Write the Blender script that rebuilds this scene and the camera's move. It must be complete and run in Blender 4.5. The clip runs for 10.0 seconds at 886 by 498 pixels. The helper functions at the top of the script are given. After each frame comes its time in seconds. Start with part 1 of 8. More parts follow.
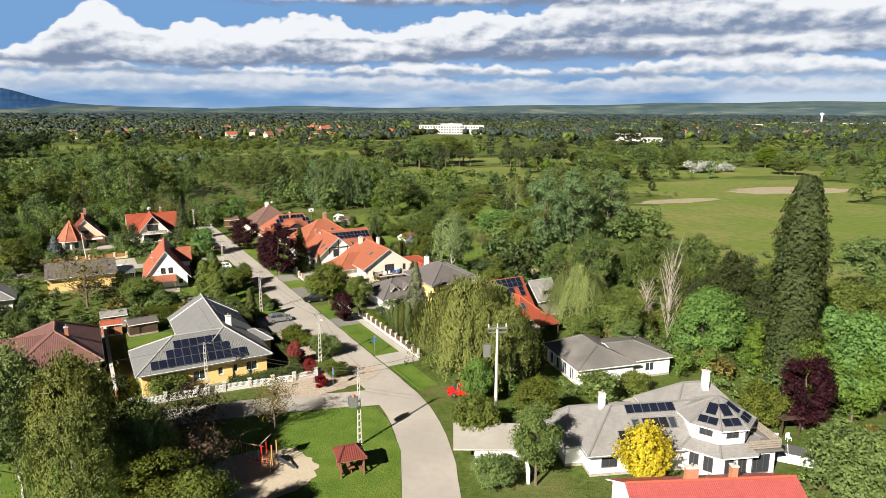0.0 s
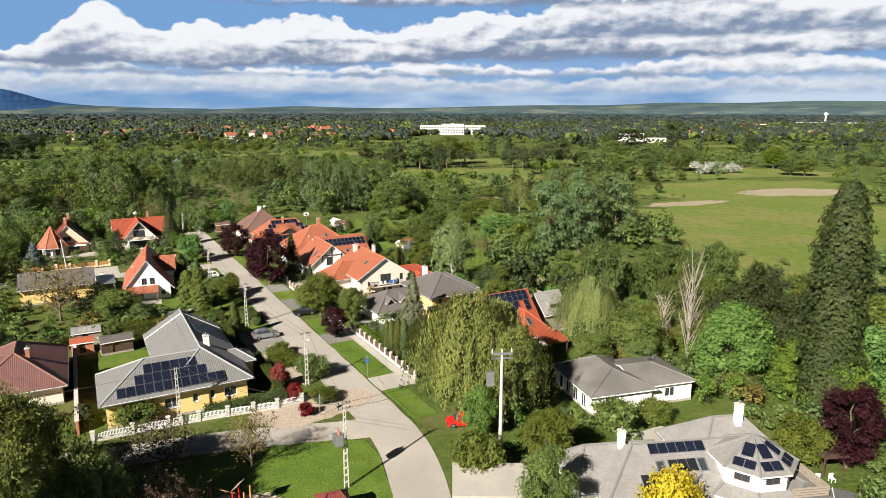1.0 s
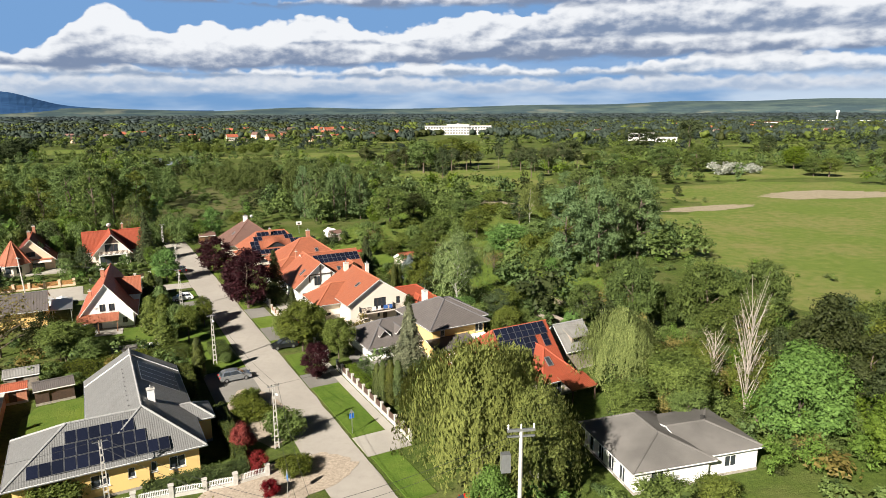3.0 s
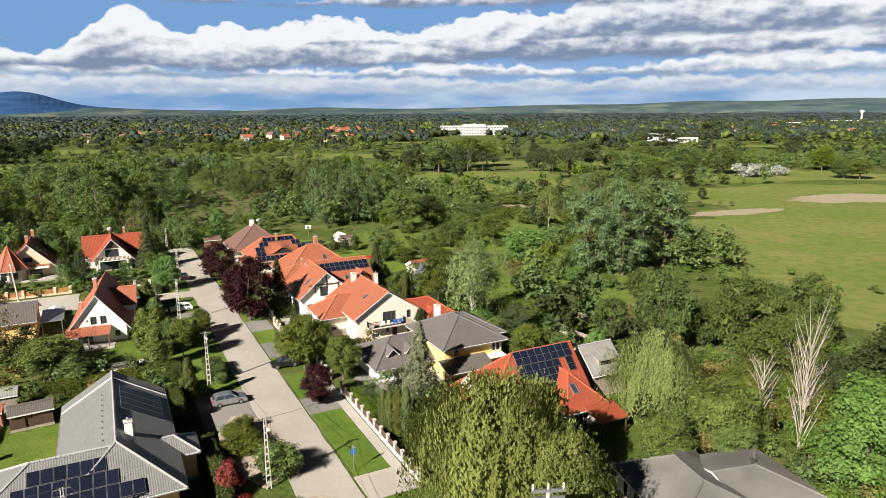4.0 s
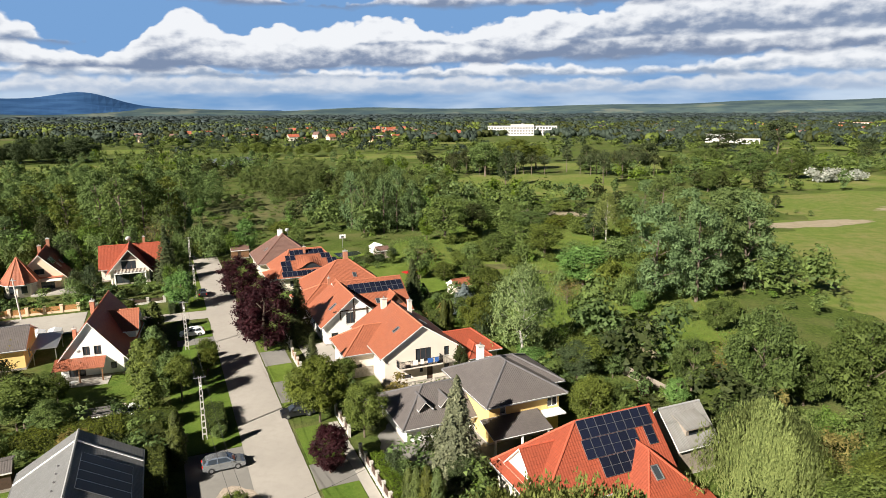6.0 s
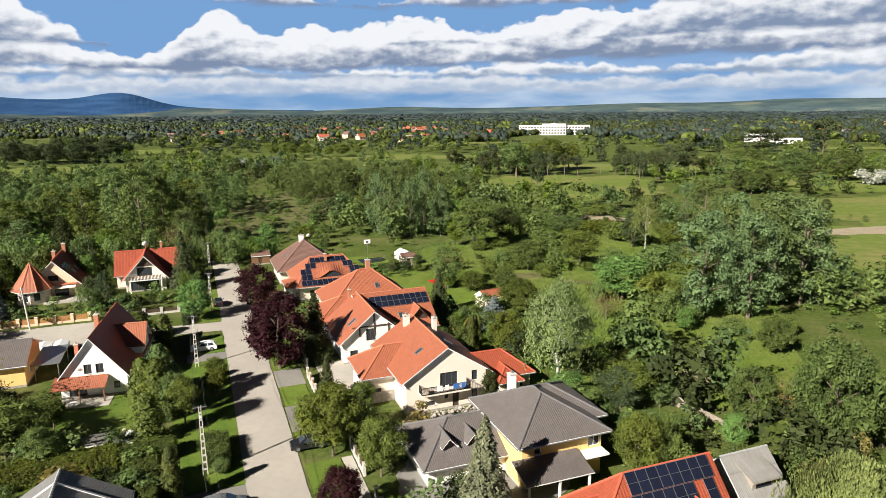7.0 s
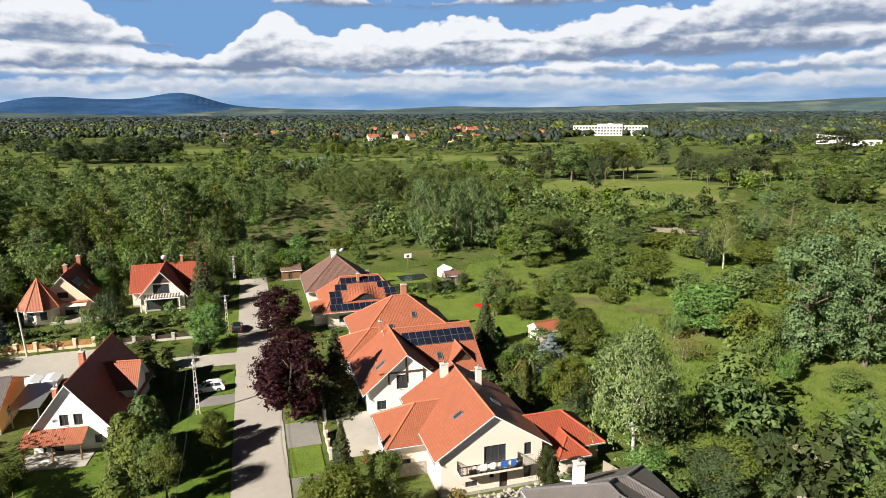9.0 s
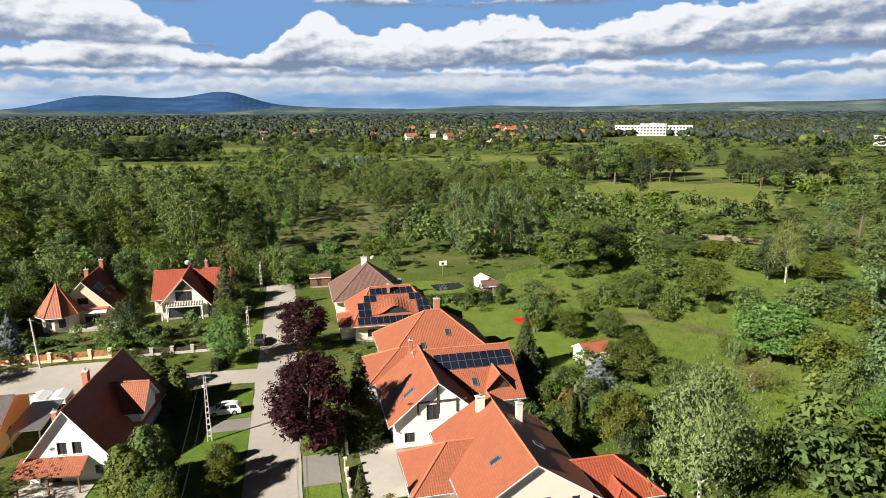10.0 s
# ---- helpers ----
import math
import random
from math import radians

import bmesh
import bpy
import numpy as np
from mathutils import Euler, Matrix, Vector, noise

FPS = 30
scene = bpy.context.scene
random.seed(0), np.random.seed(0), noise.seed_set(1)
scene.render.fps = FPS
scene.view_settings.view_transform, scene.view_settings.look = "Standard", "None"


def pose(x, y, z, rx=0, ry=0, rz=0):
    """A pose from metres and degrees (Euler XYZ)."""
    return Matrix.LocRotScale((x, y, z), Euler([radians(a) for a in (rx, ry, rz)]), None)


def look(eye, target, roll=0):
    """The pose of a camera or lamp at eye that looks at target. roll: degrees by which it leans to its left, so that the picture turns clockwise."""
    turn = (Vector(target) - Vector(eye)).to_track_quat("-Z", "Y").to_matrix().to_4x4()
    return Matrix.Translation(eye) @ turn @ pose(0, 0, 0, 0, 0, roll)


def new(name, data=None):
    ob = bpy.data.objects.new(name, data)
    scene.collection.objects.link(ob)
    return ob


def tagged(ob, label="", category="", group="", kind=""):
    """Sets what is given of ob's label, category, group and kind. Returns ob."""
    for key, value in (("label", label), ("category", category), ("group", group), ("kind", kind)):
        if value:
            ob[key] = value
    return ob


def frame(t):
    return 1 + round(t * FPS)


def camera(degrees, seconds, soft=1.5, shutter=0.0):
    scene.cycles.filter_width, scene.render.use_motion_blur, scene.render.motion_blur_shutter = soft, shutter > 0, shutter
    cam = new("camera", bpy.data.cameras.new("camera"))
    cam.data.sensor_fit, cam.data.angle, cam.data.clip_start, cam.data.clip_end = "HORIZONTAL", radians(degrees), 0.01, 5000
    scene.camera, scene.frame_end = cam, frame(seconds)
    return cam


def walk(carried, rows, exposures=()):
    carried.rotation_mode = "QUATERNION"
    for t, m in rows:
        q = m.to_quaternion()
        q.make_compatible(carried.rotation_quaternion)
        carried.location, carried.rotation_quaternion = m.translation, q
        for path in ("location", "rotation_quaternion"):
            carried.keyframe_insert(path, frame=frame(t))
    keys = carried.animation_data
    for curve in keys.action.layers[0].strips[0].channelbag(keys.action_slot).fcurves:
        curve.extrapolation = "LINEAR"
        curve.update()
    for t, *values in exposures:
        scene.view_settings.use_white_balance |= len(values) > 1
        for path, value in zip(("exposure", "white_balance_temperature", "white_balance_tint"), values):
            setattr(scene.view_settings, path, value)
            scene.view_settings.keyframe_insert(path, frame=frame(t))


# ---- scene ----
cam = camera(68.1, 10.0, soft=0.65)
PATH = [
    (0, (1.222, -0.564, 38.953), (1.2, 1.392, 38.535), 0.2),
    (0.5, (1.348, 4.117, 38.876), (1.321, 6.073, 38.459), 0.1),
    (1, (1.545, 8.675, 38.748), (1.518, 10.631, 38.331), 0.1),
    (1.5, (1.686, 13.183, 38.634), (1.661, 15.139, 38.217), -0.0),
    (2, (1.781, 17.821, 38.567), (1.755, 19.777, 38.151), -0.1),
    (2.5, (1.913, 22.53, 38.515), (1.881, 24.486, 38.099), -0.2),
    (4, (1.884, 36.055, 38.295), (1.791, 38.009, 37.879), -0.3),
    (4.5, (1.794, 40.696, 38.293), (1.673, 42.649, 37.878), -0.2),
    (5, (1.61, 45.209, 38.252), (1.462, 47.16, 37.837), -0.3),
    (5.5, (1.347, 49.636, 38.223), (1.159, 51.584, 37.808), -0.3),
    (7, (0.172, 62.999, 38.264), (-0.149, 64.929, 37.847), -0.5),
    (7.5, (-0.371, 67.378, 38.314), (-0.736, 69.3, 37.898), -0.5),
    (8, (-1.031, 71.931, 38.392), (-1.422, 73.848, 37.976), -0.5),
    (8.5, (-1.825, 76.541, 38.462), (-2.236, 78.454, 38.045), -0.5),
    (9, (-2.62, 81.013, 38.498), (-3.089, 82.912, 38.081), -0.5),
    (9.5, (-3.629, 85.44, 38.503), (-4.156, 87.323, 38.086), -0.6),
    (10, (-4.903, 89.868, 38.482), (-5.48, 91.737, 38.063), -0.4),
]
walk(cam, [(t, look(eye, target, roll)) for t, eye, target, roll in PATH], exposures=[(0.0, 1.30), (10.0, 1.30)])

# ---- world and sun ----
SUN_DIR = Vector((0.55, 0.83, -0.62)).normalized()      # the way the light travels
SUN_AZ = math.atan2(-SUN_DIR.x, -SUN_DIR.y)             # bearing of the sun, clockwise from +y
SUN_EL = math.asin(-SUN_DIR.z)

world = bpy.data.worlds.new("sky")
scene.world = world
world.use_nodes = True
W = world.node_tree
W.nodes.clear()


def wn(kind, **inputs):
    """A node of the sky; inputs by index or name, values or sockets."""
    node = W.nodes.new(kind)
    for key, value in inputs.items():
        sock = node.inputs[int(key[1:])] if key[0] == "i" and key[1:].isdigit() else node.inputs[key]
        if isinstance(value, bpy.types.NodeSocket):
            W.links.new(value, sock)
        else:
            sock.default_value = value
    return node


def wm(op, a, b=0.0, c=0.0, clamp=False):
    node = wn("ShaderNodeMath", i0=a, i1=b, i2=c)
    node.operation, node.use_clamp = op, clamp
    return node.outputs[0]


def wmap(v, lo, hi, to0=0.0, to1=1.0):
    node = wn("ShaderNodeMapRange", i0=v, i1=lo, i2=hi, i3=to0, i4=to1)
    node.interpolation_type = "SMOOTHSTEP"
    return node.outputs[0]


sky_tex = wn("ShaderNodeTexSky")
sky_tex.sky_type, sky_tex.sun_disc = "NISHITA", False
sky_tex.sun_elevation, sky_tex.sun_rotation = SUN_EL, SUN_AZ
sky_tex.altitude, sky_tex.air_density, sky_tex.dust_density, sky_tex.ozone_density = 150.0, 1.0, 0.6, 1.5
direction = wn("ShaderNodeTexCoord").outputs["Generated"]
xyz = wn("ShaderNodeSeparateXYZ", i0=direction)
bearing = wm("MULTIPLY", wm("ARCTAN2", xyz.outputs[0], xyz.outputs[1]), 57.3)       # degrees, clockwise from +y
height = wm("MULTIPLY", wm("ARCSINE", xyz.outputs[2]), 57.3)                        # degrees above the horizon


def gauss(c, w, h):
    """A rounded swell of height h about a bearing."""
    d = wm("DIVIDE", wm("SUBTRACT", bearing, c), w)
    return wm("MULTIPLY", wm("POWER", 2.71828, wm("MULTIPLY", wm("MULTIPLY", d, d), -1.0)), h)


def total(items):
    out = items[0]
    for it in items[1:]:
        out = wm("ADD", out, it)
    return out


def sky_noise(su, sv, z, detail, rough=0.55, du=0.0, dv=0.0):
    p = wn("ShaderNodeCombineXYZ", i0=wm("MULTIPLY", wm("ADD", bearing, du), su), i1=wm("MULTIPLY", wm("ADD", height, dv), sv), i2=z)
    return wn("ShaderNodeTexNoise", Vector=p.outputs[0], Scale=1.0, Detail=detail, Roughness=rough).outputs[0]


def sky_puffs(su, sv, z):
    p = wn("ShaderNodeCombineXYZ", i0=wm("ADD", wm("MULTIPLY", bearing, su), warp_u), i1=wm("ADD", wm("MULTIPLY", height, sv), warp_v), i2=z)
    v = wn("ShaderNodeTexVoronoi", Vector=p.outputs[0], Scale=1.0)
    v.feature = "SMOOTH_F1"
    v.inputs["Smoothness"].default_value = 0.35
    return v.outputs["Distance"]


warp_u = wm("MULTIPLY", wm("SUBTRACT", sky_noise(0.35, 0.8, 4.0, 4.0), 0.5), 1.1)
warp_v = wm("MULTIPLY", wm("SUBTRACT", sky_noise(0.35, 0.8, 9.0, 4.0), 0.5), 1.1)
puffs = total([wm("MULTIPLY", sky_puffs(0.60, 0.85, 1.0), -0.75), wm("MULTIPLY", sky_puffs(1.5, 2.2, 5.0), -0.30)])
relief = wm("SUBTRACT", total([sky_noise(0.5, 0.9, 2.0, 6.0, 0.5), wm("MULTIPLY", puffs, 0.55)]), 0.18)
relief_off = wm("SUBTRACT", total([sky_noise(0.5, 0.9, 2.0, 6.0, 0.5, -0.35, 0.4), wm("MULTIPLY", puffs, 0.55)]), 0.18)
side_light = wm("MULTIPLY", wm("SUBTRACT", relief, relief_off), 1.5)


def cloud_row(below, base, swells, rag, seed, soft=0.22, dark=(0.150, 0.195, 0.29), bright=(0.62, 0.635, 0.66), contrast=1.0):
    """A row of cumulus: flat base, billowing tops. Returns the sky with it laid over what is below."""
    ragged = wm("MULTIPLY", wm("SUBTRACT", sky_noise(0.16, 0.05, seed, 5.0, 0.6), 0.5), rag * 2.0)
    top = total(swells + [ragged, wm("MULTIPLY", puffs, 1.1), 0.55])
    rise = wm("SUBTRACT", height, base)
    over = wmap(wm("SUBTRACT", top, rise), -0.05, soft)
    under = wmap(wm("ADD", rise, wm("MULTIPLY", wm("SUBTRACT", sky_noise(0.22, 0.7, seed + 3, 5.0), 0.5), 1.4)), -0.25, 0.30)
    mask = wm("MULTIPLY", over, under)
    grade = wm("DIVIDE", rise, wm("MAXIMUM", top, 0.7))
    tone = total([wm("MULTIPLY", grade, 1.5 * contrast), side_light, wm("MULTIPLY", wm("SUBTRACT", sky_noise(0.16, 0.5, seed + 6, 4.0, 0.5), 0.5), 1.5), wm("MULTIPLY", puffs, -0.25), -0.16])
    col = wn("ShaderNodeMix", Factor=wmap(tone, 0.0, 1.0))
    col.data_type = "RGBA"
    col.inputs[6].default_value, col.inputs[7].default_value = (*dark, 1), (*bright, 1)
    out = wn("ShaderNodeMix", Factor=mask)
    out.data_type = "RGBA"
    W.links.new(below, out.inputs[6])
    W.links.new(col.outputs[2], out.inputs[7])
    return out.outputs[2]


clear = wn("ShaderNodeMix", Factor=1.0)
clear.data_type, clear.blend_type = "RGBA", "MULTIPLY"
W.links.new(sky_tex.outputs[0], clear.inputs[6])
clear.inputs[7].default_value = (0.0020, 0.0029, 0.0045, 1)
deep = wn("ShaderNodeMix", Factor=wmap(height, 10.0, 20.0, 0.85, 0.0))
deep.data_type = "RGBA"
W.links.new(clear.outputs[2], deep.inputs[6])
deep.inputs[7].default_value = (0.155, 0.30, 0.545, 1)
haze = wn("ShaderNodeMix", Factor=wmap(height, 0.6, 5.0, 1.0, 0.0))
haze.data_type = "RGBA"
W.links.new(deep.outputs[2], haze.inputs[6])
veil = wm("ADD", sky_noise(0.07, 0.30, 1.0, 4.0), wm("MULTIPLY", wmap(bearing, 0.0, 30.0), 0.12))
veil_col = wn("ShaderNodeMix", Factor=wmap(veil, 0.36, 0.68))
veil_col.data_type = "RGBA"
veil_col.inputs[6].default_value = (0.13, 0.25, 0.44, 1)
veil_col.inputs[7].default_value = (0.40, 0.48, 0.58, 1)
W.links.new(veil_col.outputs[2], haze.inputs[7])
sky_col = haze.outputs[2]
# rows of cloud from the far ones near the horizon to the near ones overhead
sky_col = cloud_row(sky_col, 1.35, [gauss(-32.0, 22.0, 1.1), gauss(-9.0, 12.0, 0.9), gauss(20.0, 16.0, 0.9), 0.5], 0.6, 11.0, 0.45, (0.29, 0.36, 0.47), (0.50, 0.53, 0.58), contrast=0.8)
sky_col = cloud_row(sky_col, 2.7, [gauss(-36.0, 12.0, 0.7), gauss(-4.0, 9.0, 0.9), gauss(24.0, 12.0, 1.3), 0.35], 0.9, 17.0, 0.35, (0.21, 0.27, 0.37))
base_b = wm("ADD", 3.2, wm("MULTIPLY", wmap(bearing, -25.0, 12.0), 0.9))
sky_col = cloud_row(sky_col, base_b, [gauss(-27.5, 3.4, 4.0), gauss(-20.5, 4.0, 2.7), gauss(-12.0, 5.5, 3.6), gauss(2.0, 8.0, 3.6), gauss(20.0, 10.0, 2.6), gauss(-42.0, 7.0, 2.2), gauss(38.0, 9.0, 2.6), 0.35], 0.7, 23.0)
base_c = wm("ADD", 5.0, wm("MULTIPLY", wmap(bearing, -30.0, 8.0), 0.6))
sky_col = cloud_row(sky_col, base_c, [gauss(17.0, 11.0, 6.0), gauss(-47.0, 8.5, 5.5), gauss(-9.0, 6.0, 1.5), gauss(38.0, 9.0, 3.5), -0.7], 0.9, 37.0, 0.3, (0.16, 0.21, 0.31))
sky_col = cloud_row(sky_col, 8.3, [gauss(-23.5, 4.0, 2.0), gauss(-47.0, 6.0, 2.8), gauss(-9.0, 4.0, 1.6), gauss(5.0, 7.0, 3.0), gauss(30.0, 12.0, 2.5), gauss(-70.0, 20.0, 3.0), gauss(90.0, 30.0, 3.0), -0.3], 1.2, 51.0, 0.3)
back = wn("ShaderNodeBackground", Strength=0.585)
W.links.new(sky_col, back.inputs[0])
W.links.new(back.outputs[0], wn("ShaderNodeOutputWorld").inputs[0])

sun = new("sun", bpy.data.lights.new("sun", "SUN"))
sun.data.energy, sun.data.angle, sun.data.color = 4.75, radians(0.53), (1.0, 0.93, 0.82)
sun.matrix_world = look((0, 0, 300), Vector((0, 0, 300)) + SUN_DIR)

# ---- materials ----
class Nodes:
    """Short hand for a material's nodes."""

    def __init__(self, name, rough=0.8, metal=0.0, spec=0.5):
        self.mat = bpy.data.materials.new(name)
        self.mat.use_nodes = True
        self.tree = self.mat.node_tree
        self.bsdf = self.tree.nodes["Principled BSDF"]
        self.out = self.tree.nodes["Material Output"]
        self.put(self.bsdf, "Roughness", rough)
        self.put(self.bsdf, "Metallic", metal)
        self.put(self.bsdf, "Specular IOR Level", spec)

    def put(self, node, key, value):
        sock = node.inputs[key]
        if isinstance(value, bpy.types.NodeSocket):
            self.tree.links.new(value, sock)
        else:
            sock.default_value = value

    def node(self, kind, **inputs):
        n = self.tree.nodes.new(kind)
        for key, value in inputs.items():
            self.put(n, int(key[1:]) if key[0] == "i" and key[1:].isdigit() else key, value)
        return n

    def math(self, op, a, b=0.0, clamp=False):
        n = self.node("ShaderNodeMath", i0=a, i1=b)
        n.operation, n.use_clamp = op, clamp
        return n.outputs[0]

    def noise(self, scale, detail=4.0, rough=0.55, where=None, dist=0.0):
        n = self.node("ShaderNodeTexNoise", Scale=scale, Detail=detail, Roughness=rough, Distortion=dist)
        self.put(n, "Vector", where if where else self.place())
        return n.outputs[0]

    def place(self):
        return self.node("ShaderNodeTexCoord").outputs["Object"]

    def world_place(self):
        return self.node("ShaderNodeNewGeometry").outputs["Position"]

    def uv(self):
        return self.node("ShaderNodeTexCoord").outputs["UV"]

    def span(self, v, lo, hi, to0=0.0, to1=1.0):
        return self.node("ShaderNodeMapRange", i0=v, i1=lo, i2=hi, i3=to0, i4=to1).outputs[0]

    def mix(self, f, a, b, mode="MIX"):
        n = self.tree.nodes.new("ShaderNodeMix")
        n.data_type, n.blend_type = "RGBA", mode
        for i, v in ((0, f), (6, a), (7, b)):
            if isinstance(v, tuple) and len(v) == 3:
                v = (*v, 1.0)
            self.put(n, i, v)
        return n.outputs[2]

    def ramp(self, f, *stops):
        n = self.node("ShaderNodeValToRGB", Fac=f)
        e = n.color_ramp.elements
        while len(e) < len(stops):
            e.new(0.5)
        for el, (p, c) in zip(e, stops):
            el.position, el.color = p, (*c, 1)
        return n.outputs[0]

    def bump(self, h, dist=0.02, strength=0.6):
        n = self.node("ShaderNodeBump", Height=h, Distance=dist, Strength=strength)
        self.put(self.bsdf, "Normal", n.outputs[0])

    def base(self, c):
        self.put(self.bsdf, "Base Color", (*c, 1.0) if isinstance(c, tuple) and len(c) == 3 else c)
        return self.mat


def plain(name, c, rough=0.7, metal=0.0, vary=0.18, scale=3.0, bump=0.0):
    m = Nodes(name, rough, metal)
    n1, n2 = m.noise(scale), m.noise(scale * 9)
    f = m.math("ADD", m.math("MULTIPLY", n1, 0.65), m.math("MULTIPLY", n2, 0.35))
    if bump:
        m.bump(n2, bump)
    return m.base(m.mix(m.span(f, 0.3, 0.7), tuple(x * (1 - vary) for x in c), tuple(min(1, x * (1 + vary)) for x in c)))


def tile_mat(name, c, dark, pitch=0.24, row=0.34, wear=0.35, gloss=0.6, wave=0.22):
    """Roof tiles: rolls across the slope, rows up it; UV is in metres."""
    m = Nodes(name, gloss)
    c, dark = tuple(x * 0.66 for x in c), tuple(x * 0.6 for x in dark)
    sep = m.node("ShaderNodeSeparateXYZ", i0=m.uv())
    u, v = sep.outputs[0], sep.outputs[1]
    roll = m.math("SINE", m.math("MULTIPLY", u, 6.2832 / pitch))
    step = m.math("FRACT", m.math("DIVIDE", v, row))
    h = m.math("ADD", m.math("MULTIPLY", roll, wave), m.math("SUBTRACT", 1.0, step))
    m.bump(h, 0.045, 0.9)
    cell = m.node("ShaderNodeCombineXYZ", i0=m.math("FLOOR", m.math("DIVIDE", u, pitch)), i1=m.math("FLOOR", m.math("DIVIDE", v, row)))
    rnd = m.node("ShaderNodeTexWhiteNoise", Vector=cell.outputs[0]).outputs[0]
    stain = m.noise(0.55, 5.0, 0.65)
    fine = m.noise(7.0, 3.0)
    col = m.mix(m.span(rnd, 0, 1, 0.0, 0.55), c, tuple(x * 0.72 for x in c))
    col = m.mix(m.span(stain, 0.42, 0.72, 0.0, wear), col, dark)
    col = m.mix(m.span(fine, 0.35, 0.75, 0.0, 0.2), col, tuple(x * 0.6 for x in c))
    joint = m.span(step, 0.0, 0.12, 0.5, 0.0)
    return m.base(m.mix(joint, col, tuple(x * 0.4 for x in c)))


def leaf_mat(name, dark, light, vary=0.06, trans=0.26, gain=0.52):
    m = Nodes(name, 0.62, spec=0.18)
    rnd = m.node("ShaderNodeNewGeometry").outputs["Random Per Island"]
    own = m.node("ShaderNodeObjectInfo").outputs["Random"]
    patch = m.noise(0.35, 2.0, where=m.world_place())
    f = m.math("ADD", m.math("MULTIPLY", rnd, 0.6), m.math("MULTIPLY", m.span(patch, 0.3, 0.7), 0.4))
    col = m.mix(f, tuple(x * gain for x in dark), tuple(x * gain * 1.32 for x in light))
    hsv = m.node("ShaderNodeHueSaturation", Hue=m.span(own, 0, 1, 0.5 - vary * 0.4, 0.5 + vary * 0.4), Saturation=m.span(own, 0, 1, 1.08, 0.86), Value=m.span(own, 0, 1, 0.78, 1.2))
    m.put(hsv, "Color", col)
    m.base(hsv.outputs[0])
    tr = m.node("ShaderNodeBsdfTranslucent", Color=hsv.outputs[0])
    mixn = m.node("ShaderNodeMixShader", i0=trans)
    m.tree.links.new(m.bsdf.outputs[0], mixn.inputs[1])
    m.tree.links.new(tr.outputs[0], mixn.inputs[2])
    m.tree.links.new(mixn.outputs[0], m.out.inputs[0])
    return m.mat


def grass_mat(name, dark, light, dry, amount=0.25, mow=0.0):
    m = Nodes(name, 0.9, spec=0.15)
    dark, light, dry = (tuple(x * 0.70 for x in c) for c in (dark, light, dry))
    p = m.world_place()
    big, mid, fine = m.noise(0.03, 4.0, where=p), m.noise(0.35, 5.0, where=p), m.noise(4.0, 4.0, 0.7, where=p)
    f = m.math("ADD", m.math("MULTIPLY", mid, 0.45), m.math("MULTIPLY", fine, 0.55))
    col = m.mix(m.span(f, 0.36, 0.64), dark, light)
    col = m.mix(m.math("MULTIPLY", m.span(m.math("ADD", m.math("MULTIPLY", big, 0.6), m.math("MULTIPLY", mid, 0.4)), 0.46, 0.62), amount, True), col, dry)
    m.bump(fine, 0.12, 0.8)
    return m.base(col)


def ground_mat():
    """Wild country: rank grass, reeds and dry patches, woods' floor."""
    m = Nodes("wild_ground", 0.95, spec=0.1)
    p = m.world_place()
    big, mid, fine, tiny = m.noise(0.012, 5.0, where=p), m.noise(0.09, 5.0, 0.6, where=p), m.noise(1.3, 5.0, 0.7, where=p), m.noise(6.0, 3.0, where=p)
    f = m.math("ADD", m.math("MULTIPLY", fine, 0.6), m.math("MULTIPLY", tiny, 0.4))
    col = m.mix(m.span(f, 0.38, 0.62), (0.035, 0.056, 0.012), (0.10, 0.135, 0.028))
    col = m.mix(m.span(mid, 0.46, 0.66, 0.0, 0.7), col, (0.14, 0.135, 0.055))
    col = m.mix(m.span(big, 0.5, 0.68, 0.0, 0.6), col, (0.085, 0.13, 0.023))
    m.bump(f, 0.25, 0.9)
    return m.base(col)


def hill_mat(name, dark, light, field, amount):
    """Distant slopes: woods with strips of fields, aerial haze mixed into their bluish colours."""
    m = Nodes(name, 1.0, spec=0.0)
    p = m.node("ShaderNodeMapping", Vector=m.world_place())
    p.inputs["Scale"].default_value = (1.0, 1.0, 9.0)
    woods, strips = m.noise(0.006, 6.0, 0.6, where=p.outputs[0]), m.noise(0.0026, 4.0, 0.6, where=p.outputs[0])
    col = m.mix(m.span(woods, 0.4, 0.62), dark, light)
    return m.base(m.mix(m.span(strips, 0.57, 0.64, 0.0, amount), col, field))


def asphalt(name, c, patch=0.3):
    m = Nodes(name, 0.9)
    c = tuple(x * 0.62 for x in c)
    p = m.world_place()
    big, mid, fine = m.noise(0.12, 4.0, where=p), m.noise(1.1, 4.0, where=p), m.noise(25.0, 2.0, where=p)
    col = m.mix(m.span(big, 0.35, 0.65), tuple(x * (1 - patch * 0.6) for x in c), tuple(x * (1 + patch * 0.5) for x in c))
    col = m.mix(m.span(mid, 0.45, 0.75, 0.0, 0.35), col, tuple(x * 0.72 for x in c))
    col = m.mix(m.span(fine, 0.35, 0.65, 0.0, 0.22), col, tuple(x * 1.35 for x in c))
    m.bump(fine, 0.008)
    return m.base(col)


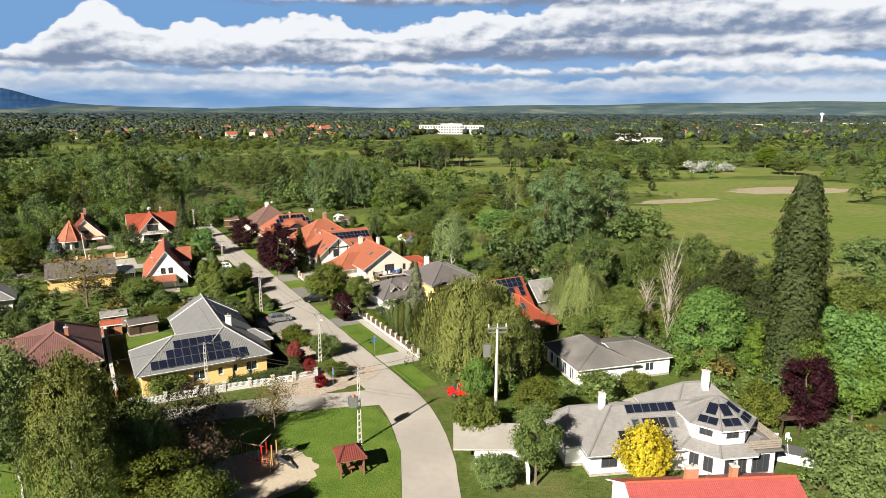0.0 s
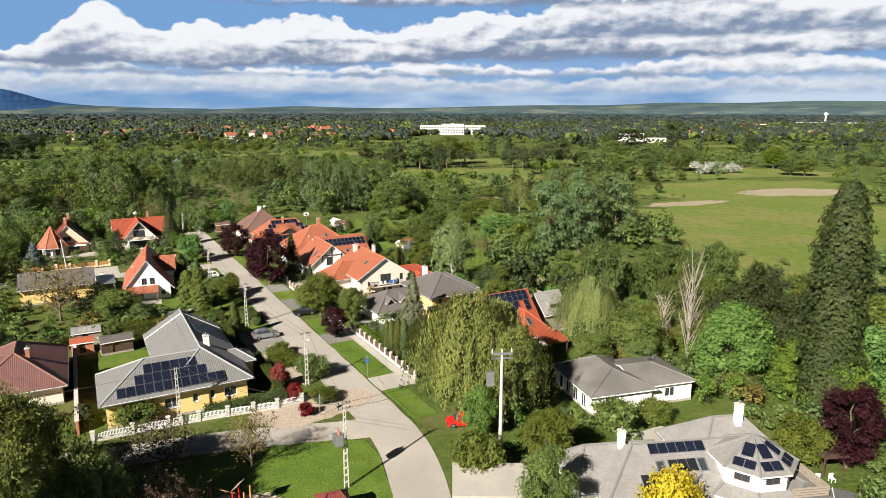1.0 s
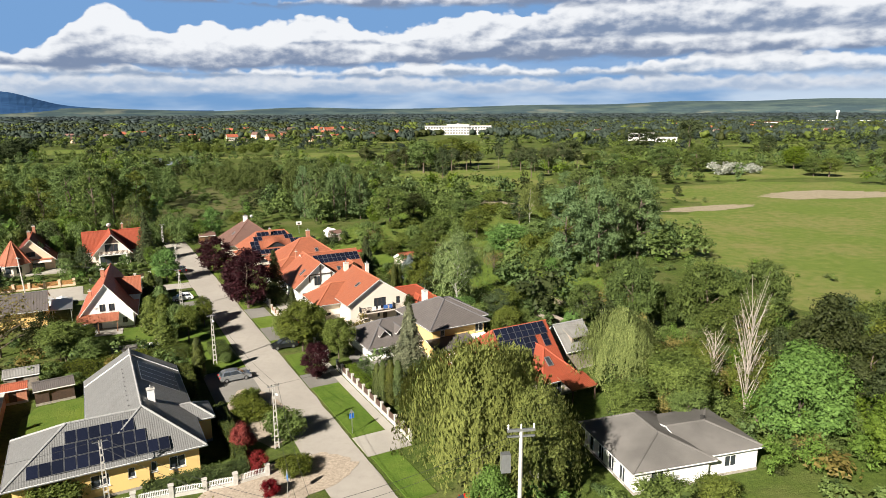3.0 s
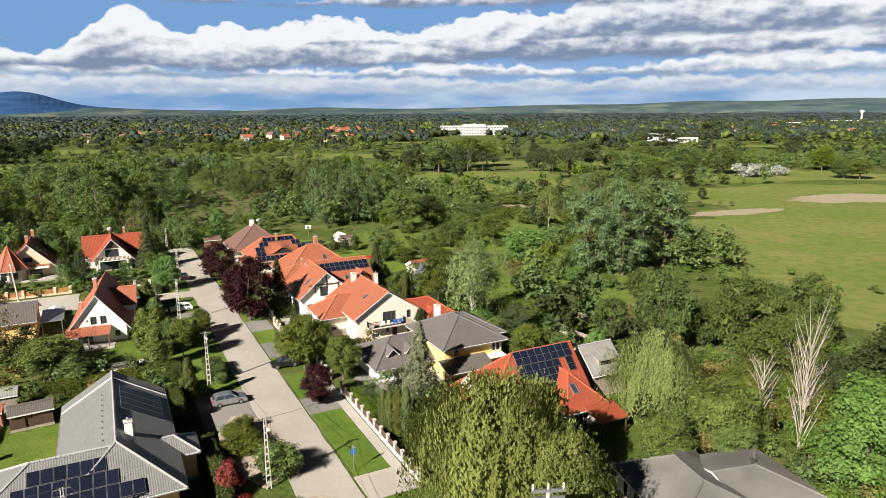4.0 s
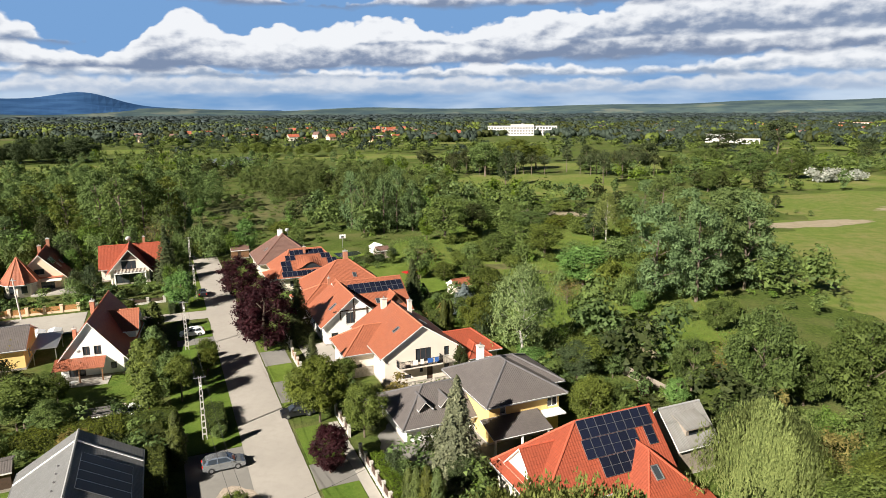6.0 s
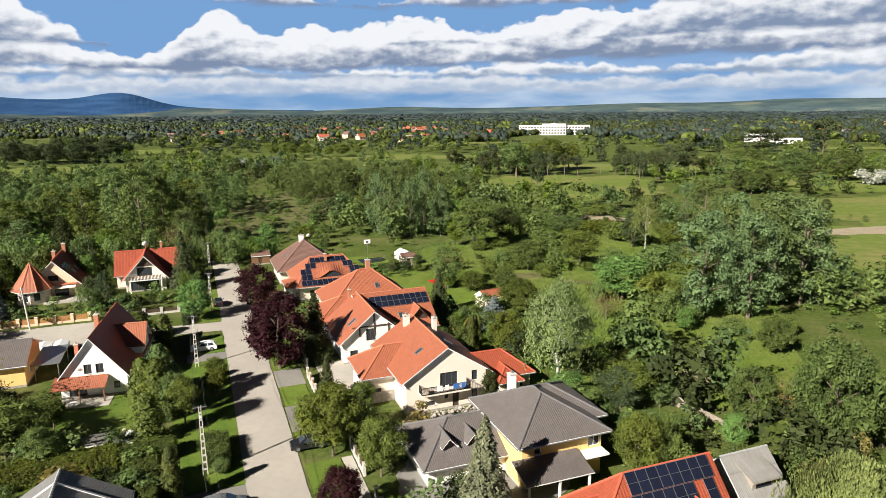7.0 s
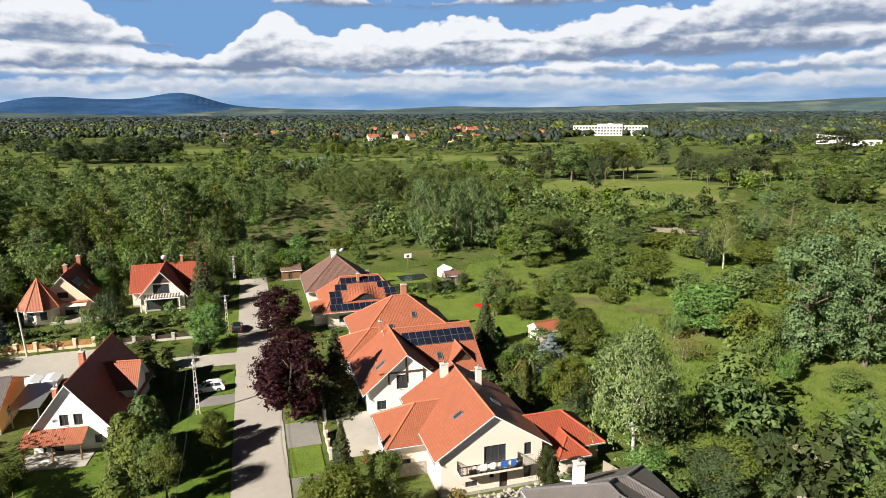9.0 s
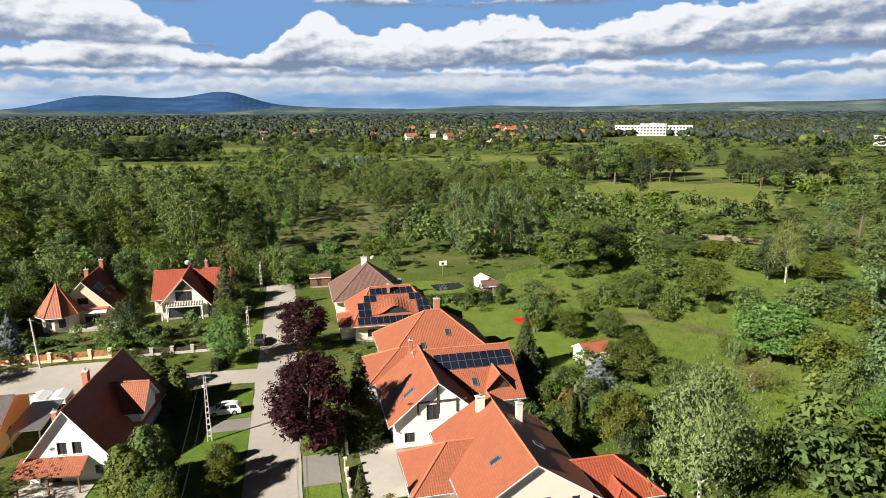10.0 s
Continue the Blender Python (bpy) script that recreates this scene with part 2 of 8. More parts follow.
def plaster(name, c):
    m = Nodes(name, 0.9, spec=0.2)
    st, fn = m.noise(0.5, 5.0, 0.6), m.noise(14.0, 3.0)
    col = m.mix(m.span(st, 0.4, 0.7, 0.0, 0.22), c, tuple(x * 0.72 for x in c))
    m.bump(fn, 0.006, 0.5)
    return m.base(m.mix(m.span(fn, 0.3, 0.7, 0.0, 0.12), col, tuple(x * 0.8 for x in c)))


def panel_mat():
    """Solar cells: deep blue with pale busbars; UV runs 0 to 1 over a panel."""
    m = Nodes("solar_cells", 0.22, spec=0.3)
    sep = m.node("ShaderNodeSeparateXYZ", i0=m.uv())
    gx = m.math("FRACT", m.math("MULTIPLY", sep.outputs[0], 6.0))
    gy = m.math("FRACT", m.math("MULTIPLY", sep.outputs[1], 10.0))
    edge = m.math("MAXIMUM", m.span(gx, 0.0, 0.06, 1.0, 0.0), m.span(gy, 0.0, 0.06, 1.0, 0.0))
    rnd = m.node("ShaderNodeObjectInfo").outputs["Random"]
    col = m.mix(rnd, (0.007, 0.009, 0.018), (0.010, 0.013, 0.028))
    return m.base(m.mix(m.math("MULTIPLY", edge, 0.25), col, (0.10, 0.11, 0.14)))


def glass_mat():
    m = Nodes("window_glass", 0.04, spec=0.6)
    n = m.noise(0.8, 2.0)
    m.bump(n, 0.004, 0.3)
    return m.base((0.035, 0.042, 0.05))


M = {
    "ground": ground_mat(),
    "meadow": grass_mat("meadow_grass", (0.129, 0.185, 0.032), (0.202, 0.267, 0.054), (0.284, 0.258, 0.099), 0.8),
    "lawn": grass_mat("lawn_grass", (0.085, 0.155, 0.020), (0.165, 0.255, 0.037), (0.204, 0.2, 0.055), 0.3),
    "rank": grass_mat("rank_grass", (0.105, 0.155, 0.022), (0.20, 0.295, 0.045), (0.25, 0.225, 0.08), 0.4),
    "scrubland": grass_mat("scrub_grass", (0.091, 0.108, 0.036), (0.169, 0.18, 0.066), (0.26, 0.216, 0.108), 0.6),
    "reed": grass_mat("dry_reed", (0.34, 0.28, 0.185), (0.52, 0.45, 0.33), (0.40, 0.36, 0.24), 0.4),
    "road": asphalt("road_asphalt", (0.54, 0.495, 0.44), 0.18),
    "concrete": asphalt("pale_concrete", (0.58, 0.54, 0.48), 0.22),
    "paving": asphalt("paving_grey", (0.30, 0.285, 0.26), 0.25),
    "gravel": plain("river_gravel", (0.368, 0.304, 0.240), 0.9, vary=0.4, scale=4.0, bump=0.04),
    "soil": plain("bare_soil", (0.160, 0.104, 0.064), 0.95, vary=0.3, scale=2.0, bump=0.03),
    "sand": plain("play_sand", (0.416, 0.352, 0.264), 0.95, vary=0.15, scale=3.0, bump=0.02),
    "tile_orange": tile_mat("tile_orange", (0.52, 0.165, 0.085), (0.30, 0.11, 0.07)),
    "tile_red": tile_mat("tile_red", (0.47, 0.10, 0.048), (0.27, 0.065, 0.04), 0.3, 0.36, wear=0.3),
    "tile_maroon": tile_mat("tile_maroon", (0.62, 0.17, 0.09), (0.26, 0.078, 0.065)),
    "tile_wine": tile_mat("tile_wine", (0.26, 0.055, 0.04), (0.16, 0.05, 0.04)),
    "tile_brown": tile_mat("tile_brown", (0.27, 0.15, 0.12), (0.16, 0.10, 0.085), wear=0.5),
    "tile_purple": tile_mat("tile_weathered", (0.28, 0.13, 0.115), (0.14, 0.085, 0.08), wear=0.6),
    "tile_grey": tile_mat("tile_grey", (0.30, 0.30, 0.295), (0.2, 0.195, 0.19), 0.22, 0.3, 0.4),
    "tile_dark": tile_mat("tile_charcoal", (0.215, 0.19, 0.18), (0.13, 0.115, 0.115), wear=0.4),
    "tile_pink": tile_mat("tile_pinkred", (0.60, 0.13, 0.115), (0.4, 0.09, 0.08), 0.2, 0.4, 0.2),
    "slate_warm": tile_mat("slate_warm", (0.40, 0.385, 0.37), (0.27, 0.25, 0.235), 0.3, 0.22, 0.5, wave=0.05),
    "bitumen": asphalt("bitumen_felt", (0.235, 0.22, 0.205), 0.6),
    "sheet_grey": tile_mat("corrugated_sheet", (0.42, 0.41, 0.39), (0.25, 0.22, 0.19), 0.18, 3.0, 0.6),
    "white": plaster("white_plaster", (0.80, 0.79, 0.76)),
    "cream": plaster("cream_plaster", (0.74, 0.655, 0.565)),
    "peach": plaster("peach_plaster", (0.78, 0.58, 0.42)),
    "yellow": plaster("yellow_plaster", (0.80, 0.55, 0.22)),
    "ochre": plaster("ochre_plaster", (0.70, 0.50, 0.20)),
    "trim": plain("white_trim", (0.78, 0.78, 0.76), 0.5, vary=0.06),
    "wood": plain("brown_wood", (0.19, 0.095, 0.045), 0.7, vary=0.3, scale=5),
    "wood_dark": plain("dark_wood", (0.07, 0.042, 0.03), 0.7, vary=0.3, scale=5),
    "wood_orange": plain("orange_wood", (0.42, 0.2, 0.075), 0.6, vary=0.25, scale=5),
    "timber_grey": plain("grey_timber", (0.26, 0.22, 0.18), 0.85, vary=0.3, scale=4),
    "brick": plain("brick_red", (0.40, 0.17, 0.10), 0.85, vary=0.3, scale=6),
    "stone": plain("rubble_stone", (0.336, 0.304, 0.264), 0.9, vary=0.35, scale=3, bump=0.05),
    "post": plain("post_concrete", (0.496, 0.472, 0.432), 0.85, vary=0.2, scale=2),
    "metal": plain("grey_metal", (0.45, 0.46, 0.47), 0.4, 0.8, vary=0.1),
    "alu": plain("alu_frame", (0.55, 0.56, 0.58), 0.35, 0.9, vary=0.05),
    "black": plain("black_rubber", (0.02, 0.02, 0.021), 0.8, vary=0.2),
    "dark": plain("dark_inside", (0.03, 0.028, 0.026), 0.9, vary=0.2),
    "collector": plain("collector_glass", (0.010, 0.011, 0.016), 0.45, vary=0.2),
    "cells": panel_mat(),
    "glass": glass_mat(),
    "bark": plain("bark", (0.13, 0.10, 0.075), 0.95, vary=0.4, scale=6, bump=0.04),
    "birch_bark": plain("birch_bark", (0.40, 0.385, 0.355), 0.85, vary=0.3, scale=5),
    "dead_bark": plain("dead_bark", (0.34, 0.30, 0.25), 0.9, vary=0.25, scale=4),
    "leaf_broad": leaf_mat("leaf_broad", (0.07, 0.111, 0.022), (0.219, 0.282, 0.057), gain=0.6),
    "leaf_dense": leaf_mat("leaf_dense", (0.055, 0.092, 0.02), (0.165, 0.222, 0.05), gain=0.6),
    "leaf_lime": leaf_mat("leaf_lime", (0.078, 0.157, 0.02), (0.205, 0.325, 0.049), gain=0.6),
    "leaf_dark": leaf_mat("leaf_dark", (0.038, 0.062, 0.018), (0.106, 0.135, 0.046)),
    # two leaf colours for far woods, aerial haze tinted into the green
    "leaf_far_haze": leaf_mat("leaf_far_haze", (0.035, 0.058, 0.042), (0.085, 0.115, 0.08)),
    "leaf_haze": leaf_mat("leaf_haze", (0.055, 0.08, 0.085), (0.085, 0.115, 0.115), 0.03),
    "leaf_silver": leaf_mat("leaf_silver", (0.085, 0.135, 0.042), (0.205, 0.285, 0.092), gain=0.6),
    "leaf_poplar": leaf_mat("leaf_poplar", (0.033, 0.055, 0.014), (0.111, 0.14, 0.037)),
    "leaf_willow": leaf_mat("leaf_willow", (0.15, 0.18, 0.038), (0.36, 0.395, 0.095)),
    "leaf_birch": leaf_mat("leaf_birch", (0.107, 0.156, 0.039), (0.287, 0.337, 0.099), gain=0.62),
    "leaf_copper": leaf_mat("leaf_copper", (0.022, 0.007, 0.010), (0.085, 0.02, 0.026), 0.02),
    "leaf_red": leaf_mat("leaf_red", (0.16, 0.012, 0.014), (0.42, 0.035, 0.03), 0.02),
    "leaf_gold": leaf_mat("leaf_gold", (0.60, 0.45, 0.01), (0.92, 0.78, 0.04), 0.01),
    "leaf_conifer": leaf_mat("leaf_conifer", (0.035, 0.056, 0.018), (0.116, 0.135, 0.045), trans=0.08),
    "leaf_grey": leaf_mat("leaf_greyspruce", (0.097, 0.109, 0.058), (0.260, 0.261, 0.139), trans=0.08),
    "leaf_blue": leaf_mat("leaf_bluespruce", (0.12, 0.16, 0.16), (0.28, 0.33, 0.33), trans=0.05),
    "leaf_thuja": leaf_mat("leaf_thuja", (0.043, 0.067, 0.015), (0.146, 0.176, 0.035), trans=0.1),
    "leaf_bud": leaf_mat("leaf_bud", (0.162, 0.145, 0.035), (0.357, 0.290, 0.081)),
    "leaf_plum": leaf_mat("leaf_bareplum", (0.081, 0.043, 0.032), (0.195, 0.123, 0.081)),
    "blossom": leaf_mat("blossom_white", (0.35, 0.38, 0.28), (0.75, 0.76, 0.68)),
    "cap_orange": plain("ridge_orange", (0.400, 0.136, 0.072), 0.75, vary=0.2),
    "cap_red": plain("ridge_red", (0.384, 0.080, 0.040), 0.7, vary=0.2),
    "cap_dark": plain("ridge_charcoal", (0.11, 0.105, 0.11), 0.7, vary=0.2),
    "cap_grey": plain("ridge_grey", (0.288, 0.288, 0.284), 0.7, vary=0.15),
    "cap_brown": plain("ridge_brown", (0.200, 0.104, 0.080), 0.75, vary=0.2),
    "cloth_blue": plain("blue_cloth", (0.03, 0.12, 0.4), 0.8),
    "sign_blue": plain("sign_blue", (0.03, 0.15, 0.5), 0.4),
    "car_silver": plain("car_silver", (0.42, 0.44, 0.46), 0.25, 0.75, vary=0.03),
    "car_white": plain("car_white", (0.82, 0.83, 0.84), 0.25, vary=0.03),
    "car_black": plain("car_black", (0.015, 0.016, 0.018), 0.2, vary=0.05),
    "car_red": plain("car_red", (0.55, 0.02, 0.015), 0.25, vary=0.05),
    "water": plain("pond_water", (0.16, 0.19, 0.21), 0.12, vary=0.1, scale=0.2),
    # both hill ranges carry the haze of distance as blue in their base colour
    "hill_near": hill_mat("hill_woods_haze", (0.040, 0.062, 0.072), (0.070, 0.098, 0.092), (0.16, 0.165, 0.13), 0.5),
    "hill_far": hill_mat("hill_haze_blue", (0.020, 0.052, 0.125), (0.030, 0.072, 0.160), (0.035, 0.08, 0.16), 0.2),
}

# ---- mesh helpers ----
ST = Matrix.Rotation(radians(30), 4, "Z")         # the street's frame: x across it, y along it


def street(n, s, z=0.0):
    return ST @ Vector((n, s, z))


class Mesh:
    """Collects polygons, with UVs and material slots."""

    def __init__(self):
        self.v, self.f, self.uv, self.mi = [], [], [], []

    def poly(self, pts, mi=0, uv=None):
        i = len(self.v)
        self.v += [tuple(p) for p in pts]
        self.f.append(tuple(range(i, i + len(pts))))
        self.uv.append(uv if uv else [(0, 0)] * len(pts))
        self.mi.append(mi)
        return self

    def box(self, x0, x1, y0, y1, z0, z1, mi=0, skip=""):
        a, b, c, d = (x0, y0, z0), (x1, y0, z0), (x1, y1, z0), (x0, y1, z0)
        e, f, g, h = (x0, y0, z1), (x1, y0, z1), (x1, y1, z1), (x0, y1, z1)
        for key, q in (("b", (d, c, b, a)), ("t", (e, f, g, h)), ("s", (a, b, f, e)), ("e", (b, c, g, f)), ("n", (c, d, h, g)), ("w", (d, a, e, h))):
            if key not in skip:
                self.poly(q, mi)
        return self

    def tube(self, p0, p1, r0, r1=None, sides=6, mi=0, caps=True):
        r1 = r0 if r1 is None else r1
        p0, p1 = Vector(p0), Vector(p1)
        d = (p1 - p0).normalized()
        a = d.orthogonal().normalized()
        b = d.cross(a)
        ring = [(math.cos(6.28319 * k / sides) * a + math.sin(6.28319 * k / sides) * b) for k in range(sides)]
        lo, hi = [p0 + r0 * q for q in ring], [p1 + r1 * q for q in ring]
        for k in range(sides):
            j = (k + 1) % sides
            self.poly((lo[k], lo[j], hi[j], hi[k]), mi)
        if caps:
            self.poly(hi, mi)
            self.poly(lo[::-1], mi)
        return self

    def lathe(self, profile, sides=12, mi=0, at=(0, 0, 0)):
        """profile: (radius, z) from below upwards."""
        x, y, z = at
        for (r0, z0), (r1, z1) in zip(profile, profile[1:]):
            for k in range(sides):
                a0, a1 = 6.28319 * k / sides, 6.28319 * (k + 1) / sides
                q = [(x + r0 * math.cos(a0), y + r0 * math.sin(a0), z + z0), (x + r0 * math.cos(a1), y + r0 * math.sin(a1), z + z0),
                     (x + r1 * math.cos(a1), y + r1 * math.sin(a1), z + z1), (x + r1 * math.cos(a0), y + r1 * math.sin(a0), z + z1)]
                self.poly(q[:2] + q[2:3] if r1 < 1e-5 else (q[1:] if r0 < 1e-5 else q), mi)
        return self

    def data(self, name, mats):
        me = bpy.data.meshes.new(name)
        me.from_pydata(self.v, [], self.f)
        lay = me.uv_layers.new(name="uv")
        lay.data.foreach_set("uv", np.array([c for q in self.uv for p in q for c in p], dtype=np.float32))
        me.polygons.foreach_set("material_index", self.mi)
        for m in mats if isinstance(mats, (list, tuple)) else [mats]:
            me.materials.append(M[m] if isinstance(m, str) else m)
        me.update()
        return me


def part(name, mesh, mats, parent, label="", at=None):
    """One mesh object under a thing or a part (or at top level, where parent is None)."""
    ob = new(name, mesh.data(name, mats) if isinstance(mesh, Mesh) else mesh)
    if parent is not None:
        ob.parent = parent
    if at is not None:
        ob.matrix_basis = at
    if label:
        ob["label"] = label
    return ob


def thing(name, label, category, at, group=""):
    ob = new(name)
    ob.empty_display_size = 0.3
    ob.matrix_basis = at
    return tagged(ob, label, category, group)


def on_street(n, s, turn=0.0, z=0.0):
    return ST @ pose(n, s, z, 0, 0, turn)


def setting(name, mesh, mats, label, category, at=None):
    return tagged(part(name, mesh, mats, None, at=at), label, category, "", "structure")


# ---- ground, fields, roads ----
def blob(cx, cy, rx, ry, turn=0.0, z=0.03, amp=0.12, count=56, seed=1):
    """A patch of ground with an uneven outline."""
    out = []
    ca, sa = math.cos(radians(turn)), math.sin(radians(turn))
    for k in range(count):
        a = 6.28319 * k / count
        w = 1 + amp * 2 * (noise.noise(Vector((math.cos(a) * 1.7, math.sin(a) * 1.7, seed))) + 0.6 * noise.noise(Vector((math.cos(a) * 5, math.sin(a) * 5, seed + 9))))
        x, y = rx * w * math.cos(a), ry * w * math.sin(a)
        out.append((cx + x * ca - y * sa, cy + x * sa + y * ca, z))
    return Mesh().poly(out)


def rect(x0, x1, y0, y1, z):
    return Mesh().poly([(x0, y0, z), (x1, y0, z), (x1, y1, z), (x0, y1, z)])


def slab(outline, z0, z1):
    """A raised sheet with upright edges, from an outline that runs anticlockwise."""
    m = Mesh().poly([(x, y, z1) for x, y in outline])
    for (x0, y0), (x1, y1) in zip(outline, outline[1:] + outline[:1]):
        m.poly([(x0, y0, z0), (x1, y1, z0), (x1, y1, z1), (x0, y0, z1)])
    return m


def ribbon(line, width, z, ragged=0.0, seed=3):
    """A road along a line of points."""
    pts = []
    for (x0, y0), (x1, y1) in zip(line, line[1:]):
        n = max(1, int(math.hypot(x1 - x0, y1 - y0) / 1.5))
        pts += [(x0 + (x1 - x0) * k / n, y0 + (y1 - y0) * k / n) for k in range(n)]
    pts.append(line[-1])
    for _ in range(6):
        pts = [pts[0]] + [((a[0] + 2 * b[0] + c[0]) / 4, (a[1] + 2 * b[1] + c[1]) / 4) for a, b, c in zip(pts, pts[1:], pts[2:])] + [pts[-1]]
    left, right = [], []
    for k, p in enumerate(pts):
        a, b = pts[max(0, k - 1)], pts[min(len(pts) - 1, k + 1)]
        d = Vector((b[0] - a[0], b[1] - a[1], 0)).normalized()
        nrm = Vector((-d.y, d.x, 0))
        wl = width / 2 + ragged * noise.noise(Vector((k * 0.45, seed, 0)))
        wr = width / 2 + ragged * noise.noise(Vector((k * 0.45, seed + 7, 0)))
        left.append(Vector((*p, z)) + nrm * wl)
        right.append(Vector((*p, z)) - nrm * wr)
    m = Mesh()
    for k in range(len(pts) - 1):
        m.poly([right[k], right[k + 1], left[k + 1], left[k]])
    return m


setting("ground", Mesh().poly([(-4900, -900, 0), (4900, -900, 0), (4900, 4700, 0), (-4900, 4700, 0)]), "ground", "wild grassland and scrub reaching to the horizon", "ground")

FIELDS = [
    ("meadow", 108, 184, 43, 58, 0, "meadow", "mown green meadow beside the wild plot"),
    ("meadow", 128, 232, 62, 70, 20, "meadow", "wide mown green meadow beside the woods"),
    ("meadow", 155, 330, 70, 45, 10, "meadow", "green fairway beyond the reed bed"),
    ("meadow", 165, 425, 70, 38, 0, "meadow", "pale green fairway between tree belts"),
    ("fairway", 10, 400, 50, 58, -12, "meadow", "open golf fairway with scattered pines"),
    ("fairway", 60, 510, 90, 26, 0, "meadow", "far green fairway before the tree line"),
    ("reed_bed", 168, 324, 36, 12, 12, "reed", "pale dry reed bed in the meadow"),
    ("reed_bed", 100, 284, 22, 5, 22, "reed", "strip of pale dry reeds by the grove"),
    ("reed_bed", 12, 302, 22, 6, -25, "reed", "strip of dry reeds in the scrub"),
    ("rank_grass", 26, 178, 15, 34, 10, "rank", "bright rank grass in a clearing behind the gardens"),
    ("rank_grass", 4, 226, 44, 64, -12, "rank", "bright rank grass with bushes behind the gardens"),
    ("bare_soil", -6, 212, 7, 3.0, 20, "scrubland", "pale trampled patch in the rank grass"),
    ("bare_soil", 6, 208, 4.5, 2.0, -15, "scrubland", "small patch of dry grass in the clearing"),
    ("scrubland", -108, 300, 26, 62, 10, "scrubland", "olive brown scrubland with low bushes"),
    ("field", -300, 455, 75, 42, 8, "meadow", "flat green field between the woods"),
    ("field", -150, 590, 110, 34, 4, "meadow", "green pasture near the pond"),
    ("field", 210, 585, 130, 36, -4, "meadow", "broad pale pasture before the far woods"),
    ("field", -420, 640, 120, 40, 6, "meadow", "green field beyond the left woods"),
    ("field", -230, 760, 120, 22, 3, "meadow", "pale strip of pasture before the village"),
    ("field", 330, 720, 110, 24, -5, "meadow", "pale strip of pasture before the far woods"),
    ("field", -40, 820, 110, 24, 0, "meadow", "long pale meadow before the hotel"),
    ("field", -620, 930, 170, 34, 5, "scrubland", "dry olive field among far woods"),
    ("field", 420, 1050, 190, 40, 0, "meadow", "far pale field among woods"),
    ("field", -300, 1450, 260, 60, 0, "scrubland", "distant dry field beyond the village"),
    ("field", 700, 1900, 320, 90, 0, "meadow", "distant pale field towards the hills"),
    ("field", -900, 2100, 420, 110, 0, "meadow", "distant field towards the mountain"),
]
for k, (nm, cx, cy, rx, ry, turn, mt, lab) in enumerate(FIELDS):
    setting(nm, blob(cx, cy, rx, ry, turn, 0.03 + 0.012 * k, 0.16, count=90, seed=k * 3.1), mt, lab, "field")
setting("water", blob(-222, 543, 24, 44, 22, 0.25, 0.2, seed=40), "water", "still grey pond among reeds and trees", "pond")

MAIN = [(-0.2, 20), (-0.4, 58), (-1.3, 69), (-3.6, 78.5), (-7.0, 85.8), (-11.6, 93.5), (-14.9, 99.5), (-24, 115.3), (-40, 143), (-60, 177.7), (-77.5, 208), (-84, 219)]
road = setting("road", ribbon(MAIN, 6.1, 0.06, 0.16), "road", "worn pale asphalt village street", "road")
setting("road_side", ribbon([(-7.5, 83.8), (-14, 82.3), (-22, 81.0), (-30, 78.5), (-48, 72), (-75, 62)], 5.0, 0.05, 0.2, 11), "road", "narrow side street of worn grey asphalt", "road")
setting("road_cross", ribbon([(-56.5, 169.5), (-66, 165), (-76, 159.2), (-96, 150), (-130, 133)], 5.2, 0.05, 0.2, 21), "road", "pale concrete cross street between gardens", "road")


def street_patch(name, n0, n1, s0, s1, z, mt, label, kerb=0.0):
    out = [(n0, s0), (n1, s0), (n1, s1), (n0, s1)]
    m = slab(out, 0.0, z) if kerb else rect(n0, n1, s0, s1, z)
    return setting(name, m, mt, label, name.replace("_", " "), at=ST)


street_patch("yard", -6.0, 12.5, 173.5, 186.5, 0.075, "concrete", "pale concrete yard beside the cross street")
# verges and aprons along the street's right side
street_patch("verge", 40.3, 44.3, 91.0, 107.3, 0.10, "lawn", "mown grass verge between street and footpath", 1)
street_patch("verge", 40.3, 44.2, 112.6, 121.5, 0.10, "lawn", "grass verge beside the parked black car", 1)
street_patch("verge", 40.4, 43.6, 76.0, 85.8, 0.10, "lawn", "narrow grass verge under the willow", 1)
street_patch("verge", 40.3, 44.0, 126.5, 129.5, 0.09, "rank", "thin grass verge by a driveway", 1)
street_patch("verge", 40.3, 43.8, 137.0, 143.5, 0.09, "rank", "weedy verge under the trees", 1)
street_patch("verge", 40.3, 43.8, 150, 196, 0.09, "rank", "weedy verge below the purple trees", 1)
street_patch("pavement", 44.4, 45.6, 86.0, 121.5, 0.08, "concrete", "pale concrete footpath along the fence", 1)
street_patch("driveway", 40.1, 44.4, 86.0, 90.9, 0.075, "concrete", "pale concrete driveway apron", 1)
street_patch("driveway", 40.1, 45.0, 107.4, 112.5, 0.075, "paving", "paved driveway apron with leaf litter", 1)
street_patch("driveway", 40.1, 46.5, 129.6, 136.9, 0.075, "paving", "dusty paved driveway apron", 1)
street_patch("driveway", 40.1, 44.0, 143.6, 149.9, 0.075, "paving", "stone paved driveway apron", 1)
street_patch("courtyard", 46.4, 51.5, 139.5, 150.5, 0.07, "concrete", "paved yard before the garage", 1)
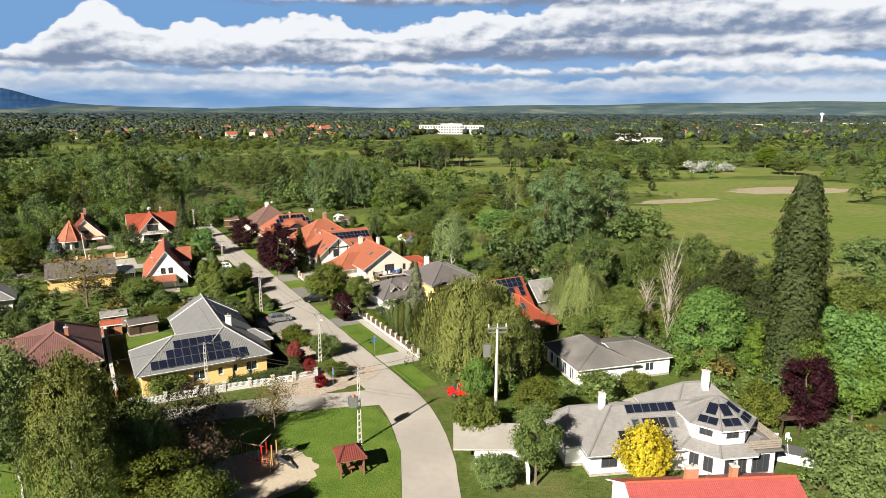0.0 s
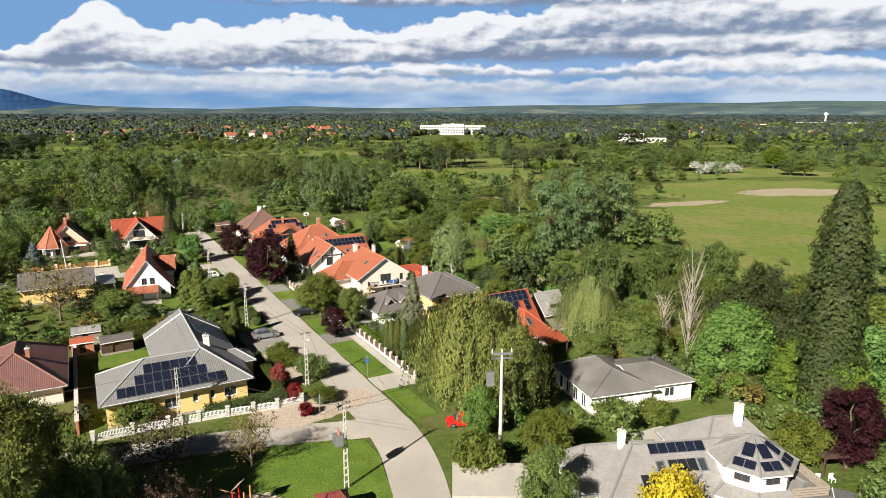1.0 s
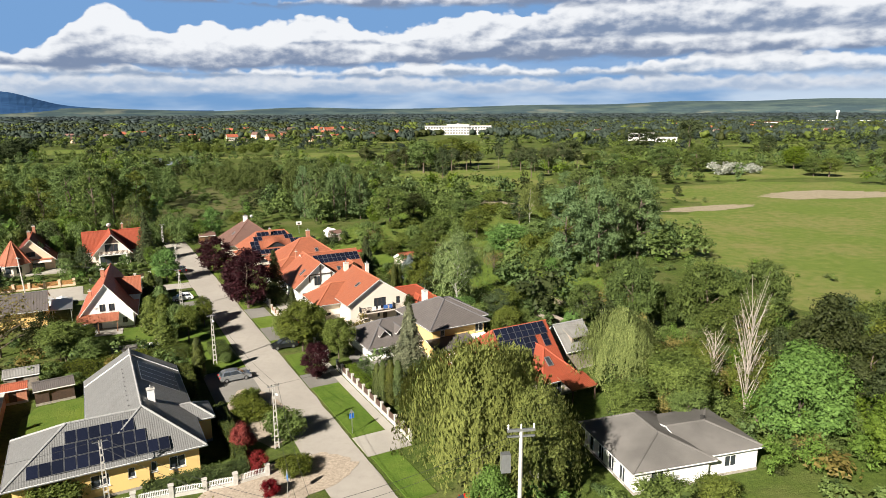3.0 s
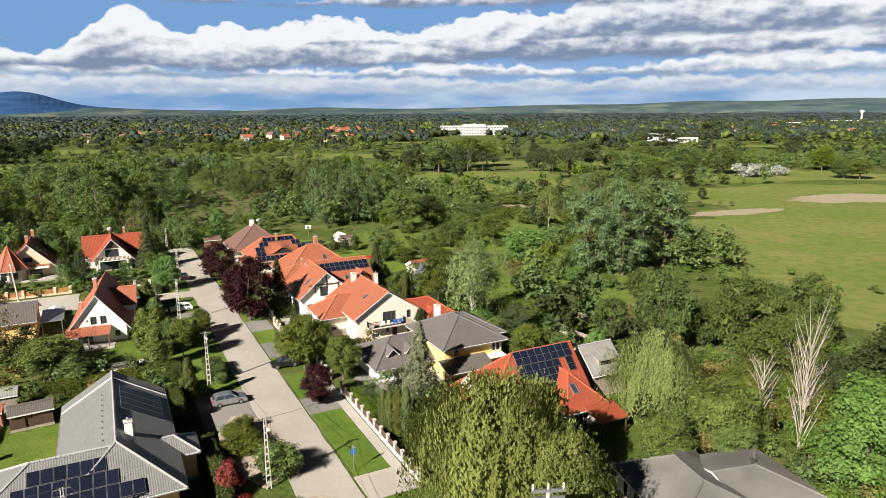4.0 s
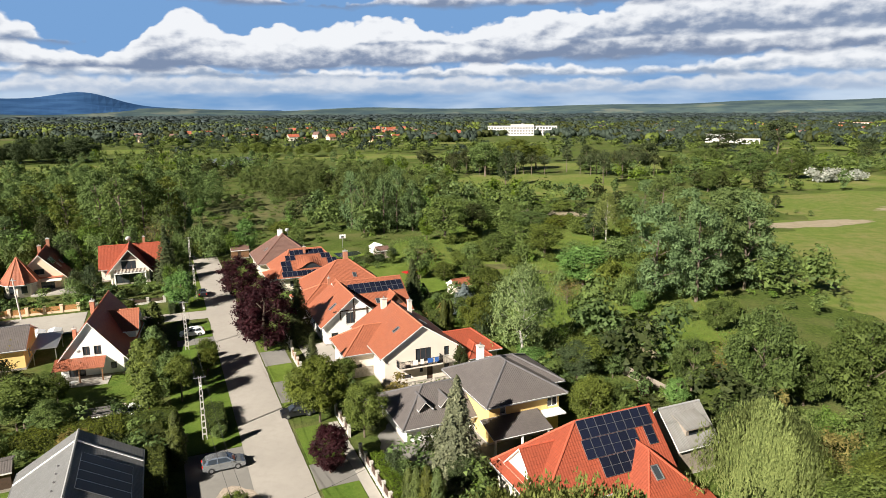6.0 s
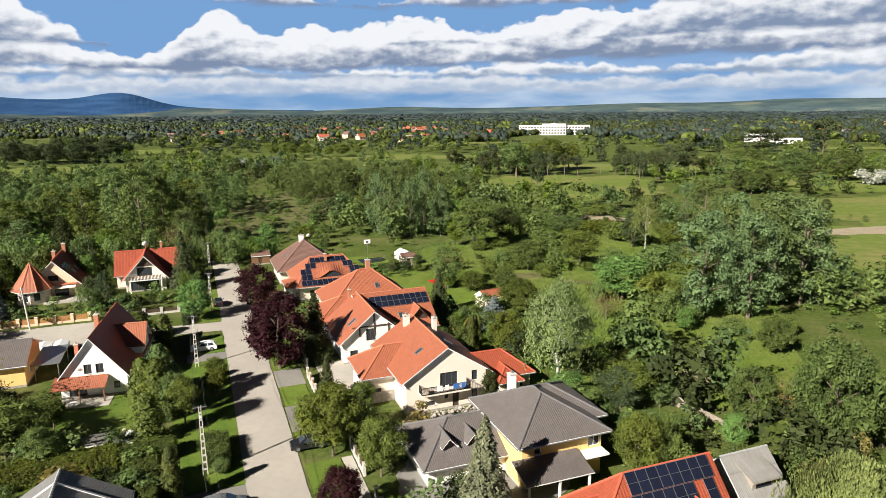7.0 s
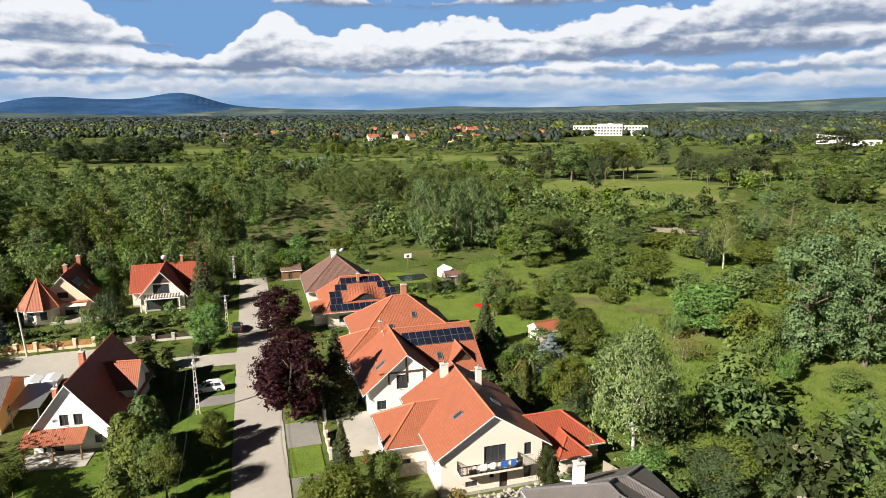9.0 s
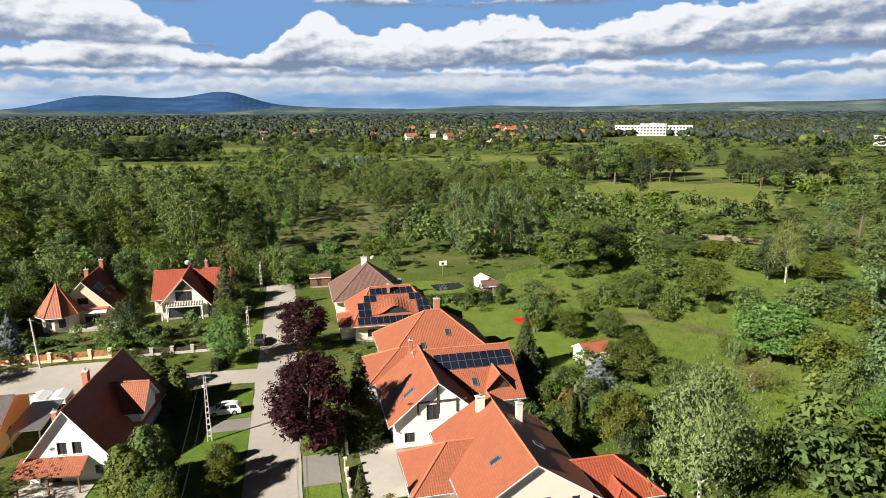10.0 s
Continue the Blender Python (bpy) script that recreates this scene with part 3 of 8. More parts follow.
# left side: planting bed, parking bay, verges
street_patch("verge", 26.5, 33.9, 120.0, 158.0, 0.08, "lawn", "shaded grass verge under roadside trees", 1)
street_patch("verge", 28.2, 33.8, 161.5, 170.5, 0.09, "lawn", "rounded grass island at the street corner", 1)
street_patch("verge", 27.0, 33.9, 178.5, 205.0, 0.08, "rank", "grass verge along the street's end", 1)
street_patch("parking_bay", 27.5, 33.9, 108.5, 119.8, 0.07, "paving", "paved parking bay beside the street", 1)
street_patch("parking_bay", 28.0, 33.9, 158.2, 161.3, 0.07, "paving", "short paved parking bay", 1)
setting("gravel_bed", blob(-17.0, 89.0, 8.5, 4.4, 36, 0.09, 0.12, seed=51), "gravel", "bed of pale river gravel with shrubs", "gravel bed")
setting("gravel_bed", blob(-23.5, 104.5, 3.6, 9.0, 30, 0.085, 0.08, seed=52), "gravel", "gravel strip with low conifers", "gravel bed")
# the green at the near junction
setting("lawn", Mesh().poly([(-3.3, 30, 0.09), (-3.6, 60, 0.09), (-4.4, 69, 0.09), (-6.6, 77, 0.09), (-8.6, 80.2, 0.09), (-11, 80.6, 0.09), (-17, 79.3, 0.09), (-24, 76.8, 0.09), (-34, 72.5, 0.09), (-60, 62, 0.09), (-60, 30, 0.09)]), "lawn", "public green with playground between two streets", "lawn")
setting("sandpit", blob(-18.6, 64.0, 5.6, 5.2, 0, 0.12, 0.1, seed=53), "sand", "pale sand surface under the playground", "sandpit")
# gardens
GARDENS = [
    (16.0, 143.0, 8.5, 7.5, 0, "lawn", "mown lawn before the white house"),
    (27.5, 143.5, 3.5, 5.5, 10, "soil", "bare brown garden bed"),
    (79.0, 172.5, 5.2, 4.6, 8, "lawn", "small bright lawn in a walled garden"),
    (74.0, 190.5, 9.0, 6.0, 20, "lawn", "bright garden lawn behind the houses"),
    (10.0, 111.0, 5.5, 9.0, 0, "lawn", "strip of garden lawn beside the grey house"),
    (58.0, 113.0, 9.5, 8.0, 0, "paving", "garden paving round the charcoal roofed house"),
    (66.0, 213.0, 11.0, 9.0, 0, "rank", "rough garden grass with a basketball hoop"),
    (58.5, 124.5, 10.5, 3.6, 0, "paving", "gravel yard in front of the beige house"),
    (87.0, 130.0, 8.0, 4.0, 20, "rank", "rough garden grass by the wooden fence"),
    (62.0, 50.5, 9.0, 9.0, 0, "concrete", "paved terrace with a pool beside the house"),
]
for k, (n, s, a, b, turn, mt, lab) in enumerate(GARDENS):
    setting("garden_ground", blob(n, s, a, b, turn, 0.07 + 0.006 * k, 0.08, seed=60 + k), mt, lab, "garden", at=ST)

# ---- houses ----
import mathutils


def roof_polys(x0, x1, y0, y1, ze, rise, axis, hip0, hip1, oh):
    """The slopes of a gabled or hipped roof, each with the way that it faces, and the rise per metre."""
    if axis == "x":
        polys, slope = roof_polys(y0, y1, x0, x1, ze, rise, "y", hip0, hip1, oh)
        turn = {"-x": "-y", "+x": "+y", "-y": "-x", "+y": "+x"}
        return [(turn[k], [(p[1], p[0], p[2]) for p in (q[1], q[0], *q[:1:-1])]) for k, q in polys], slope
    half = (x1 - x0) / 2
    slope = rise / half
    a0, a1 = x0 - oh, x1 + oh
    b0, b1 = y0 - oh * (1 if hip0 else 0.7), y1 + oh * (1 if hip1 else 0.7)
    z, top, xm = ze - slope * oh, ze + rise, (x0 + x1) / 2
    r0, r1 = b0 + hip0 * (half + oh), b1 - hip1 * (half + oh)
    out = [("-x", [(a0, b1, z), (a0, b0, z), (xm, r0, top), (xm, r1, top)]), ("+x", [(a1, b0, z), (a1, b1, z), (xm, r1, top), (xm, r0, top)])]
    if hip0:
        out.append(("-y", [(a0, b0, z), (a1, b0, z), (xm, r0, top)]))
    if hip1:
        out.append(("+y", [(a1, b1, z), (a0, b1, z), (xm, r1, top)]))
    return out, slope


def slope_frame(pts):
    """Origin at the eave's middle, along it, up the slope, and out of it."""
    p = [Vector(q) for q in pts]
    nrm = (p[1] - p[0]).cross(p[2] - p[0]).normalized()
    up = (Vector((0, 0, 1)) - nrm * nrm.z).normalized()
    along = up.cross(nrm).normalized()
    return (p[0] + p[1]) / 2, along, up, nrm


def ridge_run(a, b):
    """Overlapping ridge tiles from a to b as one stepped, rounded run."""
    d = (b - a).normalized()
    side = d.cross(Vector((0, 0, 1))).normalized()
    up = side.cross(d)
    count = max(1, int((b - a).length / 0.42))
    rings = []
    for k in range(count):
        for f, r in ((k / count, 0.105), (k / count + 0.004, 0.14), ((k + 0.98) / count, 0.112)):
            c = a + (b - a) * f
            rings.append([c + side * (r * math.cos(t)) + up * (r * math.sin(t)) for t in (radians(-15), radians(30), radians(90), radians(150), radians(195))])
    m = Mesh()
    for p, q in zip(rings, rings[1:]):
        for j in range(4):
            m.poly([p[j], p[j + 1], q[j + 1], q[j]])
    m.poly(rings[0][::-1])
    m.poly(rings[-1])
    return m


def roof(house, polys, mat, cap, th=0.16, soffit="trim", name="roof", label=""):
    """A roof slab with ridge caps; returns the roof and the frame of each slope."""
    m, frames, edges = Mesh(), {}, {}
    for key, q in polys:
        o, u, v, n = slope_frame(q)
        frames[key] = (o, u, v, n)
        m.poly(q, 0, [((Vector(p) - o).dot(u), (Vector(p) - o).dot(v)) for p in q])
        m.poly([(x, y, z - th) for x, y, z in q][::-1], 1)
        for a, b in zip(q, q[1:] + q[:1]):
            ka, kb = tuple(round(c, 3) for c in a), tuple(round(c, 3) for c in b)
            edges.setdefault(tuple(sorted((ka, kb))), []).append((a, b))
    runs = []
    for key, es in edges.items():
        if len(es) == 1:
            (a, b) = es[0]
            m.poly([b, a, (a[0], a[1], a[2] - th), (b[0], b[1], b[2] - th)], 1)
        else:
            runs.append((Vector(es[0][0]), Vector(es[0][1])))
    ob = part(name, m, [mat, soffit], house, label)
    for a, b in runs if cap else ():
        part("ridge_cap", ridge_run(a, b), cap, ob)
    return ob, frames


def on_slope(fr, u, v, out=0.0):
    """A pose on a slope: x along the eave, y up the slope, z out of it."""
    o, a, b, n = fr
    p = o + a * u + b * v + n * out
    return Matrix(((a.x, b.x, n.x, p.x), (a.y, b.y, n.y, p.y), (a.z, b.z, n.z, p.z), (0, 0, 0, 1)))


SHARED = {}


def shared(key, make):
    if key not in SHARED:
        SHARED[key] = make()
    return SHARED[key]


def panel_mesh(w, h, cells="cells"):
    def make():
        m = Mesh().box(-w / 2, w / 2, 0, h, 0.03, 0.075, 0)
        e = 0.035
        m.poly([(-w / 2 + e, e, 0.078), (w / 2 - e, e, 0.078), (w / 2 - e, h - e, 0.078), (-w / 2 + e, h - e, 0.078)], 1, [(0, 0), (1, 0), (1, 1), (0, 1)])
        return m.data("solar_panel", ["alu", cells])
    return shared(("panel", w, h, cells), make)


def panels(roof_ob, fr, u0, v0, cols, rows, w=1.0, h=1.65, gap=0.03, skip=(), cells="cells"):
    for r in range(rows):
        for c in range(cols):
            if (c, r) not in skip:
                part("solar_panel", panel_mesh(w, h, cells), None, roof_ob, at=on_slope(fr, u0 + (c + 0.5) * (w + gap), v0 + r * (h + gap), 0.05))


def skylight(roof_ob, fr, u, v, w=0.78, h=1.2):
    fm = shared(("skyframe", w, h), lambda: Mesh().box(-w / 2, w / 2, 0, 0.1, 0, 0.12).box(-w / 2, w / 2, h - 0.1, h, 0, 0.12).box(-w / 2, -w / 2 + 0.1, 0.1, h - 0.1, 0, 0.12).box(w / 2 - 0.1, w / 2, 0.1, h - 0.1, 0, 0.12).data("skylight", ["metal"]))
    pm = shared(("skypane", w, h), lambda: Mesh().box(-w / 2 + 0.09, w / 2 - 0.09, 0.09, h - 0.09, 0.02, 0.07).data("pane", ["glass"]))
    f = part("skylight", fm, None, roof_ob, at=on_slope(fr, u, v, 0.0))
    part("pane", pm, None, f)


def chimney(house, x, y, z0, z1, w=0.55, d=0.55, mat="white", cap="post", flues=1):
    m = Mesh().box(x - w / 2, x + w / 2, y - d / 2, y + d / 2, z0, z1)
    c = part("chimney", m, mat, house)
    part("cap", Mesh().box(x - w / 2 - 0.07, x + w / 2 + 0.07, y - d / 2 - 0.07, y + d / 2 + 0.07, z1, z1 + 0.1), cap, c)
    for k in range(flues):
        fx = x + (k - (flues - 1) / 2) * 0.28
        part("flue", Mesh().lathe([(0.09, 0.0), (0.09, 0.3), (0.13, 0.3), (0.0, 0.42)], 8, at=(fx, y, z1 + 0.1)), "metal", c)


def dish(house, x, y, z, turn=200, r=0.45, pole=0.9, mat="trim"):
    d = part("satellite_dish", Mesh().lathe([(0.02, 0.0), (r * 0.5, 0.05), (r * 0.85, 0.16), (r, 0.26), (r * 0.97, 0.27), (r * 0.8, 0.16), (0.02, 0.03)], 16), mat, house, at=pose(x, y, z + pole, 65, 0, turn))
    part("mast", Mesh().tube((x, y, z - 0.4), (x, y, z + pole), 0.03), "metal", house)
    return d


def wall_side(m, origin, along, outward, poly, holes, depth=0.22):
    """One wall with openings through it: outer and inner skin and the reveals."""
    def at(u, z, d=0.0):
        return origin + along * u + Vector((0, 0, z)) - outward * d
    rings = [[Vector((u, z, 0)) for u, z in poly]] + [[Vector((a, b, 0)), Vector((a + w, b, 0)), Vector((a + w, b + h, 0)), Vector((a, b + h, 0))] for a, b, w, h in holes]
    flat = [p for r in rings for p in r]
    want = along.cross(Vector((0, 0, 1))).dot(outward) > 0
    for tri in mathutils.geometry.tessellate_polygon(rings):
        a, b, c = (flat[i] for i in tri)
        ccw = (b - a).cross(c - a).z > 0
        t = (a, b, c) if ccw == want else (a, c, b)
        m.poly([at(p.x, p.y) for p in t])
        m.poly([at(p.x, p.y, depth) for p in t][::-1], 1)
    for a, b, w, h in holes:
        c = [(a, b), (a + w, b), (a + w, b + h), (a, b + h)]
        for (u0, z0), (u1, z1) in zip(c, c[1:] + c[:1]):
            m.poly([at(u0, z0), at(u1, z1), at(u1, z1, depth), at(u0, z0, depth)])


def window_mesh(w, h, bars):
    def make():
        e = 0.075
        m = Mesh()
        for x0, x1, z0, z1 in [(-w / 2, -w / 2 + e, 0, h), (w / 2 - e, w / 2, 0, h), (-w / 2 + e, w / 2 - e, 0, e), (-w / 2 + e, w / 2 - e, h - e, h)]:
            m.box(x0, x1, -0.03, 0.05, z0, z1)
        for k in range(1, bars):
            x = -w / 2 + w * k / bars
            m.box(x - 0.045, x + 0.045, -0.025, 0.045, e, h - e)
        return m
    return make


def window(house, origin, along, outward, u, z, w, h, bars=2, frame_mat="trim", sill=True, door=False):
    p = origin + along * (u + w / 2) + Vector((0, 0, z)) - outward * 0.13
    mat = Matrix(((along.x, -outward.x, 0, p.x), (along.y, -outward.y, 0, p.y), (0, 0, 1, p.z), (0, 0, 0, 1)))
    name = "door" if door else "window"
    f = part(name, shared(("win", w, h, bars, frame_mat), lambda: window_mesh(w, h, bars)().data("window", [frame_mat])), None, house, at=mat)
    if door == "solid":
        part("leaf", shared(("leaf", w, h, frame_mat), lambda: Mesh().box(-w / 2 + 0.07, w / 2 - 0.07, -0.01, 0.03, 0.07, h - 0.07).data("leaf", [frame_mat])), None, f)
    else:
        part("pane", shared(("pane", w, h), lambda: Mesh().box(-w / 2 + 0.05, w / 2 - 0.05, 0.0, 0.02, 0.05, h - 0.05).data("pane", ["glass"])), None, f)
    if sill and not door:
        part("sill", shared(("sill", w), lambda: Mesh().box(-w / 2 - 0.06, w / 2 + 0.06, -0.2, 0.02, -0.06, 0.0).data("sill", ["trim"])), None, f)


def walls(house, x0, x1, y0, y1, z0, ze, mat, axis="y", rise=0.0, gables=(0, 0), openings=None, frame_mat="trim", plinth="stone"):
    """Four walls; gables: which ends of the ridge are gables. openings: side > rows of (u, z, w, h, bars, door)."""
    m = Mesh()
    openings = openings or {}
    sides = {"-y": (Vector((x0, y0, 0)), Vector((1, 0, 0)), Vector((0, -1, 0)), x1 - x0), "+y": (Vector((x1, y1, 0)), Vector((-1, 0, 0)), Vector((0, 1, 0)), x1 - x0),
             "-x": (Vector((x0, y1, 0)), Vector((0, -1, 0)), Vector((-1, 0, 0)), y1 - y0), "+x": (Vector((x1, y0, 0)), Vector((0, 1, 0)), Vector((1, 0, 0)), y1 - y0)}
    peaks = {("-y" if axis == "y" else "-x"): gables[0], ("+y" if axis == "y" else "+x"): gables[1]}
    for key, (o, a, out, length) in sides.items():
        poly = [(0, z0), (length, z0), (length, ze)] + ([(length / 2, ze + rise)] if peaks.get(key) else []) + [(0, ze)]
        rows = openings.get(key, [])
        wall_side(m, o, a, out, poly, [r[:4] for r in rows])
        for r in rows:
            u, z, w, h = r[:4]
            window(house, o, a, out, u, z, w, h, r[4] if len(r) > 4 else 2, frame_mat, True, r[5] if len(r) > 5 else False)
    ob = part("wall", m, [mat, "dark"], house)
    part("plinth", Mesh().box(x0 - 0.04, x1 + 0.04, y0 - 0.04, y1 + 0.04, min(0, z0), z0 + 0.35, 0, "tb"), plinth, house)
    return ob


def gutter(house, p0, p1, mat="metal"):
    part("gutter", Mesh().tube(p0, p1, 0.075, None, 6), mat, house)


def wing(house, x0, x1, y0, y1, ze, rise, axis, hips=(0, 0), oh=0.55, wall="white", tile="tile_orange", cap="cap_orange", openings=None, z0=0.0, frame_mat="trim", pipes=True):
    walls(house, x0, x1, y0, y1, z0, ze - 0.03, wall, axis, rise, (not hips[0], not hips[1]), openings, frame_mat)
    polys, slope = roof_polys(x0, x1, y0, y1, ze + 0.14, rise, axis, hips[0], hips[1], oh)
    ob, fr = roof(house, polys, tile, cap)
    if pipes:
        for key, (o, u, v, n) in fr.items():
            half = ((x1 - x0) if key[1] == "y" else (y1 - y0)) / 2 + oh * 0.9
            flat = Vector((n.x, n.y, 0)).normalized()
            c = o + flat * 0.05 + Vector((0, 0, -0.1))
            gutter(house, c - u * half, c + u * half)
    return ob, fr


def grey_house():
    h = thing("house", "single-storey yellow house with grey tiled L-shaped roof and solar panels", "house", ST)
    ops = {"-y": [(2.0, 1.3, 1.5, 1.35), (6.6, 1.3, 1.7, 1.35, 2), (10.0, 1.5, 0.7, 1.1, 1)], "-x": [(3.0, 1.3, 1.3, 1.3)]}
    r1, f1 = wing(h, 6.0, 18.0, 91.6, 101.4, 3.85, 2.75, "x", (1, 0), 0.75, "yellow", "tile_grey", "cap_grey", ops)
    r2, f2 = wing(h, 13.2, 23.0, 91.8, 116.2, 3.85, 3.0, "y", (1, 0), 0.75, "yellow", "tile_grey", "cap_grey", {"-y": [(6.8, 1.3, 1.6, 1.35), (5.0, 1.5, 0.6, 1.1, 1)], "+x": [(12, 1.3, 1.4, 1.3), (17, 1.3, 1.4, 1.3)]})
    wing(h, 21.5, 25.4, 98.6, 102.4, 3.3, 1.1, "x", (0, 1), 0.4, "yellow", "tile_grey", "cap_grey")
    for r, (u0, n) in enumerate(((-4.6, 12), (-2.4, 8), (-1.2, 6))):
        panels(r1, f1["-y"], u0, 0.6 + r * 1.62, n, 1, 1.04, 1.55, gap=0.04)
    panels(r2, f2["+x"], 1.6, 1.0, 4, 1, 1.62, 4.9, cells="collector")
    for key in ("-x", "+x"):
        o, u, v, n = f2[key]
        sgn = 1 if key == "+x" else -1
        part("flashing", Mesh().box(-0.12, 0.12, 0.0, 6.5, 0.0, 0.08), "trim", r2, at=on_slope(f2[key], sgn * 10.3, 0.0, 0.01))
    chimney(h, 19.3, 99.4, 5.4, 7.6, 0.75, 0.6, "white")
    for k in range(9):
        part("snow_hook", shared("hook", lambda: Mesh().box(-0.05, 0.05, 0, 0.12, 0.0, 0.16).data("snow_hook", ["cap_dark"])), None, r2, at=on_slope(f2["-x"], -7 + 1.5 * k, 5.2, 0.0))


def maroon_house():
    h = thing("house", "white two-storey house with steep dark red tiled roof and porch", "house", ST @ pose(17.2, 158.5, 0, 0, 0, -6.0) @ pose(-16.4, -158.5, 0))
    ops = {"-y": [(3.1, 3.4, 0.95, 1.35), (4.6, 3.4, 0.95, 1.35), (6.6, 1.0, 0.8, 1.0), (1.0, 0.15, 2.2, 2.1, 3, True)], "+x": [(2.0, 1.0, 1.0, 1.1), (6.0, 1.0, 1.2, 1.1)]}
    r, f = wing(h, 12.2, 20.6, 150.0, 167.0, 3.1, 5.3, "y", (0, 0), 0.7, "white", "tile_maroon", "tile_maroon", ops, frame_mat="wood_dark")
    pr, _ = roof(h, [("-y", [(11.6, 147.6, 2.25), (18.3, 147.6, 2.25), (18.3, 150.1, 3.2), (11.6, 150.1, 3.2)])], "tile_orange", "cap_orange", 0.12, "wood")
    for x in (12.0, 15.0, 18.0):
        part("porch_post", Mesh().box(x - 0.08, x + 0.08, 147.75, 147.9, 0, 2.3), "wood", h)
    part("terrace", Mesh().box(11.3, 18.8, 146.4, 150, 0, 0.15), "concrete", h)
    # cross gable on the street side
    roof(h, [("-y", [(19.5, 156.6, 4.4), (22.0, 156.6, 4.4), (22.0, 159.6, 7.2), (17.2, 159.6, 7.2)]), ("+y", [(22.0, 162.6, 4.4), (19.5, 162.6, 4.4), (17.2, 159.6, 7.2), (22.0, 159.6, 7.2)])], "tile_orange", "cap_orange", 0.14)
    part("dormer_wall", Mesh().box(18.6, 21.5, 157.0, 162.2, 3.3, 4.5).poly([(21.5, 157.0, 4.5), (21.5, 162.2, 4.5), (21.5, 159.6, 6.9)]), "white", h)
    chimney(h, 15.6, 158.0, 5.8, 9.4, 0.6, 0.8, "brick")
    chimney(h, 13.6, 154.0, 4.4, 6.4, 0.5, 0.5, "brick")


def beige_house():
    h = thing("house", "cream two-storey house with orange tiled gables and a balcony", "house", ST)
    ops = {"-y": [(4.6, 3.05, 2.4, 2.05, 3, True), (2.6, 0.9, 1.3, 0.6, 2), (6.3, 0.1, 0.9, 2.1, 1, "solid"), (5.2, 1.5, 0.5, 0.8, 1), (9.0, 3.5, 0.8, 1.35, 1), (9.0, 0.9, 0.8, 1.3, 1)], "+x": [(2.0, 3.6, 1.0, 1.3), (2.0, 0.9, 1.0, 1.3)]}
    r, f = wing(h, 54.3, 65.3, 128.6, 143.0, 4.9, 3.6, "y", (0, 0), 0.75, "cream", "tile_orange", "cap_orange", ops, frame_mat="wood_dark")
    r2, f2 = wing(h, 50.3, 58.0, 133.9, 141.1, 4.0, 2.5, "x", (1, 0), 0.6, "cream", "tile_orange", "cap_orange", {"-y": [(1.2, 1.0, 1.0, 1.0)]}, frame_mat="wood_dark")
    part("stone_cladding", Mesh().box(50.2, 54.2, 133.8, 133.89, 0.0, 1.5), "stone", h)
    # balcony across the gable
    b = part("balcony", Mesh().box(56.0, 62.6, 127.3, 128.6, 2.75, 2.95), "cream", h)
    rail = Mesh().box(56.0, 62.6, 127.32, 127.38, 3.9, 3.98).box(56.0, 62.6, 127.33, 127.37, 3.05, 3.1)
    for x in (56.0, 62.54):
        rail.box(x, x + 0.06, 127.38, 128.58, 3.9, 3.98)
        for k in range(10):
            rail.box(x, x + 0.04, 127.45 + k * 0.12, 127.48 + k * 0.12, 2.95, 3.9)
    for k in range(50):
        rail.box(56.05 + k * 0.132, 56.09 + k * 0.132, 127.33, 127.37, 2.95, 3.9)
    part("railing", rail, "car_black", b)
    for x in (57.0, 61.8):
        part("planter", Mesh().box(x, x + 0.7, 127.42, 127.7, 2.95, 3.35), "wood_dark", b)
    for k, (c, w) in enumerate((("trim", 0.7), ("trim", 0.5), ("cloth_blue", 0.8), ("cloth_blue", 0.6))):
        part("laundry", Mesh().box(58.0 + k * 1.1, 58.0 + k * 1.1 + w, 127.24, 127.29, 3.3, 4.0), c, b)
    chimney(h, 61.9, 139.0, 6.6, 9.1, 0.6, 0.6, "cream")
    chimney(h, 58.4, 141.2, 7.6, 9.2, 0.9, 0.5, "cream")
    skylight(r, f["-x"], 3.5, 3.9)
    skylight(r, f["+x"], -2.0, 4.2)
    # annex with a summer terrace
    a, fa = wing(h, 65.3, 73.2, 131.0, 137.2, 2.6, 2.2, "x", (0, 1), 0.6, "cream", "tile_red", "cap_red", {"-y": [(1.0, 0.1, 2.4, 2.1, 3, True), (4.4, 0.1, 2.4, 2.1, 3, True)]}, frame_mat="wood_dark")
    wing(h, 67.6, 70.6, 129.0, 132.0, 2.5, 1.2, "y", (1, 0), 0.5, "cream", "tile_red", "cap_red")


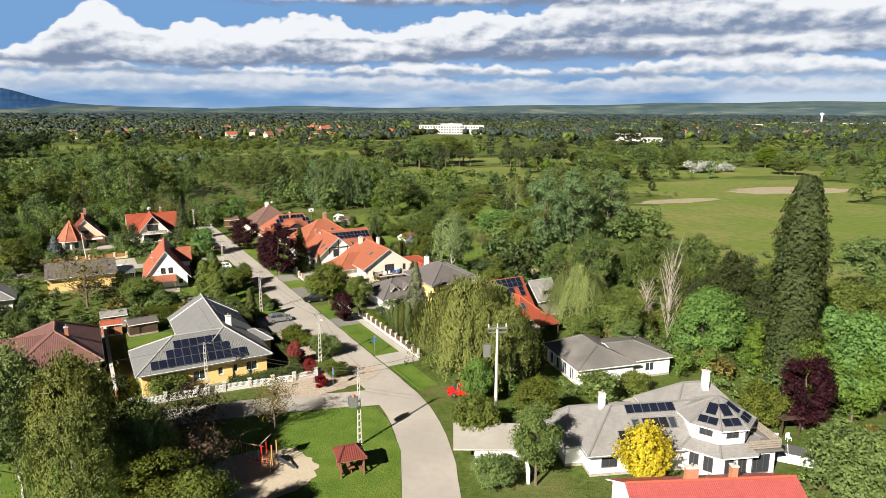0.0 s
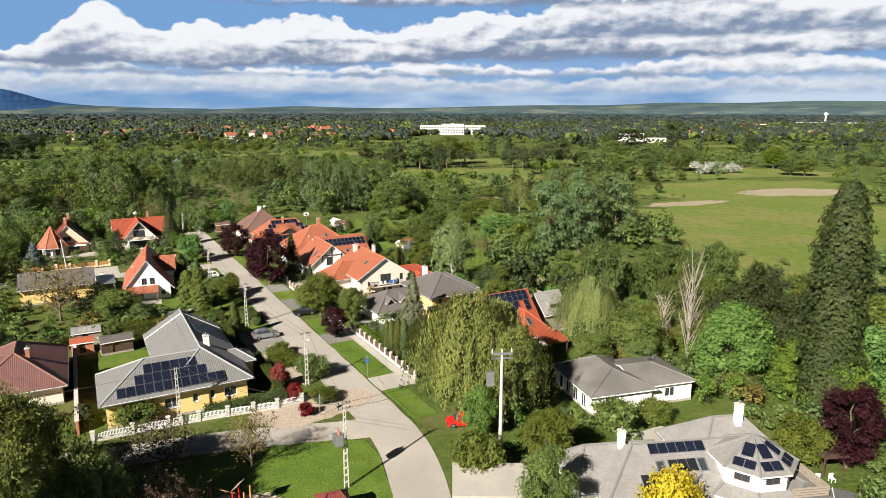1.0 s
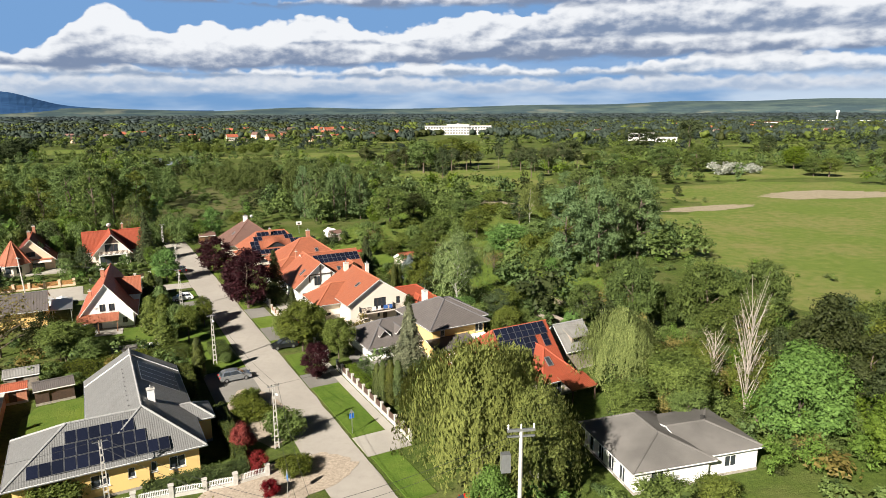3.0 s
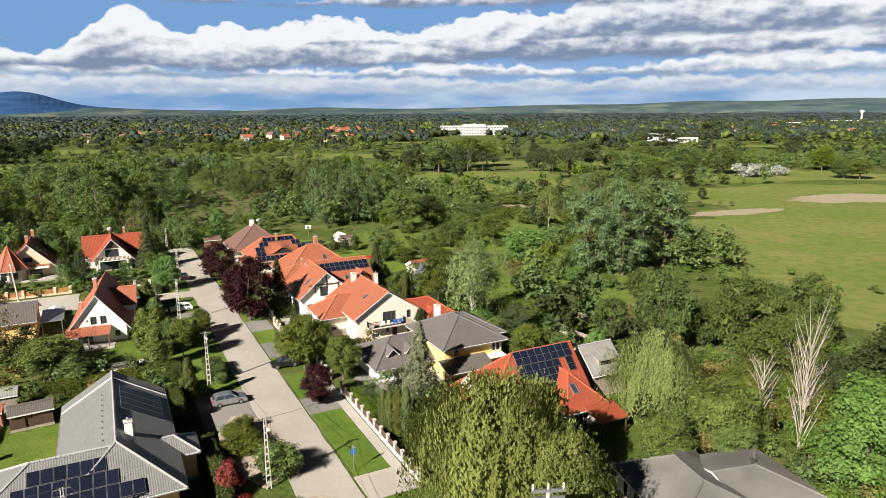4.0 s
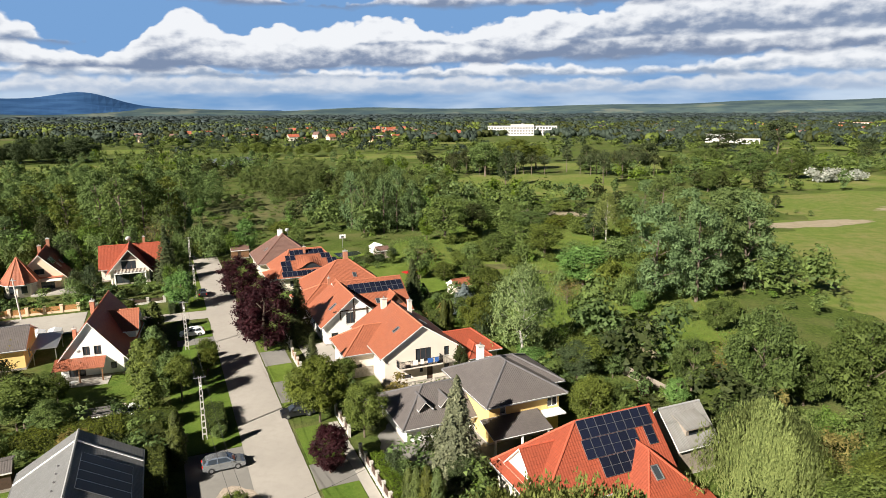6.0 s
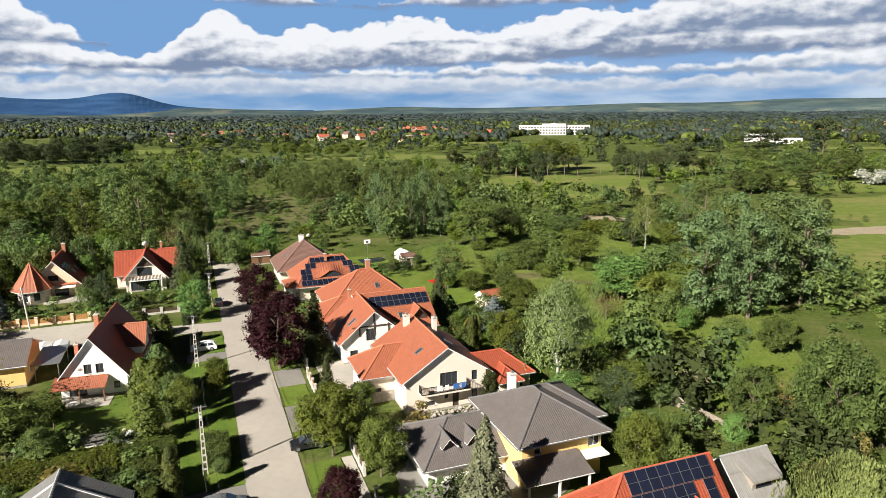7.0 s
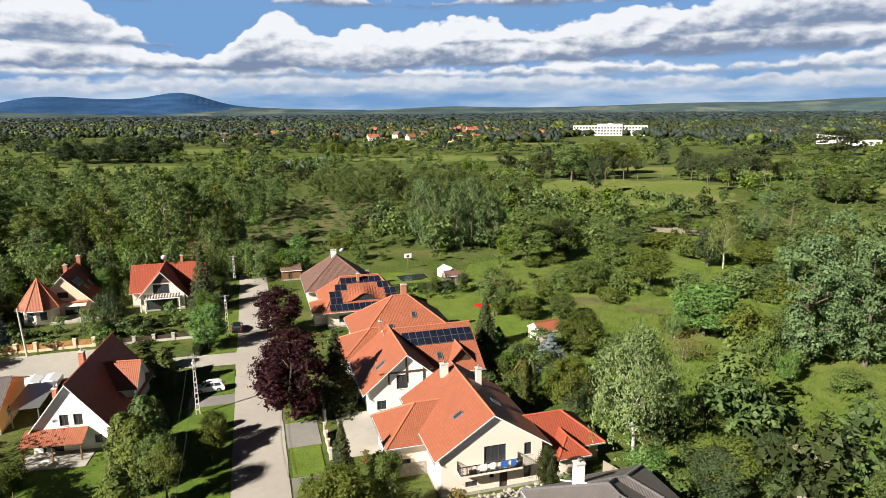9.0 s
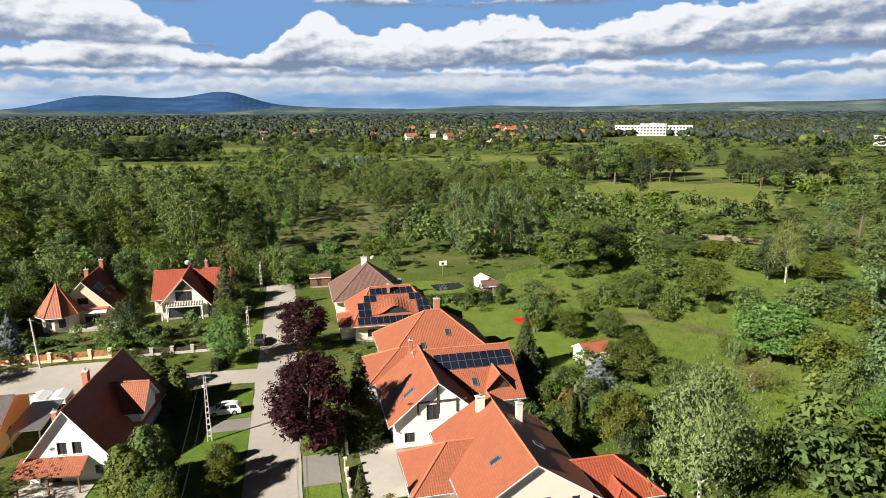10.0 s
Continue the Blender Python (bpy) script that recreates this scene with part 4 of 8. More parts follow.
def gable_house():
    h = thing("house", "white house with large orange roof, gables, dormer and solar panels", "house", ST)
    ops = {"-y": [(3.6, 3.4, 1.5, 1.9, 2), (1.0, 0.9, 1.2, 1.2)], "-x": [(2.0, 1.0, 1.2, 1.2), (6, 1.0, 1.2, 1.2)]}
    r, f = wing(h, 50.6, 60.4, 148.6, 160.0, 3.9, 4.1, "y", (0, 0), 0.85, "white", "tile_orange", "cap_orange", ops, frame_mat="wood_dark")
    r2, f2 = wing(h, 55.0, 67.0, 152.6, 165.6, 3.6, 4.2, "x", (0, 0), 0.7, "white", "tile_orange", "cap_orange", {"-y": [(6.5, 0.8, 1.0, 1.5), (8.5, 0.8, 1.0, 1.5), (10.5, 0.8, 1.0, 1.5)]}, frame_mat="wood_dark")
    panels(r2, f2["-y"], -4.0, 5.1, 10, 2, 1.0, 1.2, 0.02)
    skylight(r2, f2["-y"], 0.6, 2.4)
    # dormer
    dz = 4.3
    part("dormer_wall", Mesh().poly([(62.9, 153.4, dz), (65.9, 153.4, dz), (64.4, 153.4, dz + 1.7)]).box(63.2, 65.6, 153.45, 156.0, dz - 0.6, dz), "wood_dark", h)
    roof(h, [("-x", [(62.5, 157.5, dz - 0.1), (62.5, 152.9, dz - 0.1), (64.4, 152.9, dz + 2.0), (64.4, 157.5, dz + 2.0)]), ("+x", [(66.3, 152.9, dz - 0.1), (66.3, 157.5, dz - 0.1), (64.4, 157.5, dz + 2.0), (64.4, 152.9, dz + 2.0)])], "tile_orange", "cap_orange", 0.12, "wood")
    skylight(r, f["-x"], 3.0, 3.0, 0.8, 1.6)
    # timbering in the gable
    for x in (53.2, 55.5, 57.8):
        part("timber", Mesh().box(x - 0.1, x + 0.1, 148.5, 148.58, 4.2, 6.2 if x != 55.5 else 7.8), "wood_dark", h)
    part("timber", Mesh().box(52.0, 59.0, 148.48, 148.56, 5.6, 5.8), "wood_dark", h)
    # the further half with its own hipped roof
    r3, f3 = wing(h, 52.5, 68.0, 167.0, 180.0, 3.6, 4.9, "x", (1, 1), 0.7, "white", "tile_orange", "cap_orange")
    wing(h, 49.4, 56.5, 161.0, 170.0, 3.4, 2.6, "x", (1, 0), 0.6, "white", "tile_orange", "cap_orange")
    for u, v in ((-2.5, 2.2), (1.5, 4.2)):
        skylight(r3, f3["-y"], u, v)
    chimney(h, 61.0, 174.0, 7.4, 10.2, 0.9, 0.6, "brick")
    chimney(h, 55.2, 164.5, 5.2, 7.4, 0.4, 0.4, "brick")


def eyebrow_house():
    h = thing("house", "house with orange roof, eyebrow dormer and rows of solar panels", "house", ST)
    r, f = wing(h, 49.6, 63.4, 185.5, 199.0, 3.4, 4.2, "x", (0.55, 0.55), 0.8, "cream", "tile_orange", "cap_orange", {"-y": [(2, 0.9, 2.2, 1.3, 3), (6, 0.9, 1.4, 1.3), (9, 0.1, 2.0, 2.1, 2, True)]}, frame_mat="wood_dark")
    fr = f["-y"]
    panels(r, fr, -6.5, 0.25, 12, 1, 1.05, 1.6)
    for side in (-6.2, 4.05):
        panels(r, fr, side, 1.9, 2, 2, 1.05, 1.6)
    for side in (-5.0, 2.9):
        panels(r, fr, side, 5.2, 2, 1, 1.05, 1.6)
    panels(r, fr, -3.8, 6.85, 7, 1, 1.05, 1.5)
    # eyebrow dormer: a shallow curved hood over a dark window
    m, win = Mesh(), Mesh()
    cols, o = 16, fr[0]
    prof = [(u, 1.45 * math.exp(-((u / 1.85) ** 2))) for u in np.linspace(-4.0, 4.0, cols + 1)]
    for (u0, z0), (u1, z1) in zip(prof, prof[1:]):
        a, b = on_slope(fr, u0, 2.2), on_slope(fr, u1, 2.2)
        c, d = on_slope(fr, u0, 6.6), on_slope(fr, u1, 6.6)
        pa, pb = a.translation + Vector((0, 0, z0 + 0.05)), b.translation + Vector((0, 0, z1 + 0.05))
        pc, pd = c.translation + Vector((0, 0, 0.06)), d.translation + Vector((0, 0, 0.06))
        m.poly([pa, pb, pd, pc], 0, [(u0, 0), (u1, 0), (u1, 4), (u0, 4)])
        if z0 + z1 > 0.3:
            win.poly([a.translation + Vector((0, 0.25, 0)), b.translation + Vector((0, 0.25, 0)), pb + Vector((0, 0.25, -0.08)), pa + Vector((0, 0.25, -0.08))])
    e = part("eyebrow_dormer", m, "tile_orange", r)
    part("pane", win, "glass", e)
    chimney(h, 56.0, 190.9, 6.5, 8.4, 0.5, 0.5, "brick")
    wing(h, 47.4, 50.4, 187.5, 194.0, 2.6, 1.5, "x", (1, 0), 0.4, "cream", "tile_orange", "cap_orange")


def brown_house():
    h = thing("house", "house with steep weathered brown hipped roof", "house", ST)
    r, f = wing(h, 47.5, 60.5, 201.0, 214.0, 3.4, 5.2, "y", (0.85, 0.85), 0.7, "cream", "tile_brown", "cap_brown", frame_mat="wood_dark")
    chimney(h, 53.6, 208.0, 7.8, 9.6, 1.1, 0.7, "trim")
    dish(h, 55.4, 208.0, 8.4, 190, 0.5)
    skylight(r, f["-x"], 1.5, 3.2)


def tower_house():
    h = thing("house", "cream house with orange tower roof, dark gable roof and terrace", "house", ST @ pose(1.5, 5.5, 0))
    r, f = wing(h, -4.2, 5.2, 202.4, 216.7, 3.0, 4.9, "y", (0, 0), 0.55, "peach", "tile_wine", "cap_red", {"-y": [(3.6, 3.7, 1.9, 1.2, 2), (4.6, 0.1, 2.6, 2.1, 3, True)], "+x": [(3.0, 0.9, 1.4, 1.3)]}, frame_mat="wood_dark")
    t = Mesh()
    cx, cy, rad, z0, z1 = -3.2, 200.8, 3.9, 2.9, 8.3
    ring = [(cx + rad * math.cos(radians(a)), cy + rad * math.sin(radians(a)), z0) for a in range(22, 382, 45)]
    polys = [("t%d" % k, [ring[k], ring[(k + 1) % 8], (cx, cy, z1)]) for k in range(8)]
    roof(h, polys, "tile_orange", "cap_orange", 0.12)
    part("tower_wall", Mesh().lathe([(3.1, 0.0), (3.1, 3.0)], 8, at=(cx, cy, 0)), "cream", h)
    for k in range(4):
        part("window", Mesh().box(-0.55, 0.55, -0.04, 0.04, 0.9, 2.4), "glass", h, at=pose(cx, cy, 0, 0, 0, -90 + 45 * k - 22) @ pose(0, -2.92, 0))
    part("awning", Mesh().poly([(0.8, 200.2, 2.5), (4.6, 200.2, 2.5), (4.6, 202.2, 3.0), (0.8, 202.2, 3.0)]).poly([(0.8, 202.2, 2.97), (4.6, 202.2, 2.97), (4.6, 200.2, 2.47), (0.8, 200.2, 2.47)]), "cream", h)
    part("porch_roof", Mesh().box(-3.6, 4.8, 201.2, 202.5, 3.0, 3.12), "cap_orange", h)
    part("terrace", Mesh().box(-1, 7.5, 197.5, 202.4, 0, 0.3), "concrete", h)
    chimney(h, 0.2, 207.0, 6.6, 9.2, 0.7, 0.6, "brick")
    chimney(h, 0.9, 214.5, 7.0, 9.4, 0.7, 0.6, "brick")
    for u in (-3.2, 0.4):
        skylight(r, f["+x"], u, 2.4)
    panels(r, f["+x"], -6.0, 4.0, 4, 1, 1.0, 1.6)


def balcony_house():
    h = thing("house", "orange roofed house with a timber balcony and satellite dish", "house", ST @ pose(-2.0, 1.2, 0))
    r, f = wing(h, 15.5, 29.0, 209.5, 219.0, 3.4, 4.0, "x", (0, 0), 0.7, "cream", "tile_red", "cap_red", frame_mat="wood_dark")
    g, fg = wing(h, 17.6, 25.6, 205.5, 215.0, 3.3, 4.5, "y", (0, 0), 0.9, "cream", "tile_red", "cap_red", {"-y": [(2.4, 3.4, 3.0, 1.9, 3, True), (1.0, 0.1, 5.6, 2.2, 4, True)]}, frame_mat="wood_dark")
    part("gable_cladding", Mesh().poly([(19.9, 205.4, 5.6), (23.3, 205.4, 5.6), (21.6, 205.4, 7.5)]), "wood_dark", h)
    b = part("balcony", Mesh().box(18.4, 25.0, 203.9, 205.6, 2.7, 2.9), "trim", h)
    rail = Mesh()
    for k in range(24):
        rail.box(18.45 + k * 0.28, 18.62 + k * 0.28, 203.9, 203.95, 2.9, 3.8)
    part("railing", rail, "wood_dark", b)
    for x in (18.6, 24.8):
        part("pillar", Mesh().tube((x, 204.1, 0), (x, 204.1, 2.7), 0.14), "trim", h)
    dish(h, 21.6, 213.0, 7.8, 190, 0.6, 1.2)
    chimney(h, 24.8, 214.5, 6.0, 9.0, 0.5, 0.5, "brick")


def charcoal_house():
    h = thing("house", "ochre two-storey house with charcoal tiled hipped roof", "house", ST)
    ops = {"-y": [(7.8, 3.3, 1.4, 2.0, 2, True), (1.4, 3.6, 0.8, 1.0, 1)], "+x": [(2, 3.5, 1.2, 1.3)]}
    r, f = wing(h, 60.2, 69.6, 108.4, 119.6, 5.4, 2.5, "y", (1, 1), 0.8, "ochre", "tile_dark", "cap_dark", ops)
    wing(h, 64.5, 72.0, 112.5, 121.0, 4.8, 2.2, "x", (0, 1), 0.7, "ochre", "tile_dark", "cap_dark")
    g, fg = wing(h, 51.4, 61.0, 112.1, 121.5, 2.6, 2.4, "x", (0.85, 0), 0.7, "white", "tile_dark", "cap_dark", {"-y": [(1.0, 0.1, 2.6, 2.1, 1, "solid")]})
    # two raised gablets on the garage, with pale flashings
    for gx in (54.2, 57.0):
        roof(h, [("-x", [(gx - 0.9, 116.4, 3.6), (gx - 0.9, 113.0, 3.6), (gx, 113.0, 4.6), (gx, 116.4, 4.6)]), ("+x", [(gx + 0.9, 113.0, 3.6), (gx + 0.9, 116.4, 3.6), (gx, 116.4, 4.6), (gx, 113.0, 4.6)])], "tile_dark", "cap_dark", 0.1)
        part("flashing", Mesh().tube((gx + 0.92, 112.9, 3.62), (gx + 0.92, 116.4, 3.72), 0.07), "trim", h)
    # lower roof over the terrace
    roof(h, [("-y", [(59.0, 104.9, 2.6), (66.6, 104.9, 2.6), (66.6, 108.4, 3.5), (59.0, 108.4, 3.5)])], "tile_dark", "cap_dark", 0.12)
    for x in (59.4, 62.8, 66.2):
        part("porch_post", Mesh().box(x - 0.1, x + 0.1, 105.1, 105.3, 0, 2.6), "trim", h)
    chimney(h, 63.6, 117.6, 6.4, 8.6, 0.8, 0.7, "trim")
    part("balcony", Mesh().box(66.8, 69.6, 106.8, 108.4, 2.9, 3.1), "trim", h)


def red_house():
    h = thing("house", "cream house with bright red tiled hipped roof, solar panels and skylight", "house", ST)
    r, f = wing(h, 57.2, 72.2, 92.0, 100.6, 3.3, 4.56, "x", (1.38, 0), 0.7, "cream", "tile_red", "cap_red")
    fr = f["-y"]
    for u0, v0, cols in ((-1.2, 5.35, 8), (-1.4, 3.4, 6), (-0.2, 1.45, 4), (6.1, 3.4, 1)):
        panels(r, fr, u0, v0, cols, 1, 1.06, 1.9, 0.02)
        part("mounting_rail", Mesh().box(0, cols * 1.08, -0.02, 0.02, 0.13, 0.145), "alu", r, at=on_slope(fr, u0, v0 + 0.95, 0.02))
    # side gable towards the street, and the hipped cross wing in front
    wing(h, 57.6, 64.0, 93.4, 99.6, 3.1, 3.1, "x", (0, 0), 0.5, "cream", "tile_red", "cap_red", {"-x": [(1.9, 0.9, 1.2, 1.3)]})
    r2, f2 = wing(h, 66.4, 72.2, 88.3, 95.0, 2.8, 2.8, "y", (1.29, 0), 0.5, "cream", "tile_red", "cap_red", {"-y": [(1.0, 0.1, 2.2, 2.1, 3, True)]})
    skylight(r2, f2["-y"], -0.5, 2.4, 0.9, 1.5)
    # low roof over the garden seat
    roof(h, [("-y", [(68.6, 84.9, 2.15), (73.0, 84.9, 2.15), (73.0, 88.2, 2.95), (68.6, 88.2, 2.95)])], "tile_red", "cap_red", 0.12, "wood")
    for x in (68.9, 72.7):
        part("porch_post", Mesh().box(x - 0.08, x + 0.08, 85.1, 85.26, 0, 2.15), "wood_dark", h)


def shed_roof_house():
    h = thing("outbuilding", "old outbuilding with grey corrugated roof and small dormer", "shed", ST)
    r, f = wing(h, 75.2, 80.4, 94.3, 100.5, 3.5, 2.9, "x", (0, 0), 0.4, "timber_grey", "sheet_grey", "cap_grey", pipes=False)
    part("dormer", Mesh().box(76.6, 79.2, 94.9, 97.0, 3.9, 5.2), "timber_grey", h)
    part("dormer_window", Mesh().box(77.0, 78.8, 94.84, 94.88, 4.25, 4.95), "glass", h)
    roof(h, [("-y", [(76.2, 94.4, 5.15), (79.6, 94.4, 5.15), (79.6, 97.4, 6.2), (76.2, 97.4, 6.2)])], "sheet_grey", "cap_grey", 0.1, "timber_grey", "dormer_roof")


def derelict_house():
    at = pose(24.9, 93.6, 0, 0, 0, 17)
    h = thing("house", "derelict white house under a patched grey felt roof", "house", at)
    ops = {"-x": [(1.0, 0.2, 1.0, 2.2, 1), (3.0, 0.2, 1.2, 2.2, 2), (5.2, 0.2, 1.2, 2.2, 2), (7.4, 0.2, 1.2, 2.2, 2)], "-y": [(2, 0.9, 1.5, 1.3)]}
    r, f = wing(h, -6.8, 2.0, -4.4, 6.0, 2.9, 1.9, "y", (0.7, 0.7), 0.6, "white", "bitumen", "bitumen", ops, pipes=False)
    wing(h, 0.5, 8.6, -3.8, 5.2, 2.9, 1.1, "x", (0, 0.8), 0.5, "white", "bitumen", "bitumen", {"-y": [(4, 0.9, 1.5, 1.3)]}, pipes=False)
    for k, (u, v, w, d) in enumerate(((-4, 2.2, 1.6, 0.7), (1.5, 1.4, 1.2, 0.5), (4.5, 3.3, 1.3, 0.8), (6.2, 1.2, 0.8, 0.5), (-1.0, 3.6, 2.2, 0.4))):
        part("loose_felt", blob(0, 0, w, d, k * 40, 0.03, 0.3, 16, k), "tile_dark" if k % 2 else "bitumen", r, at=on_slope(f["+x"], u * 0.7, v, 0.02))
    part("flue", Mesh().lathe([(0.2, 0), (0.2, 0.8), (0.28, 0.85), (0.0, 0.95)], 8, at=(5.2, 1.2, 3.6)), "dark", h)


def terrace_house():
    at = pose(25.2, 69.3, 0, 0, 0, 9)
    h = thing("villa", "white villa with stepped grey tiled roofs, octagonal bay and solar panels", "house", at)
    tile, cap = "slate_warm", "slate_warm"
    r, f = wing(h, -9.4, 5.0, -3.9, 4.6, 3.0, 3.0, "x", (0.9, 0), 0.6, "white", tile, cap, {"-y": [(1.2, 0.9, 1.9, 1.3), (6, 0.9, 1.6, 1.3)]}, frame_mat="wood_dark")
    panels(r, f["-y"], -1.9, 4.7, 6, 1, 0.95, 1.1)
    panels(r, f["-y"], -3.6, 1.2, 4, 1, 0.8, 1.5, cells="collector")
    panels(r, f["-y"], -0.4, 2.7, 3, 1, 0.95, 1.3, cells="collector")
    skylight(r, f["-y"], -1.2, 2.6, 0.9, 1.4)
    skylight(r, f["-y"], 3.1, 2.6, 0.9, 1.4)
    wing(h, -11.4, -3.0, -1.5, 5.0, 3.0, 2.5, "x", (0.5, 0), 0.6, "white", tile, cap)
    r2, f2 = wing(h, 1.0, 10.6, -1.6, 6.8, 3.9, 3.3, "x", (0.8, 0.8), 0.6, "white", tile, cap)
    chimney(h, -6.4, 1.2, 4.6, 7.2, 0.6, 0.6, "white")
    chimney(h, 6.6, 1.9, 6.2, 8.9, 0.7, 0.6, "white")
    # octagonal bay with its own roof, and the ring roof below it
    cx, cy = 5.8, -2.0
    def octo(rad, z):
        return [(cx + rad * math.cos(radians(a)), cy + rad * math.sin(radians(a)), z) for a in range(-112, 248, 45)]
    low, mid, top = octo(5.6, 2.9), octo(4.0, 3.7), octo(4.3, 5.4)
    roof(h, [("s%d" % k, [low[k], low[(k + 1) % 8], mid[(k + 1) % 8], mid[k]]) for k in range(8)], tile, cap, 0.15)
    ro, fo = roof(h, [("s%d" % k, [top[k], top[(k + 1) % 8], (cx, cy, 7.6)]) for k in range(8)], tile, cap, 0.15)
    m = Mesh()
    for k in range(8):
        a, b = octo(3.8, 3.5)[k], octo(3.8, 3.5)[(k + 1) % 8]
        m.poly([a, b, (b[0], b[1], 5.4), (a[0], a[1], 5.4)])
        a, b = octo(4.9, 0.0)[k], octo(4.9, 0.0)[(k + 1) % 8]
        m.poly([a, b, (b[0], b[1], 3.0), (a[0], a[1], 3.0)])
    part("bay_wall", m, "white", h)
    for k in (0, 1, 7):
        panels(ro, fo["s%d" % k], -1.05, 0.5, 2, 1, 1.0, 1.0)
        panels(ro, fo["s%d" % k], -0.55, 1.8, 1, 1, 1.1, 1.6)
    for a in (-90, -45, -135, 0):
        q = pose(cx, cy, 0, 0, 0, a + 90)
        for off in (-0.75, 0.75):
            w = part("window", window_mesh(1.0, 1.7, 2)(), "wood_dark", h, at=q @ pose(off, -4.56, 0.7))
            part("pane", Mesh().box(-0.45, 0.45, 0.0, 0.02, 0.05, 1.65), "glass", w)
        w = part("window", window_mesh(1.4, 0.8, 2)(), "wood_dark", h, at=q @ pose(0, -3.54, 4.3))
        part("pane", Mesh().box(-0.65, 0.65, 0.0, 0.02, 0.05, 0.75), "glass", w)
    # roof terrace with boarded balustrade
    walls(h, 7.4, 10.6, -6.2, 2.0, 0, 3.0, "white", openings={"-y": [(0.5, 0.3, 2.2, 2.2, 3)], "+x": [(0.8, 0.9, 2.4, 1.5, 3), (4.2, 0.9, 2.4, 1.5, 3)]}, frame_mat="wood_dark")
    part("terrace_deck", Mesh().box(7.0, 11.2, -6.7, 2.2, 3.0, 3.2), "bitumen", h)
    for k in range(4):
        z = 3.35 + k * 0.26
        part("board", Mesh().box(7.2, 11.0, -6.5, -6.44, z, z + 0.2), "timber_grey", h)
        part("board", Mesh().box(10.94, 11.0, -6.4, 2.0, z, z + 0.2), "timber_grey", h)


def red_front_house():
    h = thing("house", "low house with a bright red profiled metal roof", "house", pose(26.5, 55.3, 0, 0, 0, 5))
    wing(h, -8.6, 7.2, -4.2, 4.2, 2.8, 2.2, "x", (0, 0), 0.6, "white", "tile_pink", "cap_red")
    chimney(h, -2.0, 1.4, 3.6, 5.6, 1.2, 0.6, "brick")
    chimney(h, 2.2, 1.4, 3.6, 5.6, 0.6, 0.6, "brick")


def left_house():
    h = thing("house", "house with weathered reddish brown tiled hipped roof", "house", ST)
    wing(h, -9.5, 1.2, 103.0, 119.0, 3.0, 3.2, "y", (1, 1), 0.7, "cream", "tile_purple", "cap_brown")
    wing(h, -18, -4.0, 105.0, 114.0, 3.0, 2.6, "x", (0, 0), 0.6, "cream", "tile_purple", "cap_brown")
    chimney(h, -2.6, 108.6, 5.0, 6.6, 0.5, 0.6, "brick")


def flat_grey_house():
    h = thing("house", "yellow house with low dark grey tiled roof and carport", "house", ST)
    wing(h, -6.5, 6.6, 157.5, 167.5, 3.4, 2.0, "x", (0, 0), 0.6, "yellow", "tile_dark", "cap_dark", {"+x": [(3, 1.0, 1.2, 1.2)]})
    part("carport_roof", Mesh().box(7.2, 10.8, 158.5, 166.8, 2.5, 2.65), "metal", h)
    for x in (7.5, 10.5):
        for y in (158.8, 166.4):
            part("carport_post", Mesh().box(x - 0.06, x + 0.06, y - 0.06, y + 0.06, 0, 2.5), "metal", h)


for make_house in (grey_house, maroon_house, beige_house, gable_house, eyebrow_house, brown_house, tower_house, balcony_house, charcoal_house, red_house, shed_roof_house, derelict_house, terrace_house, red_front_house, left_house, flat_grey_house):
    make_house()

# ---- trees ----
RNG = np.random.default_rng(11)


def facets(name, verts, faces, mat, smooth_from=None):
    """A mesh of triangles from arrays; faces from smooth_from on are shaded smooth."""
    n = len(faces)
    me = bpy.data.meshes.new(name)
    me.vertices.add(len(verts))
    me.vertices.foreach_set("co", np.ascontiguousarray(verts, dtype=np.float32).reshape(-1))
    me.loops.add(3 * n)
    me.loops.foreach_set("vertex_index", np.ascontiguousarray(faces, dtype=np.int32).reshape(-1))
    me.polygons.add(n)
    me.polygons.foreach_set("loop_start", np.arange(0, 3 * n, 3, dtype=np.int32))
    me.update(calc_edges=True)
    me.materials.append(M[mat])
    return me


def quads_mesh(name, sprays, mat):
    """A mesh of separate small leaf triangles; sprays: (count, 3, 3)."""
    return facets(name, sprays.reshape(-1, 3), np.arange(3 * len(sprays)).reshape(-1, 3), mat)


def with_cores(sprays, centres, radii, flat=0.8, count=16):
    """Leaf triangles together with the twiggy inner mass of each lump: vertices and faces."""
    if len(centres):
        c, r = np.repeat(np.asarray(centres), count, 0), np.repeat(np.asarray(radii), count)[:, None]
        d = unit(RNG.normal(0, 1, c.shape))
        p = c + d * r * RNG.uniform(0.1, 0.55, r.shape) * np.array([1, 1, flat])
        inner = p[:, None, :] + RNG.normal(0, 0.2, (len(p), 3, 3)) * r[:, None, :]
        sprays = np.concatenate([sprays, inner])
    return sprays.reshape(-1, 3), np.arange(3 * len(sprays)).reshape(-1, 3)


def unit(v):
    return v / np.maximum(np.linalg.norm(v, axis=1, keepdims=True), 1e-6)


